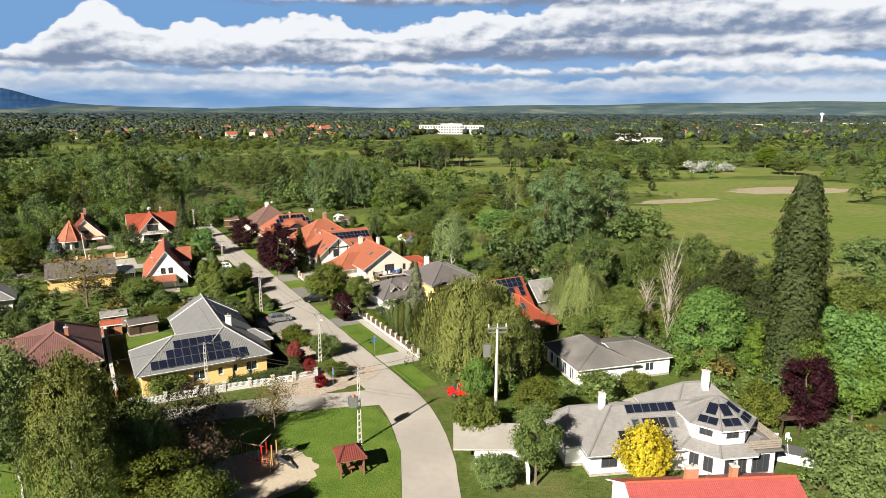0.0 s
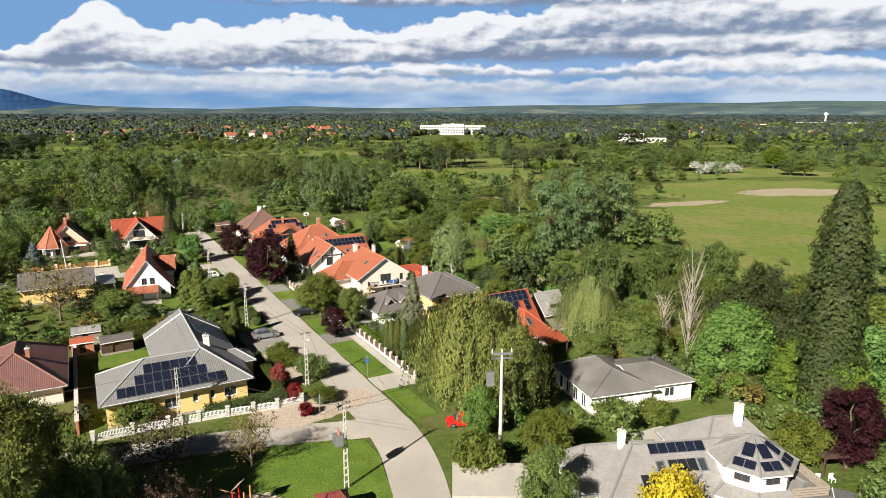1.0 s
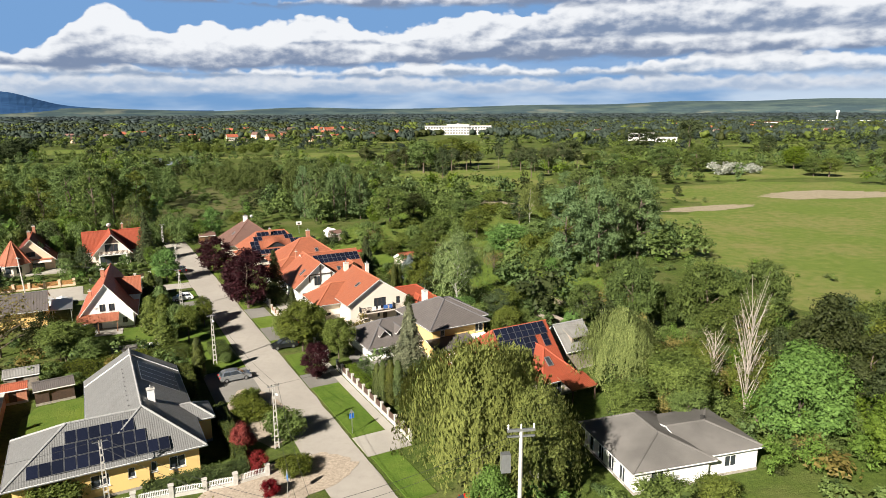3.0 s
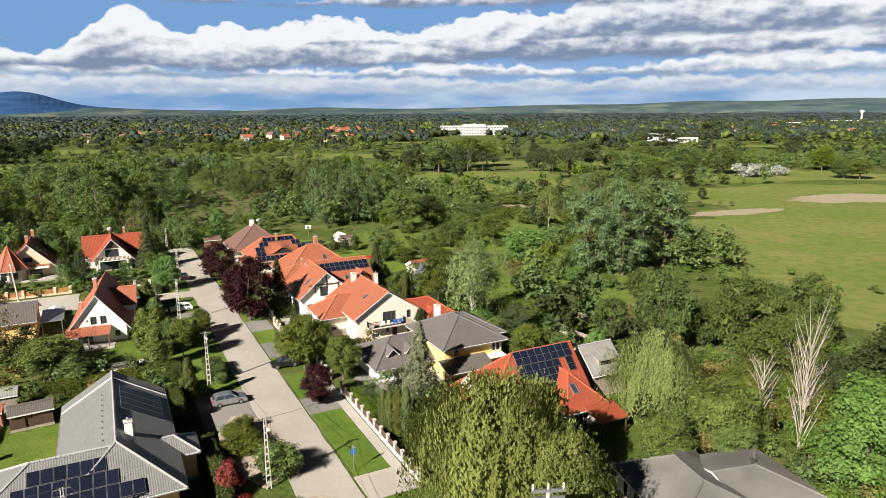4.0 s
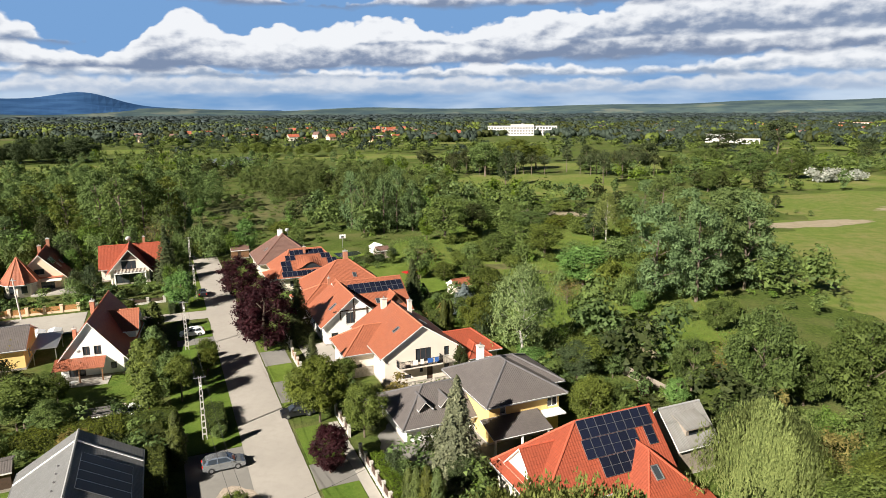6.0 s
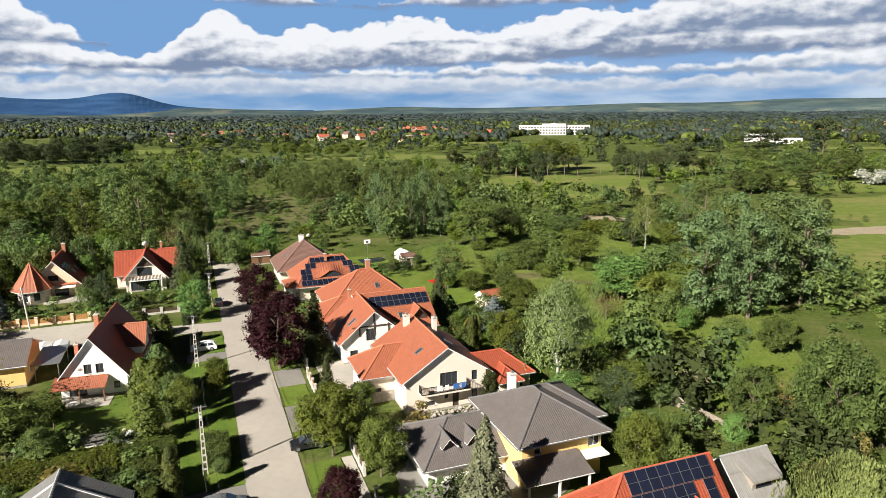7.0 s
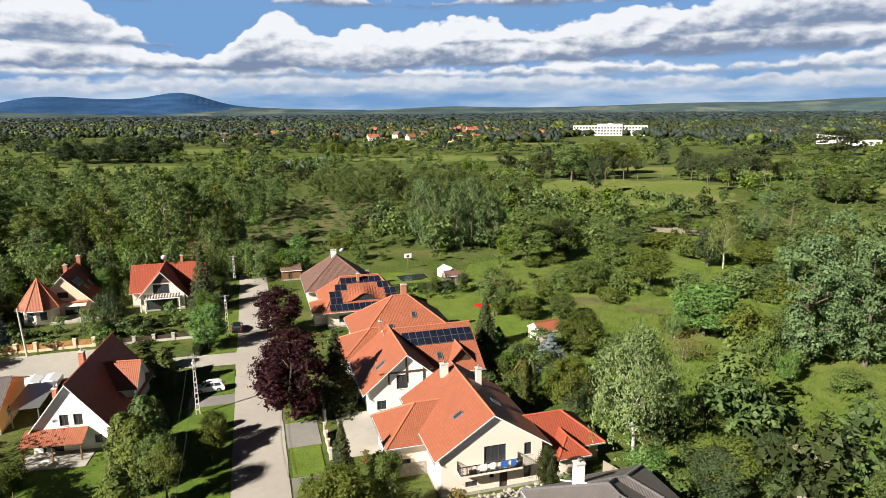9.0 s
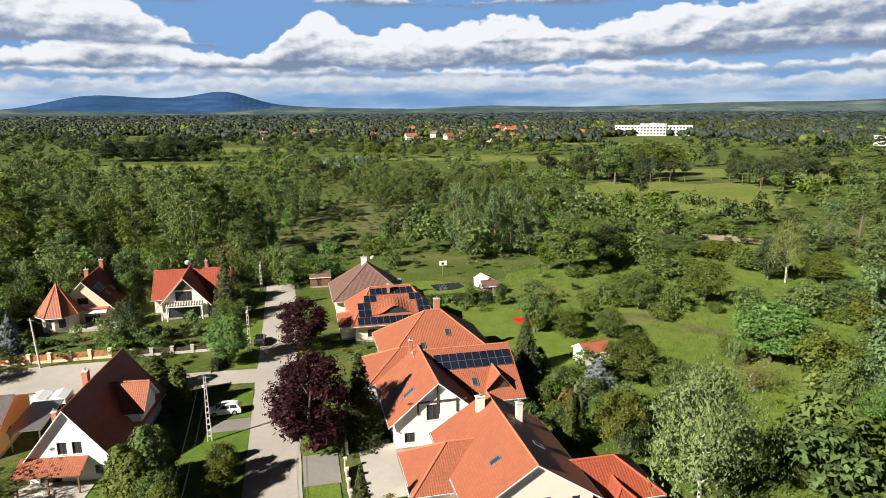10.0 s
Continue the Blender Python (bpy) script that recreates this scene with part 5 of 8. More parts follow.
def leaves(points, normals, size, tilt=0.6, stretch=1.0, droop=0.0):
    """Two small leafy triangles about each point, facing roughly along its normal."""
    points, normals = np.repeat(points, 2, 0), np.repeat(normals, 2, 0)
    n = len(points)
    points = points + RNG.normal(0, 0.55, (n, 3)) * np.reshape(size, (-1, 1))
    nr = unit(unit(normals) + RNG.normal(0, tilt * 0.55, (n, 3)))
    t = unit(np.cross(nr, RNG.normal(0, 1, (n, 3))))
    if droop:
        t = unit(t * (1 - droop) + np.array([0, 0, -1.0]) * droop)
    b = unit(np.cross(nr, t))
    s = (size * 0.82 * RNG.uniform(0.6, 1.4, n))[:, None]
    side = RNG.uniform(-0.5, 0.5, (n, 1))
    return np.stack([points - t * s * stretch, points + t * s * stretch * 0.7 + b * s * (0.75 + side * 0.4), points + t * s * stretch * (0.5 + side) - b * s * 0.75], axis=1)


LUMPS = []          # lumps of the crown being built


def on_ball(n):
    return unit(RNG.normal(0, 1, (n, 3)))


def lump_points(centres, radii, per, flat=0.8):
    """Points on the outer sides of many lumps."""
    ps, ns = [], []
    for c, r in zip(centres, radii):
        d = on_ball(per)
        d[:, 2] = np.where(d[:, 2] < -0.35, -d[:, 2], d[:, 2])
        rr = r * (RNG.uniform(0.5, 1.0, (per, 1)) + RNG.exponential(0.06, (per, 1)))
        ps.append(c + d * rr * np.array([1, 1, flat]))
        ns.append(d + np.array([0, 0, 0.25]))
    return np.concatenate(ps), np.concatenate(ns)


def limbs(height, spread, count, r, base=0.25, lean=0.55, mat_sides=6, twigs=2):
    """Trunk with tapering limbs."""
    m = Mesh()
    top = height * 0.82
    pts = [Vector((0, 0, -0.2))]
    for k in range(1, 6):
        pts.append(Vector((RNG.normal(0, 0.02) * height * k / 5, RNG.normal(0, 0.02) * height * k / 5, top * k / 5)))
    for k in range(5):
        m.tube(pts[k], pts[k + 1], r * (1 - 0.17 * k), r * (1 - 0.17 * (k + 1)), mat_sides, caps=False)
    for k in range(count):
        f = base + (0.85 - base) * (k + 0.5) / count
        p = pts[0].lerp(pts[5], f)
        a = k * 2.4 + RNG.uniform(-0.4, 0.4)
        reach = spread * (0.95 - 0.55 * abs(f - 0.45)) * RNG.uniform(0.7, 1.0)
        q = p + Vector((math.cos(a) * reach, math.sin(a) * reach, reach * lean * RNG.uniform(0.7, 1.4)))
        mid = p.lerp(q, 0.5) + Vector((0, 0, 0.06 * reach))
        rr = r * 0.45 * (1 - 0.5 * f)
        m.tube(p, mid, rr, rr * 0.65, 5, caps=False)
        m.tube(mid, q, rr * 0.65, rr * 0.2, 4, caps=False)
        for j in range(twigs):
            e = mid.lerp(q, RNG.uniform(0, 0.8))
            d = Vector((RNG.normal(), RNG.normal(), RNG.uniform(0.1, 1.2))).normalized() * reach * 0.4
            m.tube(e, e + d, rr * 0.3, rr * 0.08, 3, caps=False)
    return m


def crown_broad(count, size, lumps=46, h=10.0, w=7.0, low=0.22, spike=0.0, lump_r=0.17):
    """An uneven rounded crown of lumps."""
    d = on_ball(lumps)
    shell = RNG.uniform(0.5, 1.0, (lumps, 1)) ** 0.4
    mid, half = h * (1 + low) / 2, h * (1 - low) / 2
    r = w * lump_r * RNG.uniform(0.7, 1.35, lumps)
    c = d * shell * np.array([w / 2 - w * lump_r * 0.8, w / 2 - w * lump_r * 0.8, half - w * lump_r * 0.6])
    if spike:
        c[:, :2] *= (1 - spike * np.clip(c[:, 2:3] / half, 0, 1))
    c[:, :2] += RNG.normal(0, w * 0.03, (lumps, 2))
    c[:, 2] += mid
    p, n = lump_points(c, r, max(4, count // lumps))
    LUMPS.append((c, r))
    return leaves(p, n, size * 0.85)


def crown_column(count, size, h=10.0, w=2.0, tip=0.55):
    z = RNG.uniform(0.02, 1.0, count)
    a = RNG.uniform(0, 6.2832, count)
    prof = np.minimum(1.0, (z + 0.08) / 0.25) * np.where(z > tip, np.sqrt(np.clip((1.02 - z) / (1.02 - tip), 0, 1)), 1.0)
    lump = 1 + 0.16 * np.sin(a * 3 + z * 17) + 0.12 * np.sin(a * 5 - z * 31)
    r = w / 2 * prof * lump * RNG.uniform(0.62, 1.05, count)
    p = np.stack([r * np.cos(a), r * np.sin(a), z * h], 1)
    n = np.stack([np.cos(a), np.sin(a), np.full(count, 0.5)], 1)
    zc = np.linspace(0.08, 0.95, int(3 * h / w))
    rc = w / 2 * np.minimum(1.0, (zc + 0.08) / 0.25) * np.where(zc > tip, np.sqrt(np.clip((1.02 - zc) / (1.02 - tip), 0, 1)), 1.0)
    LUMPS.append((np.stack([zc * 0, zc * 0, zc * h], 1), rc * 0.9))
    return leaves(p, n, size, 0.5, 1.3)


def crown_conifer(count, size, h=10.0, w=5.0, tiers=17):
    ps, ns = [], []
    for k in range(tiers):
        f = k / (tiers - 1)
        reach = w / 2 * (1 - f) ** 0.85 * RNG.uniform(0.85, 1.1) + 0.12
        arms = max(4, int(11 * (1 - f) + 3))
        for j in range(arms):
            a = j * 6.2832 / arms + k * 0.7 + RNG.uniform(-0.2, 0.2)
            per = max(3, int(count / tiers / arms * (1.7 - 1.2 * f)))
            t = RNG.uniform(0.12, 1.0, per)
            side = RNG.normal(0, 0.13, per) * reach * (0.4 + t)
            x = np.cos(a) * t * reach - np.sin(a) * side
            y = np.sin(a) * t * reach + np.cos(a) * side
            z = h * (0.06 + 0.92 * f) - 0.16 * reach * t + RNG.normal(0, 0.05, per) * h * 0.3
            ps.append(np.stack([x, y, np.clip(z, 0.1, h)], 1))
            ns.append(np.stack([np.full(per, np.cos(a) * 0.6), np.full(per, np.sin(a) * 0.6), np.full(per, 0.8)], 1))
    return leaves(np.concatenate(ps), np.concatenate(ns), size, 0.45, 1.5)


def crown_willow(count, size, h=10.0, w=8.0, strands=150):
    """Hanging strands from a domed top."""
    ps, ns = [], []
    per = count // strands
    for k in range(strands):
        d = on_ball(1)[0]
        d[2] = abs(d[2])
        r = RNG.uniform(0.3, 1.0) ** 0.6
        turn = math.atan2(d[1], d[0])
        lobe = 1 + 0.16 * math.sin(3 * turn + 1.0) + 0.10 * math.sin(7 * turn + 4 * r)
        x, y = d[0] * w / 2 * r * lobe, d[1] * w / 2 * r * lobe
        zt = h * (0.42 + 0.56 * math.sqrt(max(0.0, 1 - (r * r) * (1 - d[2] * d[2])))) + h * 0.06 * math.sin(9.0 * x / w + 2.0) * math.cos(8.0 * y / w) + RNG.normal(0, 0.3)
        length = h * RNG.uniform(0.2, 0.55)
        t = RNG.uniform(0, 1, per) ** 0.8
        out = 1 + 0.12 * t
        px, py = x * out + RNG.normal(0, 0.16, per), y * out + RNG.normal(0, 0.16, per)
        pz = np.maximum(zt - length * t, 0.4)
        ps.append(np.stack([px, py, pz], 1))
        ns.append(np.stack([np.full(per, d[0]), np.full(per, d[1]), np.full(per, 0.5)], 1))
    return leaves(np.concatenate(ps), np.concatenate(ns), size, 0.35, 1.9, droop=0.75)


def crown_sparse(count, size, h=10.0, w=7.0, tilt=0.9):
    d = on_ball(count)
    r = RNG.uniform(0.35, 1.0, (count, 1))
    p = d * r * np.array([w / 2, w / 2, h * 0.33]) + np.array([0, 0, h * 0.62])
    p += 0.12 * w * np.sin(p[:, [1, 2, 0]] * 1.9)
    return leaves(p, d, size, tilt)


def crown_shoots(count, size, h=6.5, w=7.0, shoots=150):
    """Upright arching shoots from a common base, leafy all along."""
    ps, ns = [], []
    per = count // shoots
    for k in range(shoots):
        a, r = RNG.uniform(0, 6.2832), RNG.uniform(0.05, 1.0) ** 0.7
        top = h * (1.0 - 0.45 * r * r) * RNG.uniform(0.75, 1.08)
        t = RNG.uniform(0.15, 1.0, per)
        out = w / 2 * r * t ** 0.8
        ps.append(np.stack([out * math.cos(a) + RNG.normal(0, 0.1, per), out * math.sin(a) + RNG.normal(0, 0.1, per), top * t], 1))
        ns.append(np.tile([math.cos(a), math.sin(a), 0.3], (per, 1)))
    return leaves(np.concatenate(ps), np.concatenate(ns), size, 0.8, 1.5)


# kind: height, width of the model, crown, leaves' material, trunk
KINDS = {
    "broad": (10, 7, lambda: crown_broad(8600, 0.155, 60), "leaf_broad", lambda: limbs(10, 2.6, 7, 0.22), "bark"),
    "round": (8, 7, lambda: crown_broad(8000, 0.14, 70, 8, 7, 0.15, lump_r=0.14), "leaf_broad", lambda: limbs(8, 2.4, 6, 0.16), "bark"),
    "dense": (12, 12, lambda: crown_broad(14000, 0.175, 130, 12, 12, 0.08, lump_r=0.13), "leaf_dense", lambda: limbs(12, 4, 7, 0.3), "bark"),
    "lime": (9, 7, lambda: crown_broad(7600, 0.18, 60, 9, 7, 0.1, 0.35), "leaf_lime", lambda: limbs(9, 2.4, 6, 0.18), "bark"),
    "dark": (10, 6, lambda: crown_broad(7000, 0.155, 60, 10, 6, 0.05, 0.4), "leaf_dark", lambda: limbs(10, 2, 6, 0.2), "bark"),
    "silver": (12, 8, lambda: crown_broad(7200, 0.16, 84, 12, 8, -0.02, 0.3, 0.12), "leaf_silver", lambda: limbs(12, 3, 7, 0.24), "bark"),
    "copper": (10, 7, lambda: crown_broad(7500, 0.17, 95, 10, 7, 0.02, lump_r=0.14), "leaf_copper", lambda: limbs(10, 2.4, 6, 0.2), "bark"),
    "poplar": (30, 8, lambda: np.concatenate([crown_column(14000, 0.24, 30, 6.6, 0.72), crown_broad(6000, 0.2, 190, 29, 7.4, 0.10, 0.0, 0.075)]), "leaf_poplar", lambda: limbs(30, 2.8, 16, 0.5, 0.1, 1.5), "dead_bark"),
    "willow": (11, 11, lambda: crown_willow(26000, 0.095, 11, 11, 700), "leaf_willow", lambda: limbs(10, 3.4, 8, 0.4), "bark"),
    "birch": (15, 9, lambda: np.concatenate([crown_willow(7000, 0.10, 15, 8.6, 240), crown_broad(4600, 0.12, 60, 15, 8, 0.25, 0.5, 0.12)]), "leaf_birch", lambda: limbs(15, 3.6, 14, 0.17, 0.2, 0.9), "birch_bark"),
    "bare": (8, 8, lambda: crown_sparse(1500, 0.13, 8, 8), "leaf_bud", lambda: limbs(8, 3.9, 20, 0.15, 0.15, 0.6, 6, 5), "bark"),
    "plum": (7, 7.5, lambda: crown_sparse(1500, 0.12, 7, 7.5), "leaf_plum", lambda: limbs(7, 3.7, 20, 0.13, 0.15, 0.6, 6, 5), "bark"),
    "dead": (14, 6, lambda: crown_sparse(120, 0.12, 14, 5), "leaf_bud", lambda: limbs(15, 2.2, 38, 0.15, 0.12, 2.2, 6, 6), "dead_bark"),
    "gold": (6.5, 7, lambda: crown_shoots(7500, 0.13), "leaf_gold", lambda: limbs(5, 2.4, 9, 0.1, 0.05, 1.2), "bark"),
    "spruce": (11, 5.5, lambda: crown_conifer(6200, 0.17, 11, 5.5, 22), "leaf_conifer", lambda: limbs(10, 0.5, 3, 0.16), "bark"),
    "greyspruce": (11, 6.4, lambda: crown_conifer(6800, 0.18, 11, 6.4, 22), "leaf_grey", lambda: limbs(10, 0.5, 3, 0.16), "bark"),
    "bluespruce": (5, 6, lambda: crown_conifer(3600, 0.17, 5, 6, 11), "leaf_blue", lambda: limbs(4, 0.5, 3, 0.12), "bark"),
    "thuja": (6, 1.6, lambda: crown_column(3000, 0.12, 6, 1.6), "leaf_thuja", lambda: limbs(4, 0.2, 2, 0.08), "bark"),
    "shrub": (3, 4, lambda: crown_broad(3600, 0.11, 40, 3, 4, -0.05, lump_r=0.18), "leaf_broad", lambda: limbs(2.4, 1.2, 6, 0.06, 0.05), "bark"),
    "redshrub": (3, 3, lambda: crown_broad(2600, 0.11, 34, 3, 3, -0.05, lump_r=0.18), "leaf_red", lambda: limbs(2.4, 0.9, 6, 0.06, 0.05), "bark"),
    "cone": (10, 4, lambda: crown_column(4600, 0.19, 10, 4.2, 0.3), "leaf_broad", lambda: limbs(8, 0.8, 4, 0.14), "bark"),
    "blossom": (4, 7, lambda: crown_broad(1500, 0.3, 34, 4, 7, -0.05, lump_r=0.16), "blossom", lambda: limbs(3, 2, 6, 0.1, 0.05), "bark"),
    "tall": (18, 8, lambda: crown_broad(7500, 0.21, 110, 18, 7.6, 0.05, 0.3, 0.12), "leaf_broad", lambda: limbs(18, 2.4, 10, 0.3, 0.15, 1.2), "bark"),
    "pine": (11, 8, lambda: crown_broad(3000, 0.22, 30, 11, 7.5, 0.42, lump_r=0.17), "leaf_conifer", lambda: limbs(11, 2.6, 8, 0.22, 0.45), "bark"),
}
WORDS = {
    "tall": ("tall upright green tree with uneven crown", "tree"),
    "broad": ("leafy green broadleaf tree with full spring crown", "tree"), "round": ("rounded dense green garden tree", "tree"), "dense": ("broad dense olive green tree", "tree"),
    "lime": ("bright lime green maple tree in new leaf", "tree"), "dark": ("dark green dense upright tree", "tree"), "silver": ("silvery green willow tree with loose crown", "tree"),
    "copper": ("purple leaved tree with rounded crown", "tree"), "poplar": ("tall dark columnar poplar with pale trunk", "poplar"), "willow": ("weeping willow with hanging yellow-green strands", "willow"),
    "birch": ("birch with white trunk and drooping fine leaves", "birch"), "bare": ("spreading tree with thin budding branches", "tree"), "plum": ("small spreading tree with sparse brownish leaves", "tree"),
    "dead": ("bare pale dead tree with upright branches", "dead tree"), "gold": ("golden yellow flowering shrub beside the villa", "shrub"), "spruce": ("dark green spruce with layered branches", "spruce"),
    "greyspruce": ("large grey-green fir beside the garden", "fir"), "bluespruce": ("low spreading silver-blue spruce", "spruce"), "thuja": ("narrow columnar dark green thuja", "thuja"),
    "shrub": ("clipped green garden shrub", "shrub"), "redshrub": ("rounded red leaved shrub", "shrub"), "cone": ("upright pyramidal green tree beside the street", "tree"), "blossom": ("wide bush covered in white blossom", "shrub"), "pine": ("dark pine with high open crown", "pine"),
}
MODELS = {}


def tree_arrays(kind, far):
    """Crown of a kind as arrays; far: 0, 1, 2 for fewer, somewhat larger sprays."""
    LUMPS.clear()
    q = KINDS[kind][2]()
    keep, grow = ((1.0, 0.92), (0.5, 1.08), (0.3, 1.3))[far]
    if far:
        q = q[RNG.permutation(len(q))[: int(len(q) * keep)]]
        c = q.mean(axis=1, keepdims=True)
        q = c + (q - c) * grow
    centres = np.concatenate([c for c, _ in LUMPS]) if LUMPS else []
    radii = np.concatenate([r for _, r in LUMPS]) if LUMPS else []
    return with_cores(q, centres, radii, count=20 if far < 2 else 9)


def tree_model(kind, k):
    """Crown and trunk meshes of one variant, built once."""
    if (kind, k) not in MODELS:
        h, w, crown, leaf, trunk, bark = KINDS[kind]
        v, f = tree_arrays(kind, k // 10)
        MODELS[kind, k] = (facets("crown", v, f, leaf), trunk().data("trunk", [bark]), (v, f))
    return MODELS[kind, k]


PLANTED = [0]


def tree(kind, x, y, h, w, z=0.0, variants=2, far=0):
    PLANTED[0] += 1
    apart = math.hypot(x + 2, max(0.0, y - 90))
    far = max(far, 2 if apart > 108 else 1 if apart > 56 else 0)
    if kind == "poplar":
        far = 0
    k = PLANTED[0] % variants + 10 * far
    crown, trunk, _ = tree_model(kind, k)
    h0, w0 = KINDS[kind][:2]
    label, cat = WORDS[kind]
    ob = thing("shrub" if cat == "shrub" else "tree", label, cat, pose(x, y, z, 0, 0, (PLANTED[0] * 137) % 360) @ Matrix.Diagonal((w / w0, w / w0, h / h0, 1)), "trees" if cat != "shrub" else "shrubs")
    part("trunk", trunk, None, ob)
    part("crown", crown, None, ob)
    return ob


# near and middle trees: place, height, crown width
NEAR = {
    "birch": [(-41.0, 57.5, 17.0, 12.0), (-34.8, 57.0, 16.5, 11.0), (-38.6, 63.5, 13.5, 10.0), (-32.0, 52.0, 14.0, 9.5), (-29.5, 59.0, 11.0, 8.0), (9.6, 84.6, 13.6, 8.6), (1.7, 150.7, 15.7, 12.5)],
    "bare": [(-71.2, 124.4, 12.1, 14.1), (-20.3, 73.9, 7.2, 6.2)],
    "broad": [(-100.8, 147.4, 9.5, 9.3), (11.9, 73.4, 7.6, 6.1), (10.4, 62.2, 9.5, 5.5), (40.2, 113.9, 6.4, 7.2), (88.4, 132.4, 13.8, 12.9), (70.4, 108.4, 10.1, 8.8), (54.9, 108.2, 11.1, 7.8), (29.8, 105.1, 8.9, 8.5), (22.7, 102.4, 5.8, 6.5), (9.6, 126.4, 8.3, 5.3), (12.5, 128.1, 7.2, 3.6), (11.3, 145.6, 6.4, 7.5), (-21.9, 198.7, 9.8, 8), (-59.7, 128.8, 4, 3.6), (-45, 141.8, 5.2, 3.4), (-44.3, 140.2, 4.4, 3.5)],
    "broad ": [(-43.6, 131.4, 6.6, 4.4), (-46.6, 134.0, 6.4, 4.0), (-59.3, 121, 4.6, 4.3)],
    "shrub": [(-38.1, 84.1, 3.3, 6.6), (4.3, 71.9, 6.1, 6), (6.1, 62, 3.8, 5.2), (42.7, 60.7, 8, 9.6), (40.4, 75.9, 6, 6.3), (22.2, 84.4, 3.7, 6.2), (27.1, 85.4, 3.3, 4.7), (-26.8, 132.2, 5.7, 5.8), (-23.7, 140.3, 3.8, 3.8), (-18.9, 98.9, 3.8, 5.4), (-15.6, 91, 2.1, 4.2), (-26.2, 106.6, 2.2, 3.9), (-24.2, 103.9, 2.2, 5.7), (-25.8, 108.5, 2.2, 2.6), (-34.3, 122.5, 1.7, 2.1)],
    "willow": [(4.2, 91.0, 14.9, 16.4), (24.4, 113.4, 11.6, 11.6)],
    "lime": [(4.9, 80.2, 7.4, 4.4), (53.7, 78.3, 14.2, 10.7), (47.8, 91.4, 9.6, 6.6), (42.6, 100.2, 8.5, 8.2), (39.4, 103.9, 6.9, 6.6), (-65, 171.5, 7.9, 7.5)],
    "gold": [(22, 63.2, 6.8, 7.1)],
    "copper": [(45.2, 75.2, 10.3, 6.9), (-18.7, 116.2, 5.9, 4.5), (-39.6, 151, 12.5, 10.2), (-43.0, 154.8, 9.5, 6.5), (-56.9, 180.1, 9.2, 8.8)],
    "poplar": [(47.2, 84.0, 30.6, 7.4)],
    "dense": [(54.1, 136.1, 13.6, 9.7)],
    "dead": [(37.0, 102.5, 18.8, 6.4), (34.6, 107.0, 12.0, 6.0), (38.4, 104.0, 11.0, 6.0)],
    "dark": [(47.7, 104.8, 16.9, 9.5), (14.8, 147, 7.2, 4.5), (-6.9, 141.3, 6, 2.5), (-4, 115.1, 4.1, 4.4)],
    "spruce": [(-35.2, 154.8, 11.0, 6.2), (-78.6, 190.9, 13, 6.5), (-20.3, 180.8, 8.9, 5.1), (-27.2, 137.2, 8, 3.7)],
    "round": [(-23.4, 127.7, 8.6, 8.3), (-16.9, 124.4, 7, 5.7)],
    "thuja": [(-61.7, 156.1, 6, 3), (-68.7, 159.9, 5.1, 4), (-11.5, 160.1, 6.7, 1.6), (-10.6, 161.1, 6.4, 1.5), (-19.1, 165.9, 3.1, 1.3), (-18.2, 166.6, 3.3, 1.3), (-35.8, 116, 6.4, 1.8), (-8.9, 109, 5.4, 1.3), (-8.1, 108.7, 5.7, 1.3), (-7, 108.2, 6.2, 1.5), (-6, 108, 6.2, 1.5)],
    "bluespruce": [(-9.5, 175.9, 5.2, 7.4), (-102.1, 165.8, 6.8, 5.6)],
    "redshrub": [(-22.5, 94.7, 4.1, 3.1), (-19.5, 90.9, 2.7, 2.3), (-17.1, 86.6, 2, 2.1)],
    "plum": [(-28.8, 70.8, 7.5, 7.9)],
    "greyspruce": [(-5.1, 116.8, 11.3, 6.4)],
    "cone": [(-50.6, 137.6, 8.2, 4.4), (-51.8, 135.6, 7.0, 3.8), (-48.8, 134.2, 7.6, 4.2), (-46.0, 127.6, 6.2, 3.6), (-51.8, 140.6, 6.6, 3.6)],
    "broad     ": [(-26.0, 54.0, 8.0, 7.5), (-44.0, 68.0, 8.5, 6.0), (-20.5, 50.5, 8.0, 7.0)],
    "broad   ": [(-46.0, 64.0, 10.0, 7.0)],
    "plum ": [(-25.0, 60.5, 7.5, 8.5), (-32.0, 68.0, 6.5, 7.0)],
    "blossom": [(156.0, 417.0, 8.0, 17.0), (164.0, 418.0, 7.5, 14.0), (178.0, 425.0, 6.5, 12.0)],
}
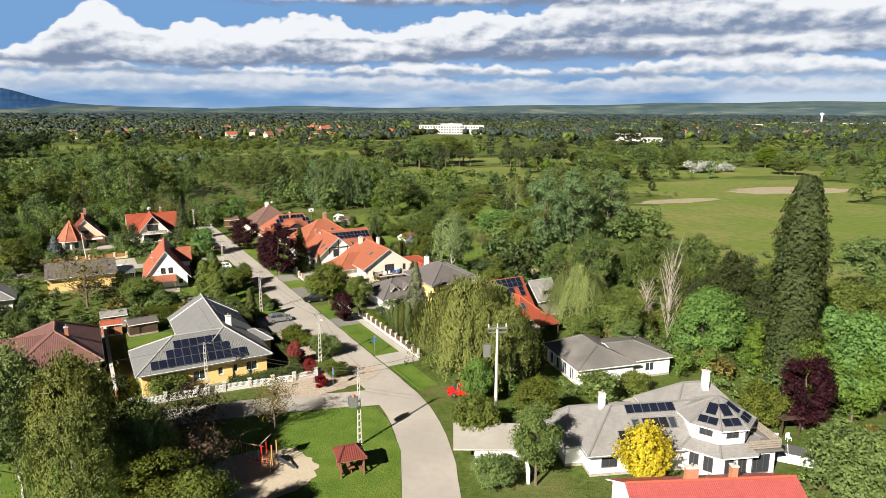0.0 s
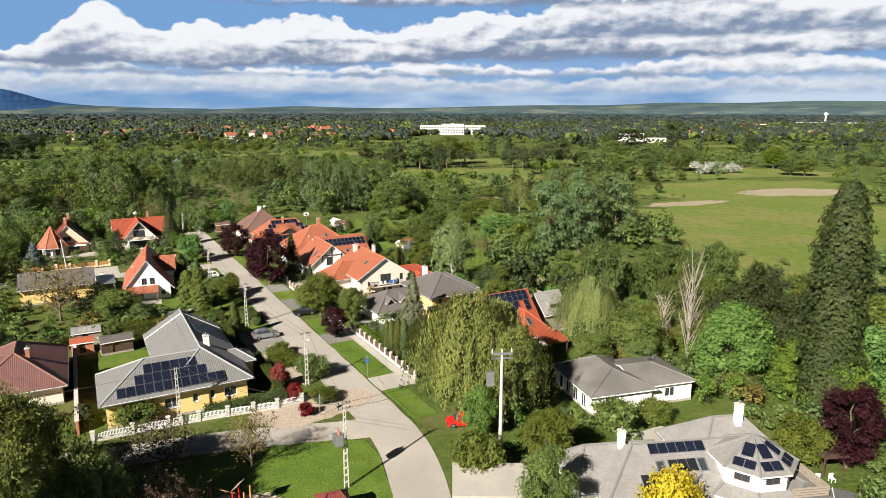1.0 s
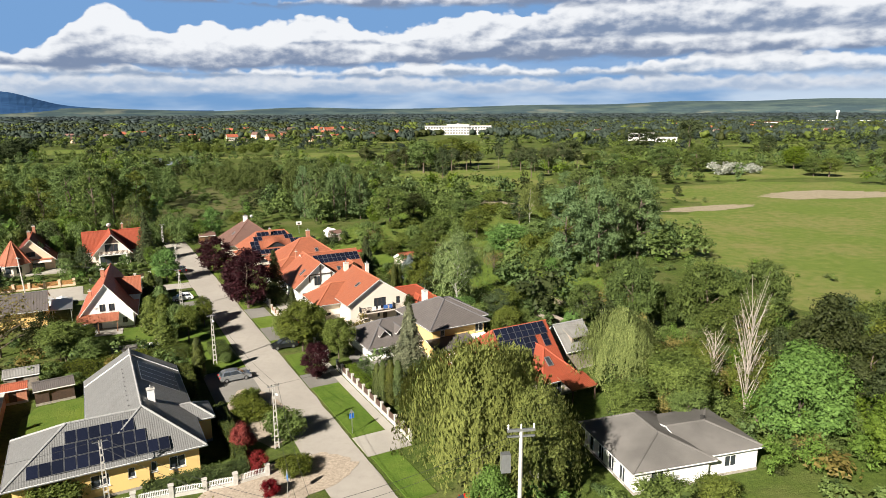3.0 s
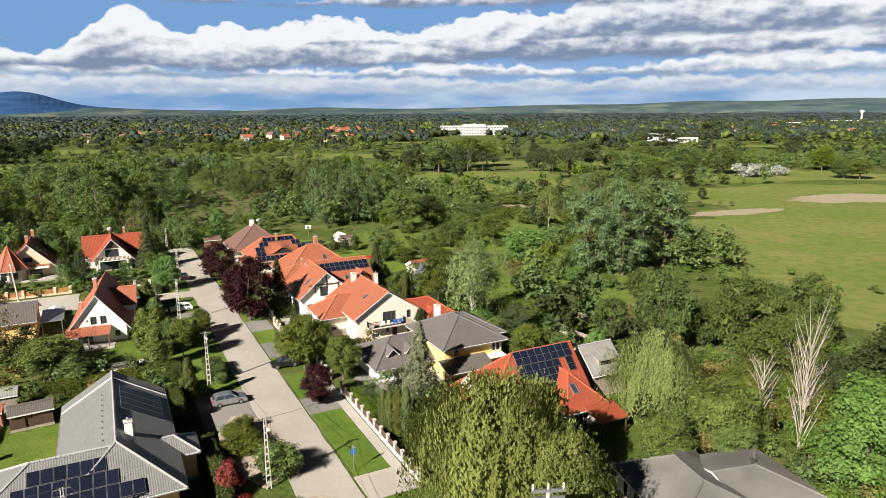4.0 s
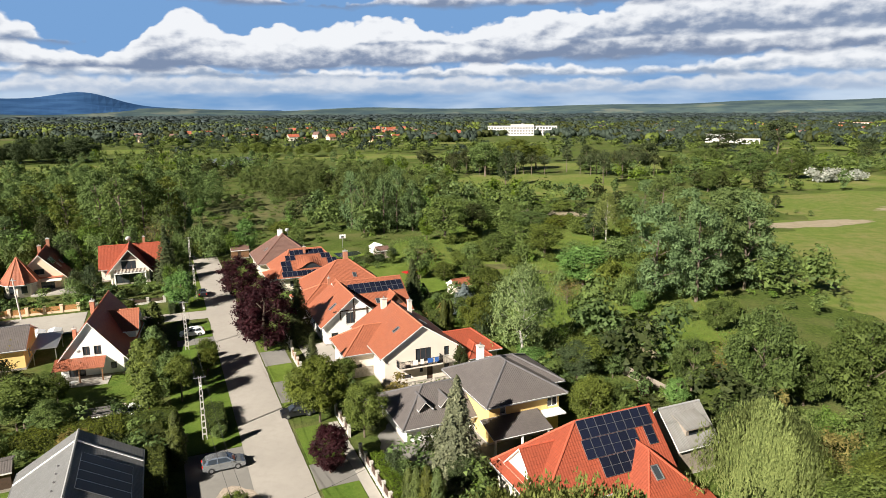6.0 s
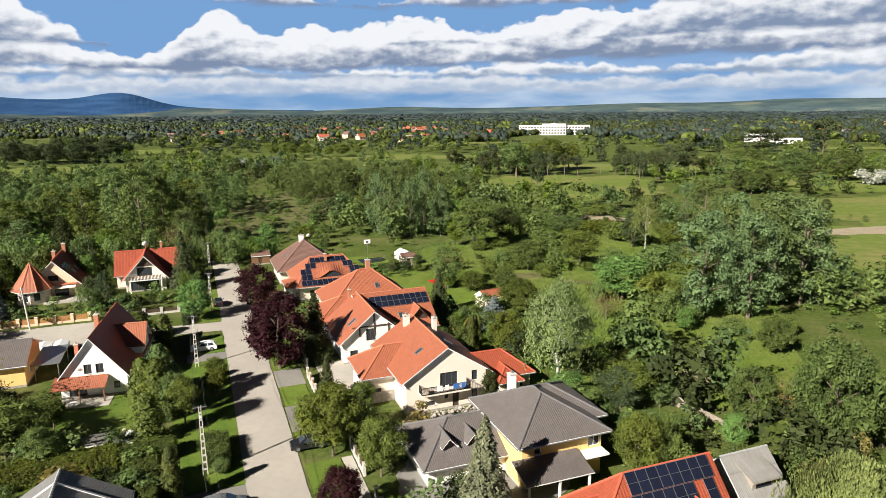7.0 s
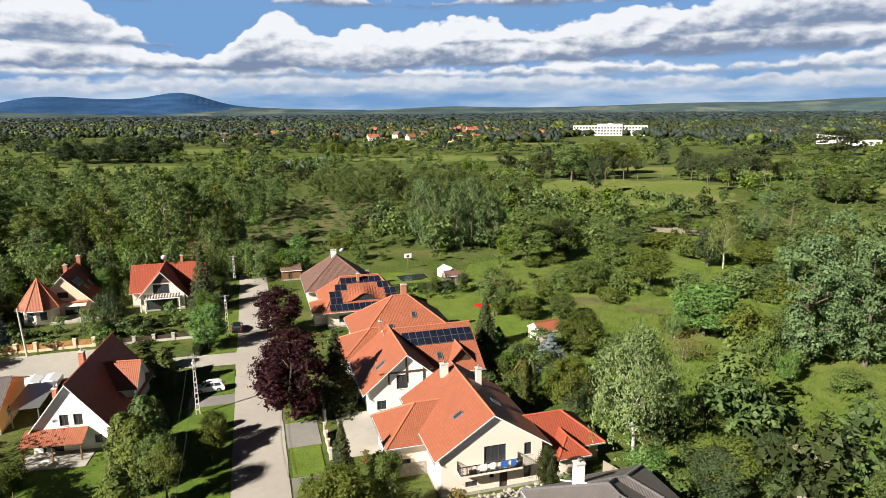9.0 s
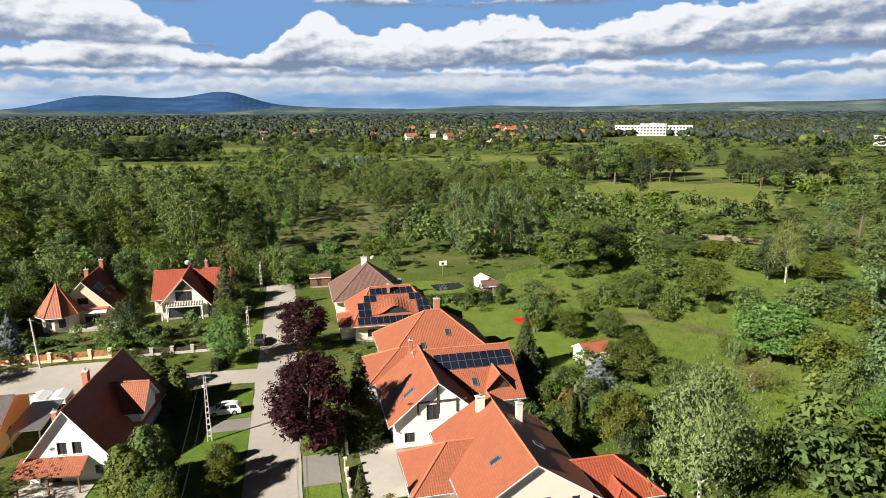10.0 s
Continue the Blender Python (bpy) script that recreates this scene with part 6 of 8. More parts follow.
# the wild plot behind the gardens and the tall wood at the end of the street
WILD = {
    "broad      ": [(-59.0, 122.0, 7.0, 8.3), (-54.0, 120.2, 5.0, 4.4)],
    "dark      ": [(-64.8, 126.1, 7.1, 5.6)],
    "shrub      ": [(-52.2, 122.5, 2.0, 3.8), (-57.3, 115.1, 3.0, 4.2)],
    "dense   ": [(31.7, 136.0, 14.2, 9.9), (44.3, 135.6, 13.3, 11.4), (38.4, 138.9, 8.8, 6.8)],
    "broad    ": [(48.3, 128.3, 9.5, 9.0)],
    "lime   ": [(48.0, 120.7, 8.7, 4.8)],
    "pine  ": [(29.0, 466.0, 16.6, 8.0), (43.7, 403.0, 17.5, 10.5), (57.1, 428.3, 17.0, 9.9), (74.0, 450.0, 20.0, 17.4), (68.3, 468.6, 17.3, 13.1), (188.7, 568.0, 31.3, 26.6)],
    "dense  ": [(90.3, 462.3, 11.7, 12.9), (117.0, 488.3, 13.9, 19.7), (131.3, 502.4, 13.1, 17.2), (128.3, 439.6, 16.6, 20.9), (147.9, 434.3, 17.0, 20.5), (205.6, 408.0, 10.9, 15.9)],
    "dark  ": [(251.7, 566.4, 18.1, 15.8), (174.0, 664.2, 20.7, 42.1), (99.3, 319.6, 5.4, 4.7), (-6.5, 388.6, 19.0, 10.2), (42.9, 487.7, 16.3, 11.5)],
    "lime  ": [(218.1, 456.0, 15.0, 17.3), (-11.4, 329.9, 9.3, 7.0)],
    "broad  ": [(211.5, 403.0, 10.8, 15.0), (-19.5, 436.7, 20.3, 20.5), (-2.8, 476.1, 20.4, 26.3), (10.5, 485.5, 16.3, 19.1)],
    "shrub  ": [(15.9, 304.5, 4.6, 10.5)],
    "silver ": [(28.4, 185.9, 21.0, 13.7), (36.5, 186.0, 21.0, 12.5), (44.6, 198.3, 18.6, 10.5)],
    "broad ": [(11.2, 134.6, 4.4, 6.3)],
    "dense ": [(12.7, 159.9, 4.6, 7.0), (14.8, 145.5, 6.7, 4.0), (25.0, 142.1, 7.9, 6.7), (35.6, 168.2, 6.0, 5.7)],
    "lime ": [(3.1, 146.4, 4.2, 5.5), (21.5, 136.1, 4.4, 3.4)],
    "dark ": [(9.6, 143.9, 6.2, 5.9)],
    "bare ": [(29.5, 140.7, 8.7, 7.7)],
    "shrub ": [(31.0, 176.0, 3.3, 5.3), (40.6, 177.8, 3.7, 4.4), (25.8, 182.6, 4.0, 3.8), (6.9, 144.6, 3.2, 3.3)],
    "copper ": [(18.2, 139.9, 2.7, 2.2)],
    "broad": [(-20.8, 242.2, 14.0, 14.9), (7.6, 223.4, 9.6, 9.6), (33.4, 246.5, 7.7, 10.0), (32.8, 209.4, 9.9, 10.5), (27.7, 191.1, 6.9, 8.2), (15.7, 159.4, 6.1, 6.4)],
    "dark": [(-13.4, 251.5, 10.8, 9.9), (22.8, 248.3, 10.6, 7.8), (-115.7, 201.4, 14.0, 6.3), (-81.7, 224.9, 6.3, 6.8), (-84.9, 173.8, 8.4, 4.3)],
    "lime": [(-26.5, 244.5, 8.5, 5.6), (14.9, 194.9, 10.1, 12.3), (23.8, 177.3, 4.6, 3.9), (-21.4, 198.9, 4.7, 4.0), (-107.0, 209.1, 9.9, 11.7), (-102.6, 192.0, 7.1, 4.6), (-72.2, 219.6, 10.6, 7.1)],
    "shrub": [(-5.4, 257.1, 8.8, 11.5), (14.4, 268.3, 5.1, 13.3), (20.0, 258.6, 5.7, 11.1), (-0.1, 244.0, 6.1, 11.9), (-11.5, 219.6, 4.7, 5.7), (0.5, 219.3, 6.3, 7.8), (24.3, 222.7, 6.2, 10.8), (15.2, 221.8, 5.7, 6.6), (9.7, 192.2, 4.6, 3.5), (20.2, 186.8, 8.4, 9.6), (21.7, 181.7, 6.4, 6.0), (-83.4, 216.2, 5.3, 7.8), (-73.9, 250.1, 4.0, 7.8), (-64.6, 239.2, 4.4, 5.8), (-86.1, 172.0, 3.5, 3.8)],
    "dense": [(4.7, 270.3, 5.4, 13.7), (-4.8, 217.7, 8.0, 8.9), (32.6, 225.3, 6.7, 11.9), (-15.8, 197.6, 4.6, 5.9), (-9.3, 199.5, 5.6, 5.9), (-5.1, 181.1, 7.7, 9.0)],
    "silver": [(0.6, 247.0, 4.1, 8.0), (47.9, 276.4, 17.7, 13.2), (46.6, 250.5, 16.5, 12.6), (45.4, 293.9, 14.6, 11.3), (-128.1, 202.7, 13.2, 11.7), (-97.0, 223.2, 14.0, 8.3), (-100.2, 238.5, 16.1, 7.6), (-170.5, 220.9, 14.1, 10.9)],
    "birch": [(26.1, 246.8, 14.9, 10.2)],
    "bare": [(10.7, 182.0, 5.0, 8.6), (-21.7, 203.6, 8.1, 8.8), (-91.6, 208.7, 11.5, 8.8)],
    "round": [(0.8, 176.2, 6.1, 7.6), (-6.0, 161.1, 7.7, 6.5)],
    "spruce": [(-19.2, 174.9, 9.2, 4.8), (-18.6, 183.6, 3.2, 3.9)],
    "tall": [(-138.2, 210.7, 17.5, 12.5), (-135.5, 217.7, 17.4, 10.1), (-139.3, 199.3, 17.7, 13.0), (-120.9, 216.0, 20.9, 9.7), (-108.2, 208.7, 10.6, 9.1), (-107.6, 220.0, 26.9, 11.8), (-105.2, 226.9, 23.0, 8.6), (-100.1, 231.7, 21.3, 10.3), (-104.6, 248.6, 22.5, 9.7), (-156.9, 211.2, 24.4, 11.5), (-138.8, 226.8, 19.1, 10.7), (-122.1, 231.9, 23.5, 10.7), (-154.1, 218.7, 19.5, 11.9)],
}
for kind, rows in list(NEAR.items()) + list(WILD.items()):
    for x, y, h, w in rows:
        tree(kind.strip(), x, y, h, w)


# ---- woods: clumps scattered over the country ----
def inside(x, y, cx, cy, rx, ry, turn=0.0):
    ca, sa = math.cos(radians(-turn)), math.sin(radians(-turn))
    dx, dy = x - cx, y - cy
    return ((dx * ca - dy * sa) / rx) ** 2 + ((dx * sa + dy * ca) / ry) ** 2 < 1


def open_land(x, y):
    if any(inside(x, y, cx, cy, rx * 1.02, ry * 1.02, turn) for _, cx, cy, rx, ry, turn, _, _ in FIELDS):
        return True
    return inside(x, y, -222, 543, 30, 52, 22) or inside(x, y, 2, 915, 60, 145)


def built_land(x, y):
    """The street with its gardens."""
    n, s = 0.866 * x + 0.5 * y, -0.5 * x + 0.866 * y
    return -60 < n < 84 and 20 < s < 222 and not (n > 76 and s > 190) and not (n < -12 and s > 150) or (x > -60 and x < 70 and y < 88)


def merged(name, pieces, mat):
    """Many arrays of vertices and faces as one mesh."""
    base, faces = 0, []
    for v, f in pieces:
        faces.append(f + base)
        base += len(v)
    return facets(name, np.concatenate([v for v, _ in pieces]), np.concatenate(faces), mat)


def wild_plot(x, y):
    """Rank grass with scattered bushes behind the gardens."""
    return inside(x, y, 3, 222, 44, 66, -12)


def grove(kind, cx, cy, rx, ry, turn, count, h, w, gap=3.2, joined=""):
    """Trees of a named stand, kept apart from one another; joined: one object with that label."""
    got, sprays = [], []
    tries = 0
    while len(got) < count and tries < count * 60:
        tries += 1
        a, r = RNG.uniform(0, 6.2832), math.sqrt(RNG.uniform(0, 1))
        px, py = rx * r * math.cos(a), ry * r * math.sin(a)
        c, s = math.cos(radians(turn)), math.sin(radians(turn))
        x, y = cx + px * c - py * s, cy + px * s + py * c
        if all((x - p) ** 2 + (y - q) ** 2 > gap * gap for p, q in got):
            got.append((x, y))
            f = RNG.uniform(0.75, 1.2)
            if joined:
                v, tri = tree_model(kind, 20 + tries % 2)[2]
                h0, w0 = KINDS[kind][:2]
                b = tries * 1.7
                rot = np.array([[math.cos(b), -math.sin(b), 0], [math.sin(b), math.cos(b), 0], [0, 0, 1.0]])
                wide = w * f * RNG.uniform(0.9, 1.15) / w0
                sprays.append(((v @ rot.T) * np.array([wide, wide, h * f / h0]) + np.array([x, y, 0]), tri))
                continue
            tree(kind, x, y, h * f, w * f * RNG.uniform(0.9, 1.15))
    if joined:
        tagged(part("grove", merged("grove", sprays, KINDS[kind][3]), None, None), joined, "woods", "", "stuff")


grove("silver", 46, 208, 9, 17, -25, 12, 18, 11, 6)
grove("silver", -44, 263, 12, 9, 0, 9, 19, 8.5, 4.5)
grove("silver", -78, 345, 52, 34, -20, 34, 14, 9.5, 7, "stand of silvery green willows beyond the scrub")
grove("tall", -170, 290, 55, 55, 0, 46, 17, 8.5, 6.5, "tall green woodland left of the street")
grove("lime", -128, 262, 26, 30, 0, 6, 11, 7, 6)
grove("shrub", 10, 236, 34, 40, 0, 26, 3.0, 5.0, 5.0, "thicket of mixed bushes behind the gardens")
grove("shrub", -25, 300, 40, 22, -15, 34, 4.0, 6.0, 5, "thicket of green bushes along the wet meadow")
grove("dense", 52, 148, 7, 8, 0, 2, 9.0, 8, 6)
grove("broad", 72, 120, 13, 14, 10, 8, 9, 8, 6)
grove("dense", 60, 114, 9, 12, 0, 4, 10, 8.5, 5)
grove("lime", 55, 90, 12, 10, 0, 6, 10, 7.5, 5)
grove("dense", 44, 124, 9, 9, -15, 2, 11, 10, 5)
grove("lime", 47, 103, 10, 10, 0, 6, 10, 8, 4.5)
grove("dark", 51, 106, 9, 12, 0, 5, 14, 7, 4.5)
grove("broad", 34, 108, 9, 8, 0, 5, 7, 6.5, 4)
grove("broad", 66, 100, 12, 14, 10, 8, 11, 8.5, 5.5)
grove("lime", 58, 82, 9, 8, 0, 5, 11, 8, 4.5)
grove("dark", -375, 522, 45, 20, 25, 26, 17, 17, 9, "large dark grove on the plain")
grove("broad", -195, 600, 45, 22, 0, 14, 11, 11, 10, "trees around the pond")
grove("pine", -22, 452, 38, 10, 0, 22, 13, 9, 6)
grove("pine", 56, 448, 24, 8, 0, 12, 13, 9, 6)
grove("dense", 90, 380, 16, 10, 0, 5, 10, 10, 6)
grove("shrub", -108, 300, 26, 58, 10, 40, 2.2, 4.2, 5, "low bushes dotted over the scrubland")


def clump_model(lumps, per, size):
    """A crown one wide and one high: lumps with leaf triangles on them."""
    if lumps == 1:
        c, r = np.array([[0, 0, 0.45]]), np.array([0.46])
    else:
        d = on_ball(lumps)
        c = d * RNG.uniform(0.45, 1.0, (lumps, 1)) * np.array([0.33, 0.33, 0.36]) + np.array([0, 0, 0.52])
        c[:, :2] *= 1.15 - 0.45 * np.clip(c[:, 2:3], 0, 1)
        r = RNG.uniform(0.12, 0.25, lumps) * (1.5 if lumps < 4 else 1.0)
    p, n = lump_points(c, r, max(4, per // lumps // 2), 1.0)
    p[:, 2] = np.maximum(p[:, 2], 0.0)
    return with_cores(leaves(p, n, size, 0.6), c, r, 1.0, 14 if lumps == 1 else 9)


def heap_model(lumps):
    """A far crown one wide and one high: a few uneven rounded heaps."""
    vs, fs, base = [], [], 0
    for k in range(lumps):
        a, off = k * 2.1 + RNG.uniform(0, 1), (0.0 if lumps == 1 else 0.24)
        c = np.array([math.cos(a) * off, math.sin(a) * off, 0.42 + RNG.uniform(-0.08, 0.14)])
        r = RNG.uniform(0.34, 0.46) if lumps == 1 else RNG.uniform(0.22, 0.34)
        rings, sides = 5, 8
        for i in range(rings + 1):
            phi = math.pi * i / rings
            for j in range(sides):
                th = 6.2832 * j / sides
                w = r * RNG.uniform(0.62, 1.25)
                vs.append(c + w * np.array([math.sin(phi) * math.cos(th), math.sin(phi) * math.sin(th), 1.25 * math.cos(phi)]))
        for i in range(rings):
            for j in range(sides):
                p, q = base + i * sides + j, base + i * sides + (j + 1) % sides
                fs += [(p, p + sides, q), (q, p + sides, q + sides)]
        base += (rings + 1) * sides
    v = np.array(vs)
    v[:, 2] = np.maximum(v[:, 2], 0.0)
    return v, np.array(fs)


def joined_woods(name, spots, mat, lumps, per, size, label):
    """Far woods as one object: every crown a heap of leafy lumps."""
    model = [clump_model(lumps, per, size) if per else heap_model(lumps) for _ in range(7)]
    out = []
    for k, (x, y, h, w) in enumerate(spots):
        v, f = model[k % 7]
        a = k * 2.4
        rot = np.array([[math.cos(a), -math.sin(a), 0], [math.sin(a), math.cos(a), 0], [0, 0, 1.0]])
        out.append(((v @ rot.T) * np.array([w, w, h]) + np.array([x, y, -0.05 * h]), f))
    return tagged(part(name, merged(name, out, mat), None, None), label, "woods", "", "stuff")


def scatter(x0, x1, y0, y1, step, keep):
    out = []
    y = y0
    while y < y1:
        x = x0
        while x < x1:
            px, py = x + RNG.uniform(-0.5, 0.5) * step, y + RNG.uniform(-0.5, 0.5) * step
            if keep(px, py):
                out.append((px, py))
            x += step
        y += step
    return out


def in_view(x, y, margin=60):
    """Country that lies ahead of the flight, with a margin."""
    return -1.16 * y - margin < x < 0.69 * y + margin


def wood_density(x, y):
    v = noise.noise(Vector((x * 0.011, y * 0.011, 2.0))) + 0.5 * noise.noise(Vector((x * 0.03, y * 0.03, 5.0)))
    return v


mid = [(x, y) for x, y in scatter(-420, 420, 120, 520, 8.5, lambda x, y: in_view(x, y) and not open_land(x, y) and not built_land(x, y) and not wild_plot(x, y) and wood_density(x, y) > (-0.1 if y > 250 or x < -90 or x > 40 else 0.1))]
kinds = {"leaf_broad": [], "leaf_dense": [], "leaf_lime": [], "leaf_silver": [], "leaf_dark": []}
for x, y in mid:
    v = noise.noise(Vector((x * 0.02, y * 0.02, 8.0))) + RNG.normal(0, 0.22)
    key = "leaf_silver" if v > 0.42 else "leaf_lime" if v > 0.28 else "leaf_broad" if v > -0.12 else "leaf_dense" if v > -0.36 else "leaf_dark"
    low = RNG.uniform() < 0.35
    h = RNG.uniform(3, 6) if low else RNG.uniform(7, 13)
    kinds[key].append((x, y, h, h * RNG.uniform(0.7, 1.1) + 1.5))
for key, spots in kinds.items():
    near = [p for p in spots if math.hypot(p[0] + 10, p[1] - 88) < 215]
    rest = [p for p in spots if math.hypot(p[0] + 10, p[1] - 88) >= 215]
    if near:
        joined_woods("woods", near, key, 11, 520, 0.042, "mixed spring woodland with uneven crowns")
    if rest:
        joined_woods("woods", rest, key, 6, 190, 0.062, "farther spring woodland with uneven crowns")

far = {"leaf_broad": [], "leaf_dark": [], "leaf_far_haze": []}
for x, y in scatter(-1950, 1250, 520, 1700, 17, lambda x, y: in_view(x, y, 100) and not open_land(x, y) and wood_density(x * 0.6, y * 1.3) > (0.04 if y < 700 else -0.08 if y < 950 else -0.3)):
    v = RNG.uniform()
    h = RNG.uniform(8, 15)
    far["leaf_broad" if v < (0.5 if y < 800 else 0.1) else "leaf_far_haze" if v < 0.75 else "leaf_dark"].append((x, y, h, h * RNG.uniform(0.9, 1.6)))
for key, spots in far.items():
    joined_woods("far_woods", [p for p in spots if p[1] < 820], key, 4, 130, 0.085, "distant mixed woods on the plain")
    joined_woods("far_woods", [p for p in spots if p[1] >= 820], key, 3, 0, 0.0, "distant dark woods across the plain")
# belts towards the hills take the leaf colours with haze painted in
rim = {"leaf_far_haze": [], "leaf_haze": []}
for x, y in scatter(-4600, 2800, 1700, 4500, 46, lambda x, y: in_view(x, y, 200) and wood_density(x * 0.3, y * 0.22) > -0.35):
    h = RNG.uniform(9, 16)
    rim["leaf_far_haze" if y < 2400 and RNG.uniform() < 0.7 else "leaf_haze"].append((x, y, h, RNG.uniform(30, 60)))
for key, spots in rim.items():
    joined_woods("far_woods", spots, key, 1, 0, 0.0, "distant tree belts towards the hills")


# ---- hills on the horizon ----
def ridge(name, b0, b1, dist, top, mat, label, seed, steps=140, depth=250):
    """A hill range: bearings in degrees clockwise from +y, a height for each."""
    m = Mesh()
    rows = []
    for k in range(steps + 1):
        f = k / steps
        b = radians(b0 + (b1 - b0) * f)
        h = top(b0 + (b1 - b0) * f) * (1 + 0.03 * noise.noise(Vector((f * 14, seed, 0))))
        c, s = math.sin(b), math.cos(b)
        rows.append([(c * dist, s * dist, -2), (c * (dist + depth * 0.4), s * (dist + depth * 0.4), h * 0.55), (c * (dist + depth), s * (dist + depth), h), (c * (dist + depth + 20), s * (dist + depth + 20), -2)])
    for a, b in zip(rows, rows[1:]):
        for j in range(3):
            m.poly([a[j + 1], b[j + 1], b[j], a[j]][::-1])
    return setting(name, m, mat, label, "hills")


def hump(b, c, w, h):
    return h * math.exp(-(((b - c) / w) ** 2))


# the ranges' blue is painted haze, stronger on the mountain behind
ridge("backdrop", -85, 60, 4250, lambda b: 46 + 20 * noise.noise(Vector((b * 0.12, 3, 0))) + 40 * (1 / (1 + math.exp(-(b - 8) / 5))), "hill_near", "low wooded hills along the horizon, haze tinted into their colour", 4)
ridge("backdrop", -85, -20, 4350, lambda b: 40 + hump(b, -37.5, 5.0, 62) + hump(b, -34.2, 2.6, 62) + hump(b, -44, 4.0, 76) + hump(b, -30, 5, 18), "hill_far", "mountain on the horizon, tinted with painted haze blue", 7)


# ---- street furniture ----
def lattice_pole(x, y, h, turn=30, arms=1, lamp=False, label="tall pale concrete lattice pole carrying electric wires"):
    t = thing("utility_pole", label, "utility pole", pose(x, y, 0, 0, 0, turn), "utility poles")
    m = Mesh()
    for sx in (-1, 1):
        m.tube((sx * 0.24, 0, -0.2), (sx * 0.10, 0, h), 0.075, 0.055, 4)
    n = int(h / 0.75)
    for k in range(1, n):
        z = h * k / n
        w = 0.24 - 0.14 * z / h
        m.box(-w, w, -0.06, 0.06, z - 0.09, z + 0.09)
    part("post", m, "post", t)
    for k in range(arms):
        z = h - 0.2 - 0.55 * k
        a = part("crossarm", Mesh().box(-0.7, 0.7, -0.04, 0.04, z, z + 0.08), "metal", t)
        for sx in (-0.6, -0.2, 0.2, 0.6):
            part("insulator", shared("insulator", lambda: Mesh().lathe([(0.03, 0), (0.03, 0.08), (0.06, 0.1), (0.06, 0.16), (0.03, 0.18), (0.0, 0.24)], 8).data("insulator", ["dark"])), None, a, at=pose(sx, 0, z + 0.08))
    if lamp:
        l = part("lamp_arm", Mesh().tube((0, 0, h * 0.86), (0, -1.1, h * 0.92), 0.03), "metal", t)
        part("lamp_head", Mesh().box(-0.12, 0.12, -1.55, -1.05, h * 0.91, h * 0.91 + 0.12), "trim", l)
    return t


POLES = [(-19.1, 96.3, 7.9, 1, True), (-9.3, 70.2, 9.7, 2, False), (-32.2, 83.6, 7.8, 1, False), (-35.6, 121.7, 8.1, 1, True), (-52.5, 149.8, 8.3, 1, True), (-64.9, 177.1, 7.7, 1, True), (-81.5, 207.0, 7.3, 1, True)]
for x, y, h, arms, lamp in POLES:
    lattice_pole(x, y, h, 30, arms, lamp)
tr = thing("transformer", "grey transformer box hung on the lattice pole", "transformer", pose(-9.3, 70.2, 5.2, 0, 0, 30))
part("tank", Mesh().box(-1.1, -0.35, -0.45, 0.45, 0.0, 1.2), "metal", tr)
for k in range(5):
    part("cooling_fin", Mesh().box(-1.22, -1.1, -0.4 + k * 0.2, -0.36 + k * 0.2, 0.1, 1.1), "metal", tr)
for k in range(3):
    part("bushing", Mesh().lathe([(0.05, 0), (0.08, 0.1), (0.05, 0.2), (0.08, 0.3), (0.03, 0.4), (0.0, 0.45)], 8, at=(-0.72, -0.3 + k * 0.3, 1.2)), "brick", tr)
part("bracket", Mesh().box(-1.1, 0.0, -0.06, 0.06, -0.12, 0.0), "metal", tr)
wp = thing("utility_pole", "tall concrete pole with wide crossarm beside the birch", "utility pole", pose(7.2, 77.8, 0, 0, 0, 8) @ Matrix.Diagonal((1, 1, 1.2, 1)), "utility poles")
part("post", Mesh().lathe([(0.24, -0.2), (0.15, 10.0), (0.0, 10.02)], 10), "post", wp)
xa = part("crossarm", Mesh().box(-1.2, 1.2, -0.09, 0.09, 10.0, 10.2).box(-1.2, 1.2, -0.09, 0.09, 9.6, 9.7), "metal", wp)
for sx in (-1.1, 0, 1.1):
    part("insulator", Mesh().lathe([(0.05, 0), (0.09, 0.1), (0.05, 0.2), (0.09, 0.3), (0.0, 0.4)], 8, at=(sx, 0, 10.2)), "trim", xa)
part("switch_box", Mesh().box(-1.7, -0.9, -0.3, 0.3, 7.0, 8.4), "metal", wp)
sl = thing("utility_pole", "slender grey wooden pole before the cream house", "utility pole", pose(-91.8, 161.9, 0, 0, 0, 0), "utility poles")
part("post", Mesh().tube((0, 0, -0.2), (-0.7, 0, 8.0), 0.17, 0.11, 8), "post", sl)
part("crossarm", Mesh().box(-1.2, 0.0, -0.05, 0.05, 7.6, 7.7), "metal", sl)


def wire(a, b, sag, off=0.0):
    """A hanging cable between two points."""
    a, b = Vector(a), Vector(b)
    m = Mesh()
    side = (b - a).cross(Vector((0, 0, 1))).normalized() * off
    pts = [a.lerp(b, k / 10) + side - Vector((0, 0, sag * 4 * (k / 10) * (1 - k / 10))) for k in range(11)]
    for p, q in zip(pts, pts[1:]):
        m.tube(p, q, 0.018, None, 3, caps=False)
    return tagged(part("overhead_wire", m, "black", None), "thin dark electric cable hanging between poles", "cable", "overhead wires")


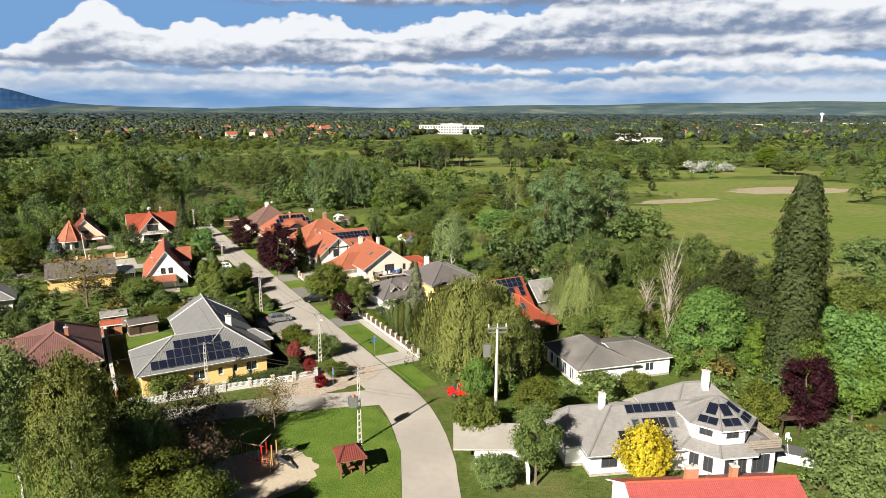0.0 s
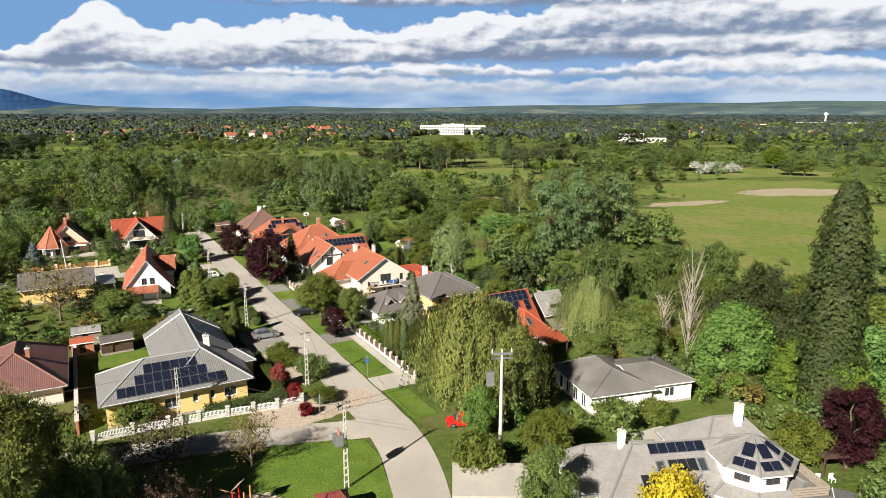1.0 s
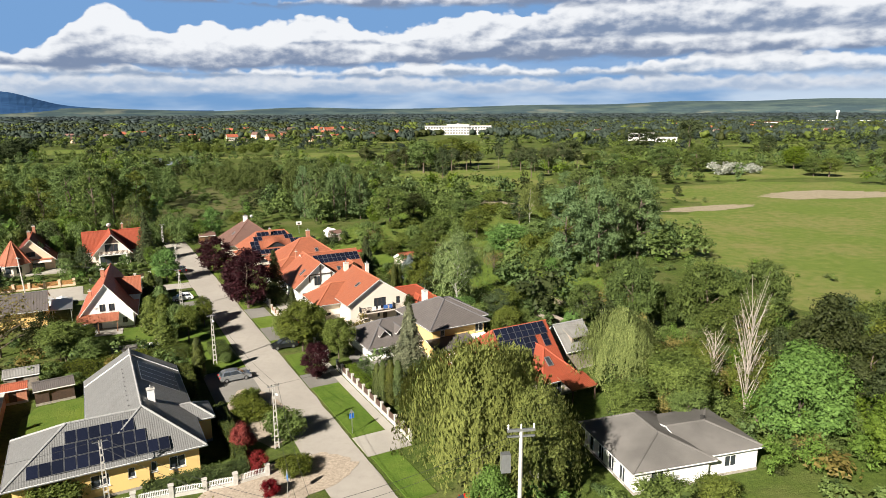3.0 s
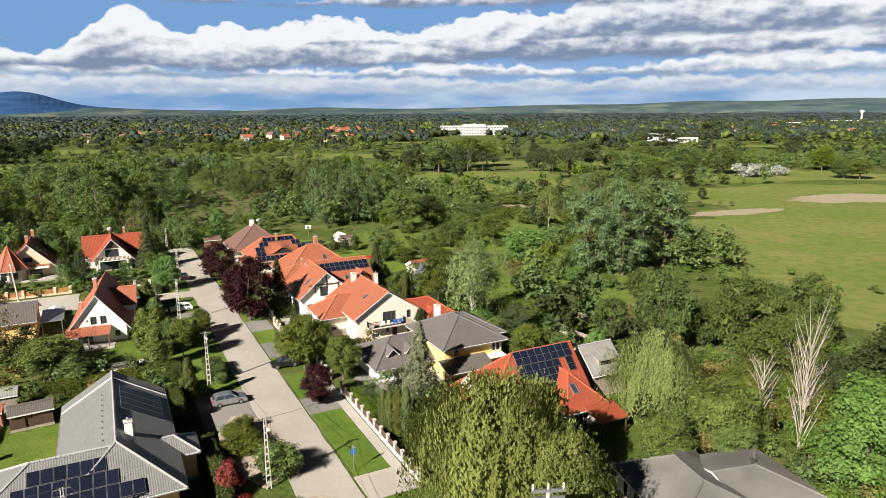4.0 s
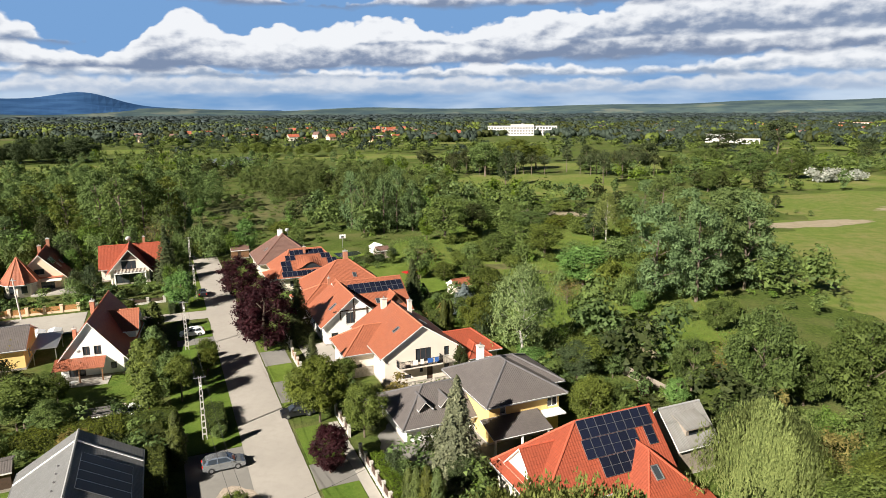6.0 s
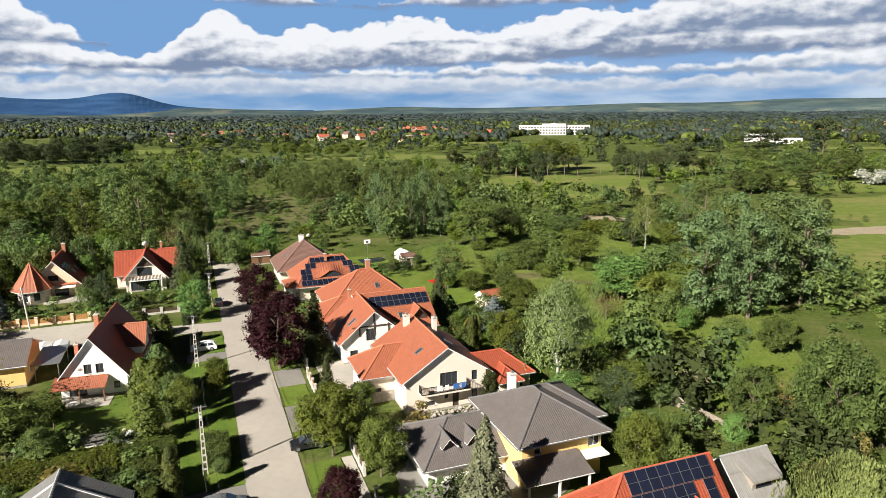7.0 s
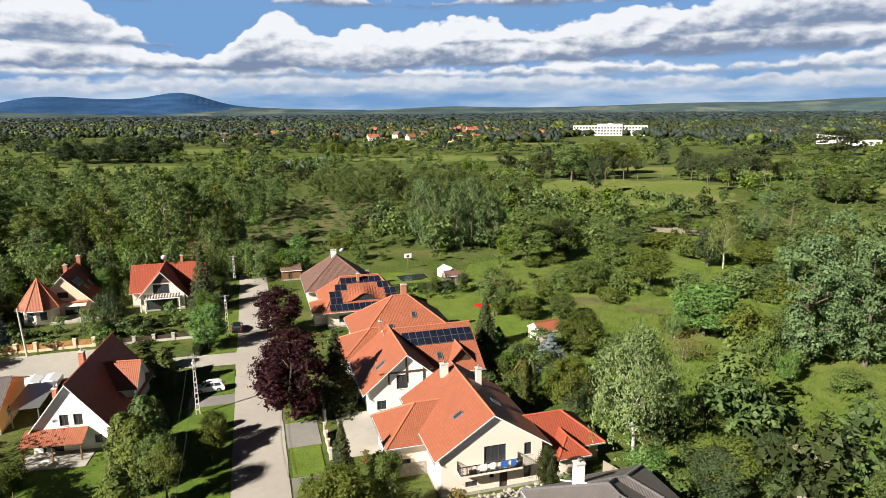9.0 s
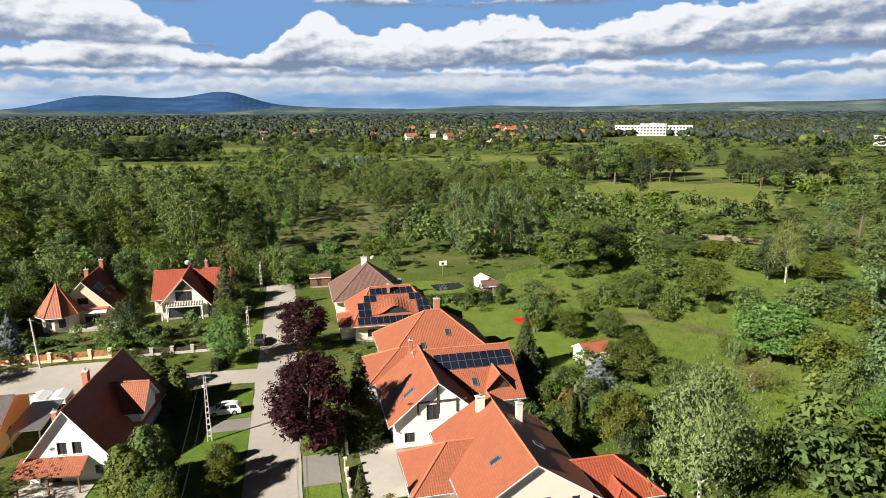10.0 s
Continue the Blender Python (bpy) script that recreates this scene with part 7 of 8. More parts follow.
tops = [Vector((x, y, h)) for x, y, h, _, _ in POLES]
for a, b in ((1, 0), (0, 3), (3, 4), (4, 5), (5, 6), (1, 2)):
    for off in (-0.5, 0.5):
        wire(tops[a] - Vector((0, 0, 0.1)), tops[b] - Vector((0, 0, 0.1)), 0.9, off)
wire(tops[1], (7.2, 77.8, 12.0), 0.5)
wire(tops[1] - Vector((0, 0, 0.6)), (7.2, 77.8, 11.5), 0.7)
wire(tops[0], (-10.8, 111.2, 5.6), 0.4)
wire(tops[2], (-60, 70, 8), 1.0)
wire(tops[4], tuple(sl.matrix_basis.translation + Vector((-0.6, 0, 7.8))), 1.0)


def road_sign(x, y, turn=210):
    t = thing("road_sign", "small blue road sign on a steel post", "road sign", pose(x, y, 0.1, 0, 0, turn))
    part("post", Mesh().tube((0, 0, 0), (0, 0, 2.7), 0.035), "metal", t)
    part("plate", Mesh().box(-0.3, 0.3, -0.04, -0.02, 1.95, 2.6), "sign_blue", t)
    part("symbol", Mesh().box(-0.16, 0.16, -0.047, -0.041, 2.1, 2.45), "trim", t)
    part("warning_plate", Mesh().poly([(-0.3, -0.05, 2.65), (0.3, -0.05, 2.65), (0, -0.05, 3.15)]).poly([(0, -0.02, 3.15), (0.3, -0.02, 2.65), (-0.3, -0.02, 2.65)]), "metal", t)


road_sign(-10.9, 99.9)
road_sign(-15.3, 86.4, 120)


# ---- cars ----
def car(x, y, turn, paint, label, length=4.4, tall=1.6):
    """A hatchback or compact SUV; its nose points along its own +y."""
    t = thing("car", label, "car", pose(x, y, 0.07, 0, 0, turn), "parked cars")
    k, w = length / 4.4, 0.9
    # side profile: (y, z) along the body, then the glasshouse
    low = [(-2.18, 0.42), (-2.2, 0.75), (-2.1, 0.98), (-1.2, 1.02), (0.75, 0.98), (1.7, 0.86), (2.1, 0.7), (2.2, 0.45), (2.1, 0.28), (-2.08, 0.28)]
    cab = [(-2.05, 0.97), (-1.75, 1.42), (-1.2, 1.58), (-0.1, 1.6), (0.35, 1.5), (1.15, 0.98)]
    zf = tall / 1.6

    def loft(prof, w0, w1, mi_side=0):
        m = Mesh()
        zs = [p[1] for p in prof]
        z0, z1 = min(zs), max(zs)
        def half(z):
            return w0 + (w1 - w0) * (z - z0) / (z1 - z0)
        left = [(-half(z), yy * k, z * zf) for yy, z in prof]
        right = [(half(z), yy * k, z * zf) for yy, z in prof]
        m.poly(left, mi_side)
        m.poly(right[::-1], mi_side)
        for i in range(len(prof)):
            j = (i + 1) % len(prof)
            m.poly([left[j], left[i], right[i], right[j]])
        return m
    part("body", loft(low, 0.88, 0.84), paint, t)
    part("cabin", loft(cab, 0.80, 0.58), paint, t)
    # glass: windscreen, rear window and sides, just proud of the cabin
    part("windscreen", Mesh().poly([(-0.72, 1.13 * k, 1.03 * zf), (0.72, 1.13 * k, 1.03 * zf), (0.6, 0.42 * k, 1.49 * zf), (-0.6, 0.42 * k, 1.49 * zf)]), "glass", t, at=pose(0, 0.02, 0.015))
    part("rear_window", Mesh().poly([(0.7, -2.02 * k, 1.06 * zf), (-0.7, -2.02 * k, 1.06 * zf), (-0.6, -1.8 * k, 1.37 * zf), (0.6, -1.8 * k, 1.37 * zf)]), "glass", t, at=pose(0, -0.02, 0.015))
    for sx in (-1, 1):
        for y0, y1 in ((-1.7, -0.72), (-0.62, 0.72)):
            q = [(sx * 0.80, y0 * k, 1.04 * zf), (sx * 0.80, y1 * k, 1.04 * zf), (sx * 0.635, min(y1, 0.25) * k, 1.46 * zf), (sx * 0.635, max(y0, -1.5) * k, 1.46 * zf)]
            part("side_window", Mesh().poly(q if sx > 0 else q[::-1]), "glass", t, at=pose(sx * 0.012, 0, 0))
        part("headlight", Mesh().box(sx * 0.62 - 0.16, sx * 0.62 + 0.16, 2.08 * k, 2.2 * k, 0.62 * zf, 0.76 * zf), "glass", t)
        part("tail_light", Mesh().box(sx * 0.7 - 0.12, sx * 0.7 + 0.12, -2.23 * k, -2.12 * k, 0.72 * zf, 0.96 * zf), "car_red", t)
        part("mirror", Mesh().box(sx * 0.98 - 0.1, sx * 0.98 + 0.1, 0.72 * k, 0.84 * k, 0.98 * zf, 1.12 * zf), paint, t)
        for yy in (-1.32, 1.36):
            wheel = part("wheel", shared("tyre", lambda: Mesh().lathe([(0.2, -0.11), (0.31, -0.11), (0.335, -0.07), (0.335, 0.07), (0.31, 0.11), (0.2, 0.11)], 18).data("tyre", ["black"])), None, t, at=pose(sx * 0.81, yy * k, 0.33, 0, 90, 0))
            part("rim", shared("rim", lambda: Mesh().lathe([(0.0, -0.09), (0.2, -0.1), (0.2, 0.1), (0.0, 0.09)], 10).data("rim", ["alu"])), None, wheel)
    return t


car(-30.6, 116.0, -60, "car_silver", "silver grey compact SUV parked beside the street", 4.5, 1.65)
car(-55.2, 156.6, 122, "car_white", "white hatchback parked by the grass island", 4.1, 1.5)
car(-47.9, 126.8, 118, "car_white", "white hatchback parked behind the garden hedge", 4.2, 1.5)
car(-26.8, 129.2, 118, "car_black", "black car parked under the trees by the verge", 4.3, 1.5)
car(-65.4, 180.9, 30, "car_black", "dark car parked at the far kerb", 4.3, 1.5)
car(2.9, 84.6, 100, "car_red", "red car half hidden under the willow", 4.0, 1.5)
for k in range(2):
    v = thing("trailer", "white covered trailer parked on the concrete yard", "trailer", on_street(6.2 + 2.5 * k, 171.8, 0), "trailers")
    part("cover", Mesh().box(-1.05, 1.05, -1.7, 1.7, 0.55, 1.25).poly([(-1.05, -1.7, 1.25), (1.05, -1.7, 1.25), (0, -1.5, 1.6)]).poly([(1.05, 1.7, 1.25), (-1.05, 1.7, 1.25), (0, 1.5, 1.6)]).poly([(1.05, -1.7, 1.25), (1.05, 1.7, 1.25), (0, 1.5, 1.6), (0, -1.5, 1.6)]).poly([(-1.05, 1.7, 1.25), (-1.05, -1.7, 1.25), (0, -1.5, 1.6), (0, 1.5, 1.6)]), "car_white", v)
    for sx in (-1.0, 1.0):
        part("wheel", SHARED["tyre"], None, v, at=pose(sx, 0.0, 0.33, 0, 90, 0))
    part("drawbar", Mesh().tube((0, -1.7, 0.5), (0, -2.7, 0.45), 0.05), "metal", v)


# ---- fences, walls, hedges ----
def picket_fence(points, label, post_mat="post", picket="trim", h=1.0, base=0.35, group="fences"):
    """Pillars with low walls and upright pickets between them."""
    t = thing("fence", label, "fence", Matrix.Identity(4), group)
    for x, y in points:
        d = Vector((points[-1][0] - points[0][0], points[-1][1] - points[0][1], 0)).normalized()
        a = math.degrees(math.atan2(d.y, d.x))
        p = part("pillar", shared(("pillar", post_mat, h), lambda: Mesh().box(-0.22, 0.22, -0.22, 0.22, 0, h + 0.35).data("pillar", [post_mat])), None, t, at=pose(x, y, 0, 0, 0, a))
        part("cap", shared("pillar_cap", lambda: Mesh().box(-0.28, 0.28, -0.28, 0.28, 0, 0.08).data("cap", ["post"])), None, p, at=pose(0, 0, h + 0.35))
    for (x0, y0), (x1, y1) in zip(points, points[1:]):
        a, b = Vector((x0, y0, 0)), Vector((x1, y1, 0))
        ln = (b - a).length - 0.44
        ang = math.degrees(math.atan2(y1 - y0, x1 - x0))
        at = pose((x0 + x1) / 2, (y0 + y1) / 2, 0, 0, 0, ang)
        part("low_wall", Mesh().box(-ln / 2, ln / 2, -0.12, 0.12, 0, base), post_mat, t, at=at)
        part("rail", Mesh().box(-ln / 2, ln / 2, -0.03, 0.03, base + 0.12, base + 0.18), picket, t, at=at)
        part("rail", Mesh().box(-ln / 2, ln / 2, -0.03, 0.03, h - 0.05, h + 0.01), picket, t, at=at)
        n = int(ln / 0.16)
        for k in range(n):
            rise = 0.16 * (1 - (2 * (k + 0.5) / n - 1) ** 2)
            part("picket", shared(("picket", round(rise, 2), picket, h, base), lambda: Mesh().box(-0.035, 0.035, -0.05, -0.03, base + 0.05, h + rise).data("picket", [picket])), None, t, at=at @ pose(-ln / 2 + (k + 0.5) * ln / n, 0, 0))
    return t


picket_fence([(-40.9, 79.4), (-37.2, 81.6), (-33.6, 83.4), (-30.4, 85.0), (-27.2, 86.4), (-24.2, 87.5), (-21.4, 88.7), (-18.6, 90.6)], "white picket fence with cream pillars before the yellow house")


def panel_fence(n0, s0, s1, step, label, panel="wood_dark", h=1.5):
    t = thing("fence", label, "fence", ST, "fences")
    k, s = 0, s0
    while s <= s1 + 0.01:
        part("pillar", shared(("tallpillar", h), lambda: Mesh().box(-0.16, 0.16, -0.16, 0.16, 0, h).box(-0.2, 0.2, -0.2, 0.2, h, h + 0.08).data("pillar", ["post"])), None, t, at=pose(n0, s, 0))
        if s + step <= s1 + 0.01:
            part("low_wall", shared(("lw", step), lambda: Mesh().box(-0.1, 0.1, 0.16, step - 0.16, 0, 0.45).data("low_wall", ["post"])), None, t, at=pose(n0, s, 0))
            part("panel", shared(("pn", step, panel, h), lambda: Mesh().box(-0.03, 0.03, 0.16, step - 0.16, 0.55, h - 0.15).data("panel", [panel])), None, t, at=pose(n0, s, 0))
        s += step
        k += 1
    return t


panel_fence(45.9, 87.0, 112.5, 2.1, "fence of white pillars and dark panels along the footpath")
panel_fence(45.9, 117.0, 123.5, 2.1, "short fence of white pillars before the round tree")
panel_fence(44.6, 139.5, 145.8, 2.1, "stone pillar fence beside the driveway", "wood")
panel_fence(45.0, 149.0, 155.0, 2.0, "pale gate pillars below the spruce", "metal", 1.7)


def cross_fence(s0, n0, n1, step, label, panel, h=1.4, pillar="peach"):
    t = thing("fence", label, "fence", ST, "fences")
    n = n0
    while n <= n1 + 0.01:
        part("pillar", shared(("cp", pillar, h), lambda: Mesh().box(-0.25, 0.25, -0.2, 0.2, 0, h + 0.15).box(-0.31, 0.31, -0.26, 0.26, h + 0.15, h + 0.24).data("pillar", [pillar])), None, t, at=pose(n, s0, 0))
        if n + step <= n1 + 0.01:
            part("low_wall", shared(("clw", step, pillar), lambda: Mesh().box(0.25, step - 0.25, -0.12, 0.12, 0, 0.4).data("low_wall", [pillar])), None, t, at=pose(n, s0, 0))
            cnt = int((step - 0.5) / 0.17)
            for k in range(cnt):
                part("board", shared(("cb", panel, h), lambda: Mesh().box(-0.07, 0.07, -0.02, 0.02, 0.42, h).data("board", [panel])), None, t, at=pose(n + 0.33 + k * (step - 0.5) / cnt, s0, 0))
        n += step
    return t


cross_fence(188.3, -9.5, 11.0, 2.9, "fence of peach pillars and orange wooden boards", "wood_orange")
cross_fence(187.6, 14.0, 26.5, 3.1, "low dark board fence on a concrete base", "wood_dark", 1.1, "post")
wf = thing("fence", "weathered grey board fence at the garden's end", "fence", Matrix.Identity(4), "fences")
for k in range(54):
    f = k / 53
    x, y = -1.4 + 8.4 * f, 147.3 - 7.6 * f
    part("board", shared("wf_board", lambda: Mesh().box(-0.1, 0.1, -0.02, 0.02, 0.05, 1.45).data("board", ["timber_grey"])), None, wf, at=pose(x, y, 0, 0, 0, -42))
bw = thing("garden_wall", "tall dark brown garden wall beside the yellow house", "wall", ST)
part("wall", Mesh().box(2.6, 2.9, 92.0, 122.0, 0, 1.8), "brick", bw)
part("coping", Mesh().box(2.5, 3.0, 92.0, 122.0, 1.8, 1.9), "post", bw)
rw = thing("rubble_wall", "low wall of loose pale stones before the beige house", "wall", ST)
for k in range(70):
    a = RNG.uniform(0.18, 0.36)
    part("stone", shared(("rub", k % 6), lambda: Mesh().lathe([(0.0, -0.5), (0.75, -0.35), (1.0, 0.0), (0.7, 0.4), (0.0, 0.55)], 6).data("stone", ["stone"])), None, rw, at=pose(55.0 + k * 0.15, 127.0 + RNG.normal(0, 0.25), a * 0.7 + (k % 3) * 0.2, RNG.uniform(0, 60), 0, RNG.uniform(0, 360)) @ Matrix.Diagonal((a, a * 0.9, a * 0.8, 1)))


def hedge(n0, n1, s0, s1, h, leaf, label, dens=55, size=0.12):
    """A clipped hedge of leaf sprays round a dark twig body."""
    dn, ds = n1 - n0, s1 - s0
    area = 2 * (dn + ds) * h + dn * ds
    cnt = int(area * dens)
    pick = RNG.uniform(0, 1, cnt)
    p, nrm = np.zeros((cnt, 3)), np.zeros((cnt, 3))
    u, v = RNG.uniform(0, 1, cnt), RNG.uniform(0, 1, cnt)
    top = dn * ds / area
    for k in range(cnt):
        if pick[k] < top:
            p[k], nrm[k] = (n0 + u[k] * dn, s0 + v[k] * ds, h), (0, 0, 1)
        elif pick[k] < top + 2 * dn * h / area:
            sgn = -1 if k % 2 else 1
            p[k], nrm[k] = (n0 + u[k] * dn, s0 if sgn < 0 else s1, v[k] * h), (0, sgn, 0.2)
        else:
            sgn = -1 if k % 2 else 1
            p[k], nrm[k] = (n0 if sgn < 0 else n1, s0 + u[k] * ds, v[k] * h), (sgn, 0, 0.2)
    p += RNG.normal(0, 0.09, p.shape)
    p[:, 2] += 0.12 * np.sin(p[:, 0] * 2.3) * np.sin(p[:, 1] * 1.7) * (p[:, 2] > h * 0.8)
    t = thing("hedge", label, "hedge", ST, "hedges")
    part("foliage", quads_mesh("foliage", leaves(p, nrm, size, 0.5), leaf), None, t)
    part("hedge_core", Mesh().box(n0 + 0.15, n1 - 0.15, s0 + 0.15, s1 - 0.15, 0, h - 0.15), "leaf_dark", t)


hedge(46.3, 47.6, 101.0, 109.5, 1.6, "leaf_lime", "bright clipped hedge behind the pillar fence")
hedge(30.0, 32.6, 124.4, 130.0, 1.7, "leaf_dense", "square clipped hedge beside the street")
hedge(23.5, 25.6, 112.0, 123.5, 3.2, "leaf_thuja", "tall dark evergreen hedge beside the grey house")
hedge(3.0, 21.0, 127.6, 130.4, 2.0, "leaf_broad", "loose green hedge between two gardens")
hedge(20.5, 27.0, 127.8, 130.6, 1.8, "leaf_dense", "low shrub hedge behind the white car")
hedge(17.2, 27.6, 89.3, 90.8, 1.2, "leaf_thuja", "dark low evergreen hedge before the yellow house")
hedge(26.5, 27.8, 91.5, 104.5, 1.9, "leaf_thuja", "dark shrubbery at the side of the grey house")
hedge(60.5, 79.0, 203.5, 205.2, 1.7, "leaf_thuja", "clipped dark hedge round the back garden")
hedge(24.6, 26.4, 138.0, 150.0, 2.2, "leaf_broad", "tall roadside hedge beside the lawn")
hedge(46.2, 48.2, 150.6, 154.0, 1.6, "leaf_lime", "yellow-green clipped shrub at the gate")
hedge(36.9, 42.5, 50.4, 51.6, 1.3, "leaf_broad", "small clipped hedge beside the garage")
hedge(27.2, 28.2, 178.0, 184.0, 1.4, "leaf_dark", "dark hedge along the corner garden")


# ---- playground and green ----
gz = thing("gazebo", "small wooden pavilion with reddish brown hipped roof", "gazebo", pose(-9.6, 64.6, 0.09, 0, 0, 20))
roof(gz, [("-y", [(-1.6, -1.6, 2.1), (1.6, -1.6, 2.1), (0.6, 0, 3.1), (-0.6, 0, 3.1)]), ("+y", [(1.6, 1.6, 2.1), (-1.6, 1.6, 2.1), (-0.6, 0, 3.1), (0.6, 0, 3.1)]), ("-x", [(-1.6, 1.6, 2.1), (-1.6, -1.6, 2.1), (-0.6, 0, 3.1)]), ("+x", [(1.6, -1.6, 2.1), (1.6, 1.6, 2.1), (0.6, 0, 3.1)])], "tile_wine", "tile_wine", 0.1, "wood")
for sx in (-1.25, 1.25):
    for sy in (-1.25, 1.25):
        part("post", Mesh().box(sx - 0.08, sx + 0.08, sy - 0.08, sy + 0.08, 0, 2.2), "wood", gz)
    part("bench", Mesh().box(sx * 0.85 - 0.2, sx * 0.85 + 0.2, -1.1, 1.1, 0.4, 0.46), "wood", gz)
    part("side_rail", Mesh().box(sx - 0.04, sx + 0.04, -1.2, 1.2, 0.75, 0.95), "wood", gz)
part("table", Mesh().box(-0.4, 0.4, -0.8, 0.8, 0.7, 0.76).box(-0.1, 0.1, -0.5, 0.5, 0, 0.7), "wood", gz)
pg = thing("play_tower", "wooden playground tower with ladder, slide and swing", "playground", pose(-18.6, 65.2, 0.1, 0, 0, -10))
for sx in (-0.6, 0.6):
    for sy in (-0.6, 0.6):
        part("post", Mesh().box(sx - 0.06, sx + 0.06, sy - 0.06, sy + 0.06, 0, 3.0), "car_red" if sx < 0 else "wood_orange", pg)
part("platform", Mesh().box(-0.65, 0.65, -0.65, 0.65, 1.35, 1.43), "wood", pg)
part("roof_board", Mesh().poly([(-0.8, -0.8, 2.9), (-0.8, 0.8, 2.9), (0, 0.8, 3.6), (0, -0.8, 3.6)]).poly([(0, -0.8, 3.58), (0, 0.8, 3.58), (-0.8, 0.8, 2.88), (-0.8, -0.8, 2.88)]), "timber_grey", pg)
part("slide", Mesh().poly([(0.65, -0.25, 1.4), (0.65, 0.25, 1.4), (3.0, 0.25, 0.25), (3.0, -0.25, 0.25)][::-1]).box(0.65, 0.7, -0.3, 0.3, 1.3, 1.6), "metal", pg)
for k in range(5):
    part("rung", Mesh().tube((-0.5, -0.95 + 0.06 * k, 0.25 + 0.25 * k), (0.5, -0.95 + 0.06 * k, 0.25 + 0.25 * k), 0.03), "wood_orange", pg)
for sx in (-0.5, 0.5):
    part("ladder_side", Mesh().tube((sx, -1.0, 0.0), (sx, -0.62, 1.6), 0.045), "wood_orange", pg)
part("swing_beam", Mesh().tube((-0.6, 0, 2.4), (-3.6, 0.4, 2.4), 0.06), "wood", pg)
for k in range(2):
    part("swing_leg", Mesh().tube((-3.6, 0.4, 2.4), (-3.8, -0.8 + 2.0 * k, 0), 0.06), "wood", pg)
for x in (-1.6, -2.6):
    sw = part("swing_seat", Mesh().box(x - 0.22, x + 0.22, 0.05, 0.35, 0.5, 0.54), "car_red", pg)
    for e in (-0.2, 0.2):
        part("chain", Mesh().tube((x + e, 0.2, 0.54), (x + e, 0.2, 2.4), 0.012, None, 3), "metal", sw)


# ---- gardens ----
def hut(n, s, w, d, h, rise, wall, tile, label, turn=0.0):
    t = thing("garden_shed", label, "shed", on_street(n, s, turn), "garden sheds")
    wing(t, -w / 2, w / 2, -d / 2, d / 2, h, rise, "x", (0, 0), 0.25, wall, tile, tile, {"-y": [(w * 0.35, 0.05, 0.9, 1.8, 1, "solid")]}, frame_mat="wood_dark", pipes=False)


hut(4.5, 128.5, 4.2, 3.2, 2.1, 0.5, "timber_grey", "sheet_grey", "small grey garden shed with a sheet roof")
hut(8.6, 121.6, 4.6, 3.4, 2.1, 0.45, "wood_dark", "tile_dark", "dark wooden garden shed with grey roof", 5)
hut(3.8, 123.2, 3.2, 2.6, 2.0, 0.4, "brick", "tile_maroon", "small brick shed with a reddish roof")
hut(18.0, 132.6, 3.4, 2.4, 1.7, 0.12, "wood_dark", "bitumen", "low garden hut with a flat grey roof")
hut(84.3, 168.4, 4.6, 3.6, 2.2, 1.0, "cream", "tile_orange", "garden house with orange tiled roof", 8)
hut(45.4, 224.5, 4.4, 3.4, 2.3, 0.8, "wood", "tile_brown", "brown wooden shed at the street's end")
hut(79.6, 208.0, 3.4, 3.0, 2.3, 0.7, "timber_grey", "tile_brown", "small pavilion overgrown with ivy")
hut(59.5, 215.5, 5.0, 3.2, 2.4, 0.3, "white", "sheet_grey", "white outbuilding with pale sheet roof")
tp = thing("sports_court", "dark rubber sports court on the garden lawn", "court", on_street(72.8, 216.0, 4))
part("mat", Mesh().box(-3.4, 3.4, -2.6, 2.6, 0.1, 0.14), "car_black", tp)
part("border", Mesh().box(-3.55, 3.55, -2.75, 2.75, 0.06, 0.1), "post", tp)
bh = thing("basketball_hoop", "basketball hoop on a post in the garden", "basketball hoop", on_street(73.6, 225.0, 0))
part("post", Mesh().tube((0, 0, 0), (0, 0, 3.2), 0.07), "metal", bh)
part("backboard", Mesh().box(-0.9, 0.9, -0.1, -0.04, 2.8, 3.9), "trim", bh)
part("mark", Mesh().box(-0.35, 0.35, -0.12, -0.105, 3.0, 3.5), "dark", bh)
part("ring", Mesh().lathe([(0.22, 0), (0.24, 0.02), (0.22, 0.04)], 12, at=(0, -0.38, 2.95)), "car_red", bh)
pt = thing("party_tent", "white garden tent with gabled cover", "tent", on_street(80.4, 213.5, 12))
roof(pt, [("-x", [(-1.7, 2.2, 2.0), (-1.7, -2.2, 2.0), (0, -2.2, 2.8), (0, 2.2, 2.8)]), ("+x", [(1.7, -2.2, 2.0), (1.7, 2.2, 2.0), (0, 2.2, 2.8), (0, -2.2, 2.8)])], "trim", "trim", 0.05)
for sx in (-1.6, 1.6):
    for sy in (-2.1, 2.1):
        part("pole", Mesh().tube((sx, sy, 0), (sx, sy, 2.05), 0.04), "metal", pt)
    part("side_sheet", Mesh().box(sx - 0.02, sx + 0.02, -2.1, 2.1, 0.3, 1.9), "trim", pt)
gs = thing("garden_swing", "black metal swing on a red rubber mat", "swing", on_street(81.8, 190.0, 15))
part("mat", Mesh().box(-2.6, 2.0, -1.7, 1.7, 0.12, 0.16), "car_red", gs)
for sx in (-1.0, 1.0):
    for sy in (-0.7, 0.7):
        part("leg", Mesh().tube((sx, sy, 0.1), (sx, 0, 2.2), 0.04), "car_black", gs)
part("beam", Mesh().tube((-1.0, 0, 2.2), (1.0, 0, 2.2), 0.04), "car_black", gs)
part("seat", Mesh().box(-0.7, 0.7, -0.3, 0.3, 0.6, 0.7), "car_black", gs)
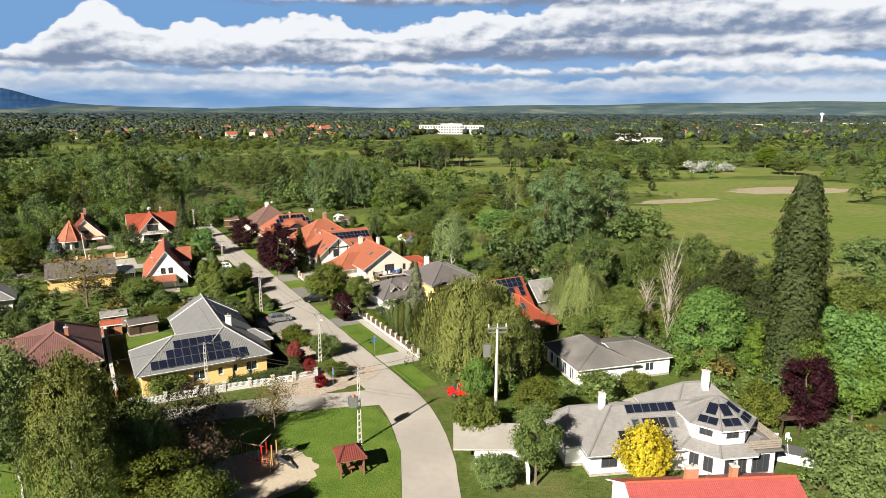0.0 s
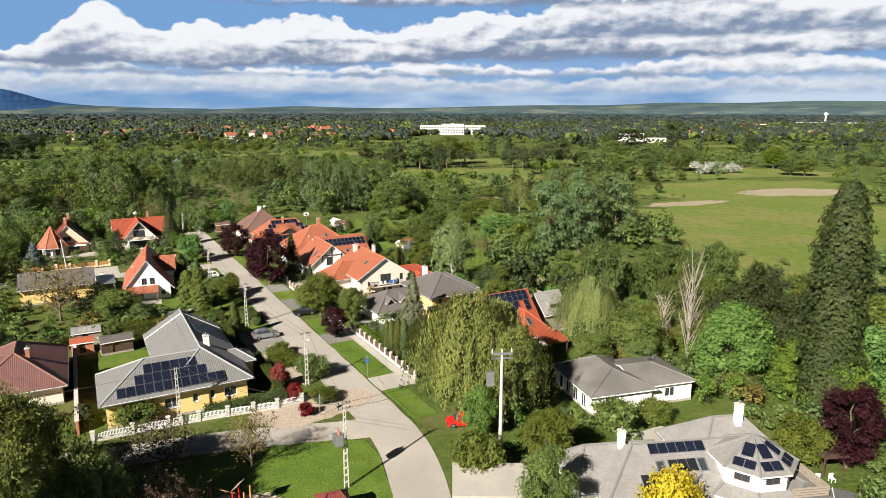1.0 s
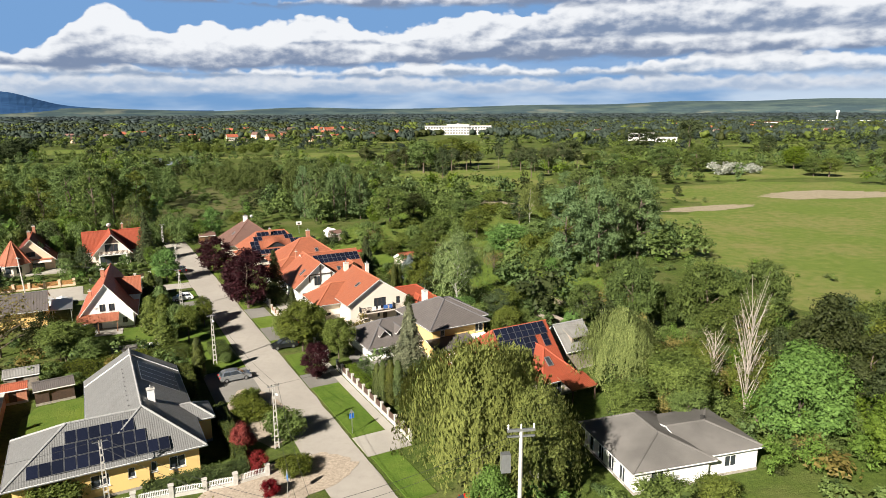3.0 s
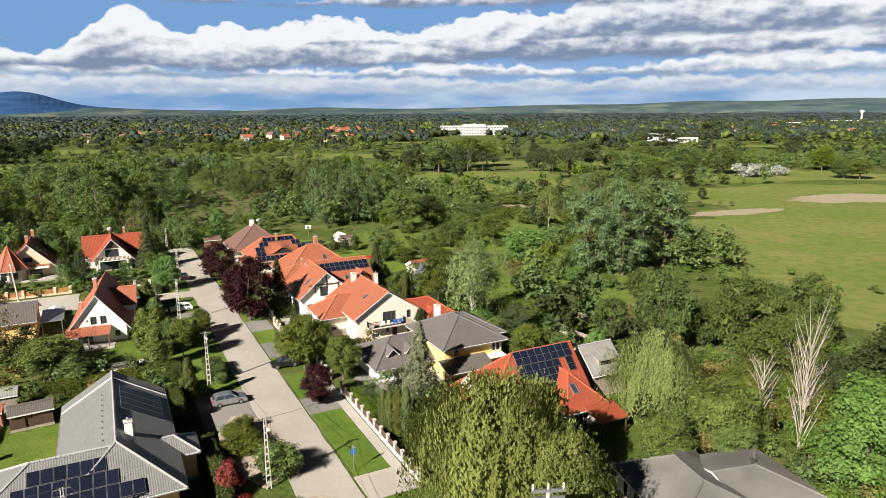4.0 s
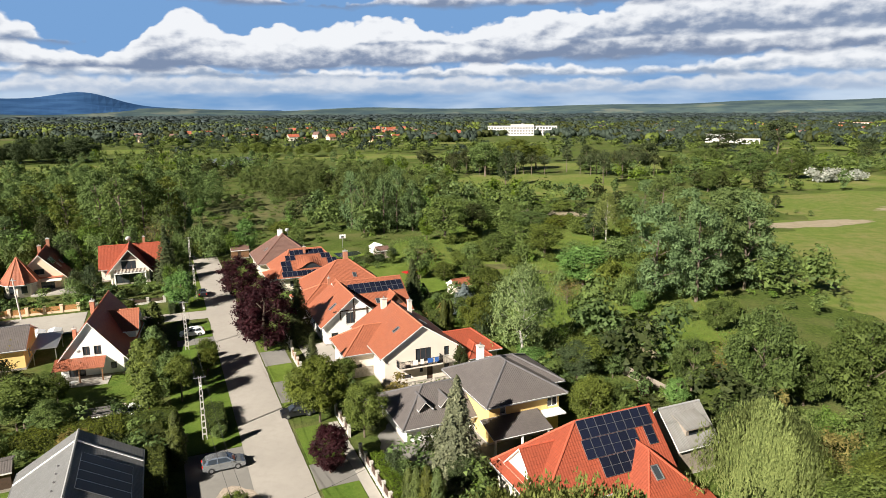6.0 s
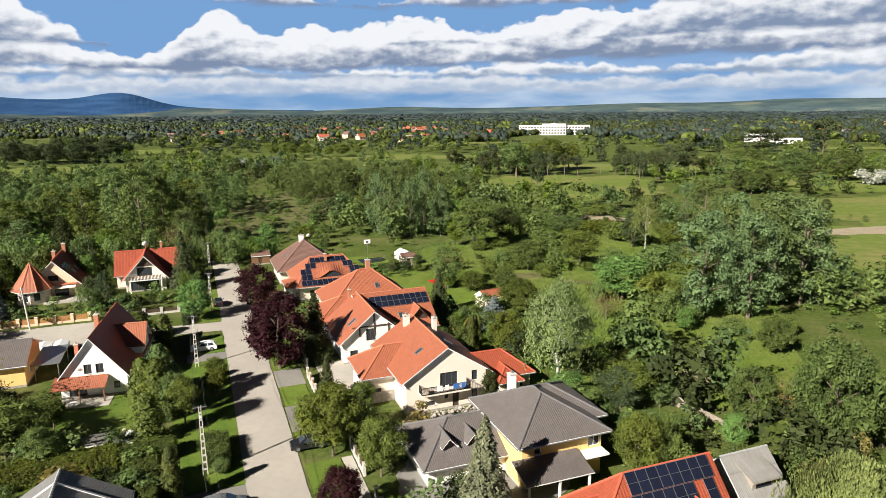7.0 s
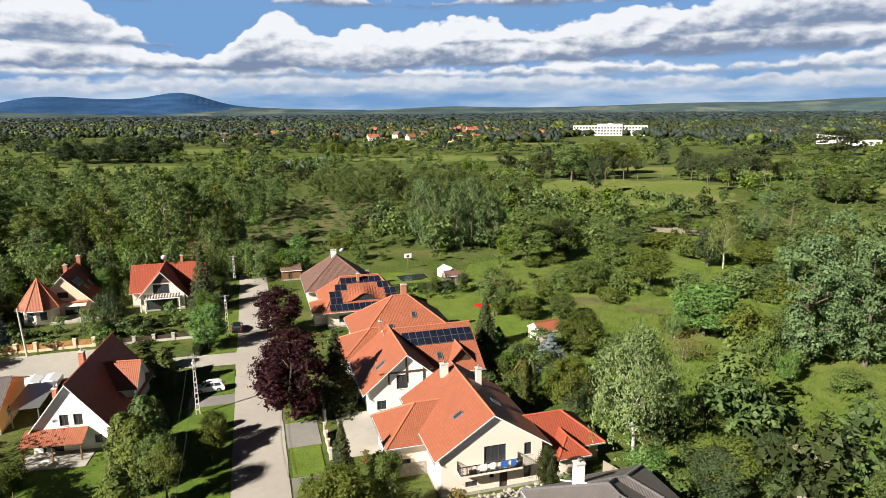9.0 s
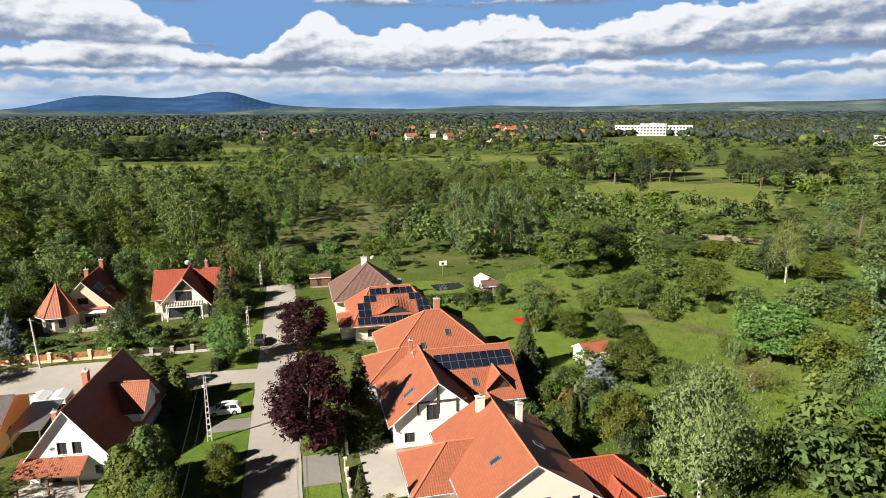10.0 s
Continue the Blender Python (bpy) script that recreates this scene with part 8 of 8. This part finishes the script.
sp = thing("stepping_stones", "curved row of pale stepping stones in the lawn", "stepping stones", ST)
for k in range(14):
    a = radians(-70 + k * 11)
    part("stone", shared("step_stone", lambda: Mesh().box(-0.32, 0.32, -0.2, 0.2, 0.05, 0.13).data("stone", ["sand"])), None, sp, at=pose(16.5 + 8.3 * math.cos(a), 143.5 + 6.6 * math.sin(a), 0.02, 0, 0, math.degrees(a)))
ts = thing("garden_table", "round white garden table on the terrace", "table", on_street(14.0, 147.0, 0))
part("top", Mesh().lathe([(0.0, 0.72), (0.55, 0.72), (0.55, 0.76), (0.0, 0.76)], 14), "trim", ts)
part("leg", Mesh().tube((0, 0, 0.15), (0, 0, 0.72), 0.05), "trim", ts)
um = thing("parasol", "closed pale garden parasol", "parasol", on_street(16.2, 203.0, 0))
part("pole", Mesh().tube((0, 0, 0), (0, 0, 2.6), 0.03), "metal", um)
part("canopy", Mesh().lathe([(0.12, 0.9), (0.22, 1.1), (0.1, 2.4), (0.0, 2.6)], 8), "cream", um)
# the villa's yard
gr = thing("garage", "low white garage with a flat concrete roof by the street", "garage", pose(6.3, 68.4, 0, 0, 0, 0))
part("roof_slab", Mesh().box(-4.6, 3.2, -3.2, 2.9, 2.3, 2.5), "concrete", gr)
walls(gr, -2.2, 2.9, -2.9, 2.6, 0, 2.3, "white", openings={"-x": [(0.6, 0.05, 2.6, 2.0, 1, "solid")]})
part("gate_wall", Mesh().box(3.2, 3.5, -6.0, 5.0, 0, 1.7), "white", gr)
pl = thing("pool_enclosure", "low glazed pool enclosure beside the terrace", "pool", pose(41.2, 68.2, 0, 0, 0, -25))
for k in range(3):
    x0, x1 = -3.6 + 2.4 * k, -1.3 + 2.4 * k
    pn = part("segment", Mesh().poly([(x0, -1.9, 0.1), (x1, -1.9, 0.1), (x1, -1.2, 0.9), (x0, -1.2, 0.9)]).poly([(x0, -1.2, 0.9), (x1, -1.2, 0.9), (x1, 1.2, 0.9), (x0, 1.2, 0.9)]).poly([(x0, 1.2, 0.9), (x1, 1.2, 0.9), (x1, 1.9, 0.1), (x0, 1.9, 0.1)]), "metal", pl)
    part("frame", Mesh().tube((x0, -1.9, 0.1), (x0, -1.2, 0.92), 0.05).tube((x0, -1.2, 0.92), (x0, 1.2, 0.92), 0.05).tube((x0, 1.2, 0.92), (x0, 1.9, 0.1), 0.05), "trim", pn)
pg2 = thing("pergola", "dark wooden pergola beside the purple tree", "pergola", pose(42.6, 74.6, 0, 0, 0, 10))
for sx in (-1.2, 1.2):
    for sy in (-1.2, 1.2):
        part("post", Mesh().box(sx - 0.07, sx + 0.07, sy - 0.07, sy + 0.07, 0, 2.3), "wood_dark", pg2)
part("top", Mesh().box(-1.5, 1.5, -1.5, 1.5, 2.3, 2.42), "wood_dark", pg2)
for x, y in ((40.6, 72.6), (42.0, 72.2)):
    ch = thing("garden_chair", "white plastic garden chair on the terrace", "chair", pose(x, y, 0.1, 0, 0, RNG.uniform(0, 360)), "garden chairs")
    part("seat", Mesh().box(-0.25, 0.25, -0.25, 0.25, 0.4, 0.44), "trim", ch)
    part("backrest", Mesh().box(-0.25, 0.25, 0.22, 0.27, 0.44, 0.9), "trim", ch)
    for sx in (-0.22, 0.22):
        for sy in (-0.22, 0.22):
            part("leg", Mesh().box(sx - 0.025, sx + 0.025, sy - 0.025, sy + 0.025, 0, 0.4), "trim", ch)
tb = thing("water_barrel", "blue plastic barrel beside the villa", "barrel", pose(14.6, 69.6, 0))
part("body", Mesh().lathe([(0.26, 0), (0.31, 0.3), (0.31, 0.6), (0.26, 0.9), (0.0, 0.92)], 12), "sign_blue", tb)


# ---- far buildings ----
def hotel():
    h = thing("hotel", "long white hotel of three storeys behind the golf course", "hotel", pose(2, 1060, 0, 0, 0, 0))
    for x0, x1, top, dep in ((-51, -17, 13.2, 0), (-17, 17, 15.4, 3), (17, 51, 13.2, 0)):
        part("wall", Mesh().box(x0, x1, -8 - dep, 8, 0, top), "white", h)
        part("roof", Mesh().box(x0 - 0.4, x1 + 0.4, -8.4 - dep, 8.4, top, top + 0.8), "post", h)
        n = int((x1 - x0) / 4.2)
        for st in range(3):
            for k in range(n):
                x = x0 + (k + 0.5) * (x1 - x0) / n
                w = part("window", shared("hotel_win", lambda: Mesh().box(-1.35, 1.35, -0.1, 0.05, 0, 2.6).data("window", ["dark"])), None, h, at=pose(x, -8 - dep, 1.6 + st * 4.0))
    part("pediment", Mesh().poly([(-5, -11, 16.2), (5, -11, 16.2), (0, -11, 17.6)]).poly([(5, -2, 16.2), (-5, -2, 16.2), (0, -2, 17.6)]).poly([(-5, -2, 16.2), (-5, -11, 16.2), (0, -11, 17.6), (0, -2, 17.6)]).poly([(5, -11, 16.2), (5, -2, 16.2), (0, -2, 17.6), (0, -11, 17.6)]), "post", h)


hotel()


def far_house(x, y, w, d, h, rise, wall, tile, turn, label):
    t = thing("far_house", label, "house", pose(x, y, 0, 0, 0, turn), "houses of the far village")
    part("wall", Mesh().box(-w / 2, w / 2, -d / 2, d / 2, 0, h), wall, t)
    roof(t, roof_polys(-w / 2, w / 2, -d / 2, d / 2, h, rise, "x", 0, 0, 0.5)[0], tile, None, 0.2)
    for k in (-1, 1):
        part("window", shared("far_win", lambda: Mesh().box(-0.7, 0.7, -0.06, 0.04, 0, 1.4).data("window", ["dark"])), None, t, at=pose(k * w * 0.25, -d / 2, 1.1))


for k in range(120):
    f = RNG.uniform()
    x, y = (RNG.uniform(-560, -90), RNG.uniform(830, 1260)) if k < 84 else (RNG.uniform(120, 620), RNG.uniform(1000, 1500))
    far_house(x, y, RNG.uniform(9, 14), RNG.uniform(8, 10), RNG.uniform(3.2, 5.5), RNG.uniform(3, 4.5), "cream" if f < 0.5 else "peach", "tile_maroon" if f < 0.4 else "tile_orange" if f < 0.7 else "tile_brown", RNG.uniform(-50, 50), "far village house with tiled gable roof")
for x, y, w, d, h, lab in ((226, 846, 30, 14, 9, "white clubhouse building beyond the fairway"), (246, 812, 24, 10, 5, "low white hall beside the clubhouse"), (-160, 900, 60, 14, 5, "long low white hall near the pines"), (900, 1600, 160, 30, 9, "long pale factory hall near the horizon"), (1010, 1500, 70, 30, 12, "pale factory block near the horizon"), (690, 1500, 90, 24, 8, "reddish warehouse near the horizon")):
    b = thing("far_hall", lab, "building", pose(x, y, 0, 0, 0, -14), "far halls")
    part("wall", Mesh().box(-w / 2, w / 2, -d / 2, d / 2, 0, h), "white", b)
    part("roof", Mesh().box(-w / 2 - 0.5, w / 2 + 0.5, -d / 2 - 0.5, d / 2 + 0.5, h, h + 0.6), "post" if "reddish" not in lab else "tile_orange", b)
    for k in range(int(w / 6)):
        part("window", shared("hall_win", lambda: Mesh().box(-1.6, 1.6, -0.1, 0.05, 0, 1.8).data("window", ["dark"])), None, b, at=pose(-w / 2 + 3 + 6 * k, -d / 2, h * 0.5))
wt = thing("water_tower", "slim white water tower on the plain", "water tower", pose(905, 1640, 0))
part("shaft", Mesh().lathe([(2.2, 0), (1.6, 26), (0, 26.1)], 12), "white", wt)
part("tank", Mesh().lathe([(1.6, 24), (4.5, 28), (4.5, 31), (0.0, 33)], 14), "white", wt)

# neighbouring roofs at the edge of the view
nb = thing("house", "house with weathered orange roof behind the conifers", "house", ST @ pose(-30, 209, 0))
wing(nb, -7, 7, -5, 5, 3.2, 4.0, "x", (0, 0), 0.6, "cream", "tile_maroon", "cap_red")
nb = thing("house", "white house with red roof at the village edge", "house", ST @ pose(-34, 176, 0))
wing(nb, -7, 7, -5, 5, 3.2, 4.0, "y", (0, 0), 0.6, "white", "tile_orange", "cap_orange")
nb = thing("house", "house with grey roof among the garden trees", "house", ST @ pose(-18, 150, 0))
wing(nb, -6, 6, -5, 5, 3.2, 2.6, "x", (1, 1), 0.6, "cream", "tile_grey", "cap_grey")


gf = thing("fence", "weathered grey board fence beside the reeds", "fence", pose(16.5, 147.2, 0, 0, 0, math.degrees(math.atan2(-7.2, 4.8))), "fences")
for k in range(44):
    part("board", shared("grey_board", lambda: Mesh().box(-0.085, 0.085, -0.015, 0.015, 0, 1.5).data("board", ["timber_grey"])), None, gf, at=pose(0.2 * k, 0, 0.02 * (k % 3)))
part("rail", Mesh().box(-0.1, 8.7, 0.016, 0.06, 0.4, 0.5), "timber_grey", gf)
part("rail", Mesh().box(-0.1, 8.7, 0.016, 0.06, 1.1, 1.2), "timber_grey", gf)


# ---- undergrowth that fills the gardens and the wild plots ----
FOOT = [(4, 25.5, 89, 118), (11, 23, 146, 169), (49, 75, 126, 144), (49, 69, 146, 182), (46, 65, 184, 216), (-5, 14, 203, 224), (13, 31, 202, 220), (50, 73, 102, 122), (55, 75, 82, 103), (74, 84, 88, 101),
        (-20, 3, 101, 121), (-8, 12, 155, 174), (25, 46.5, 40, 240), (66, 84, 164, 196), (60, 84, 204, 228), (60, 75, 36, 60), (2, 12, 104, 119), (7, 25, 133, 152), (46.4, 53, 139, 151), (-40, 26, 172.5, 181), (-7, 13, 172, 187), (0, 12, 199, 206)]


def free(x, y):
    n, s = 0.866 * x + 0.5 * y, -0.5 * x + 0.866 * y
    if any(a < n < b and c < s < d for a, b, c, d in FOOT):
        return False
    if inside(x, y, 25, 70.5, 16, 10, 9) or inside(x, y, 24.9, 93.6, 11, 9, 17) or inside(x, y, 26.5, 55.3, 13, 7, 5) or inside(x, y, 41, 70, 6, 6):
        return False
    if -62 < x < 4 and y < 90 - 0.15 * abs(x):
        return False
    if 0 < x < 10.5 and y < 72.5:
        return False
    return True


under = {"leaf_broad": [], "leaf_lime": [], "leaf_dense": [], "leaf_dark": [], "leaf_bud": []}
for x, y in scatter(-130, 110, 62, 245, 3.3, lambda x, y: built_land(x, y) and free(x, y)):
    if RNG.uniform() < 0.8:
        v = noise.noise(Vector((x * 0.08, y * 0.08, 3.0))) + RNG.normal(0, 0.25)
        key = "leaf_lime" if v > 0.45 else "leaf_broad" if v > 0.0 else "leaf_dense" if v > -0.3 else "leaf_dark" if v > -0.5 else "leaf_bud"
        h = RNG.uniform(0.9, 2.6) if RNG.uniform() < 0.68 else RNG.uniform(2.6, 5.5)
        under[key].append((x, y, h, h * RNG.uniform(0.9, 1.3) + 0.8))
for key, spots in under.items():
    if spots:
        joined_woods("shrubbery", spots, key, 5, 260, 0.055, "mixed garden shrubs and undergrowth between the houses")
groups = {"leaf_broad": [], "leaf_lime": [], "leaf_dense": [], "leaf_dark": [], "leaf_conifer": []}
for n0, n1, s0, s1, h0, h1 in ((-30, 12, 219, 236, 6, 12), (12, 44, 222, 236, 6, 12), (8, 14.5, 190, 214, 3, 7), (27, 32, 190, 216, 3, 6), (-40, -9, 190, 218, 4, 9), (14, 24, 192, 199, 1.5, 4), (-30, -9, 120, 154, 3, 6), (66, 72, 145, 151, 3, 6),
                               (70, 80, 140, 160, 3, 6), (66, 84, 198, 203, 2, 5), (-12, 1, 124, 136, 2, 4), (11, 23, 119, 126, 1.5, 3.5), (48, 57, 97, 109, 2, 5)):
    for k in range(int((n1 - n0) * (s1 - s0) / 12)):
        n, q = RNG.uniform(n0, n1), RNG.uniform(s0, s1)
        v, h = RNG.uniform(), RNG.uniform(h0, h1)
        at = street(n, q)
        groups["leaf_lime" if v < 0.15 else "leaf_broad" if v < 0.45 else "leaf_dense" if v < 0.7 else "leaf_dark" if v < 0.88 else "leaf_conifer"].append((at.x, at.y, h, h * RNG.uniform(0.5, 0.8) + 1.2))
for key, spots in groups.items():
    joined_woods("garden_trees", spots, key, 14, 1500, 0.023, "crowded garden trees between the houses")
thick = {"leaf_broad": [], "leaf_lime": [], "leaf_dense": [], "leaf_bud": []}
for x, y in scatter(10, 80, 92, 132, 3.2, lambda x, y: free(x, y) and not inside(x, y, 128, 232, 64, 72, 20) and 0.866 * x + 0.5 * y > 74):
    v, h = RNG.uniform(), RNG.uniform(2.2, 6.5)
    thick["leaf_lime" if v < 0.3 else "leaf_broad" if v < 0.65 else "leaf_dense" if v < 0.9 else "leaf_bud"].append((x, y, h, h * RNG.uniform(0.6, 0.9) + 1.2))
for key, spots in thick.items():
    joined_woods("thicket", spots, key, 12, 1100, 0.026, "tangled thicket of young trees and bushes")
wild = {"leaf_broad": [], "leaf_lime": [], "leaf_dense": [], "leaf_silver": []}
for x, y in scatter(-170, 110, 76, 420, 5.0, lambda x, y: in_view(x, y) and not built_land(x, y) and free(x, y)):
    if RNG.uniform() < (0.16 if open_land(x, y) and not (inside(x, y, -108, 300, 28, 64, 10)) else 0.72 if wild_plot(x, y) else 0.5) and not inside(x, y, 128, 232, 64, 72, 20) and not inside(x, y, 10, 400, 50, 58, -12):
        v = RNG.uniform()
        h = RNG.uniform(0.8, 2.8)
        wild["leaf_lime" if v < 0.2 else "leaf_broad" if v < 0.55 else "leaf_dense" if v < 0.85 else "leaf_silver"].append((x, y, h, h * RNG.uniform(1.0, 1.8) + 0.8))
for key, spots in wild.items():
    joined_woods("scrub", spots, key, 3, 120, 0.075, "low wild bushes and brambles in rank grass")


# ---- tall grass standing in the wild plot and the clearings ----
def tufts(name, spots, mat, label):
    p = np.array([(x, y, 0.15) for x, y in spots])
    p = np.repeat(p, 7, 0) + RNG.normal(0, 0.5, (7 * len(p), 3)) * np.array([1, 1, 0.1])
    n = len(p)
    a = RNG.uniform(0, 6.2832, n)
    side = np.stack([np.cos(a), np.sin(a), np.zeros(n)], 1) * RNG.uniform(0.03, 0.09, (n, 1))
    up = np.stack([RNG.normal(0, 0.2, n), RNG.normal(0, 0.2, n), RNG.uniform(0.15, 0.5, n)], 1)
    tagged(part(name, quads_mesh(name, np.stack([p - side, p + side, p + up], 1), mat), None, None), label, "grass", "", "stuff")


grass_at = [q for q in scatter(-46, 60, 130, 292, 1.15, lambda x, y: (wild_plot(x, y) or inside(x, y, 26, 178, 15, 34, 10)) and free(x, y) and noise.noise(Vector((x * 0.09, y * 0.09, 1.0))) > -0.25)]
reeds_at = [q for q in scatter(15, 28, 148, 161, 0.35, lambda x, y: inside(x, y, 22, 155, 4.4, 1.5, -48))]
tufts("reeds", reeds_at, "reed", "dry pale reeds along the ditch")
tufts("tall_grass", grass_at[0::2], "leaf_lime", "tall bright green grass among the bushes")
tufts("tall_grass", grass_at[1::4], "leaf_broad", "dark rank grass stalks in the clearing")
tufts("tall_grass", grass_at[3::4], "leaf_silver", "pale grey-green weeds among the bushes")
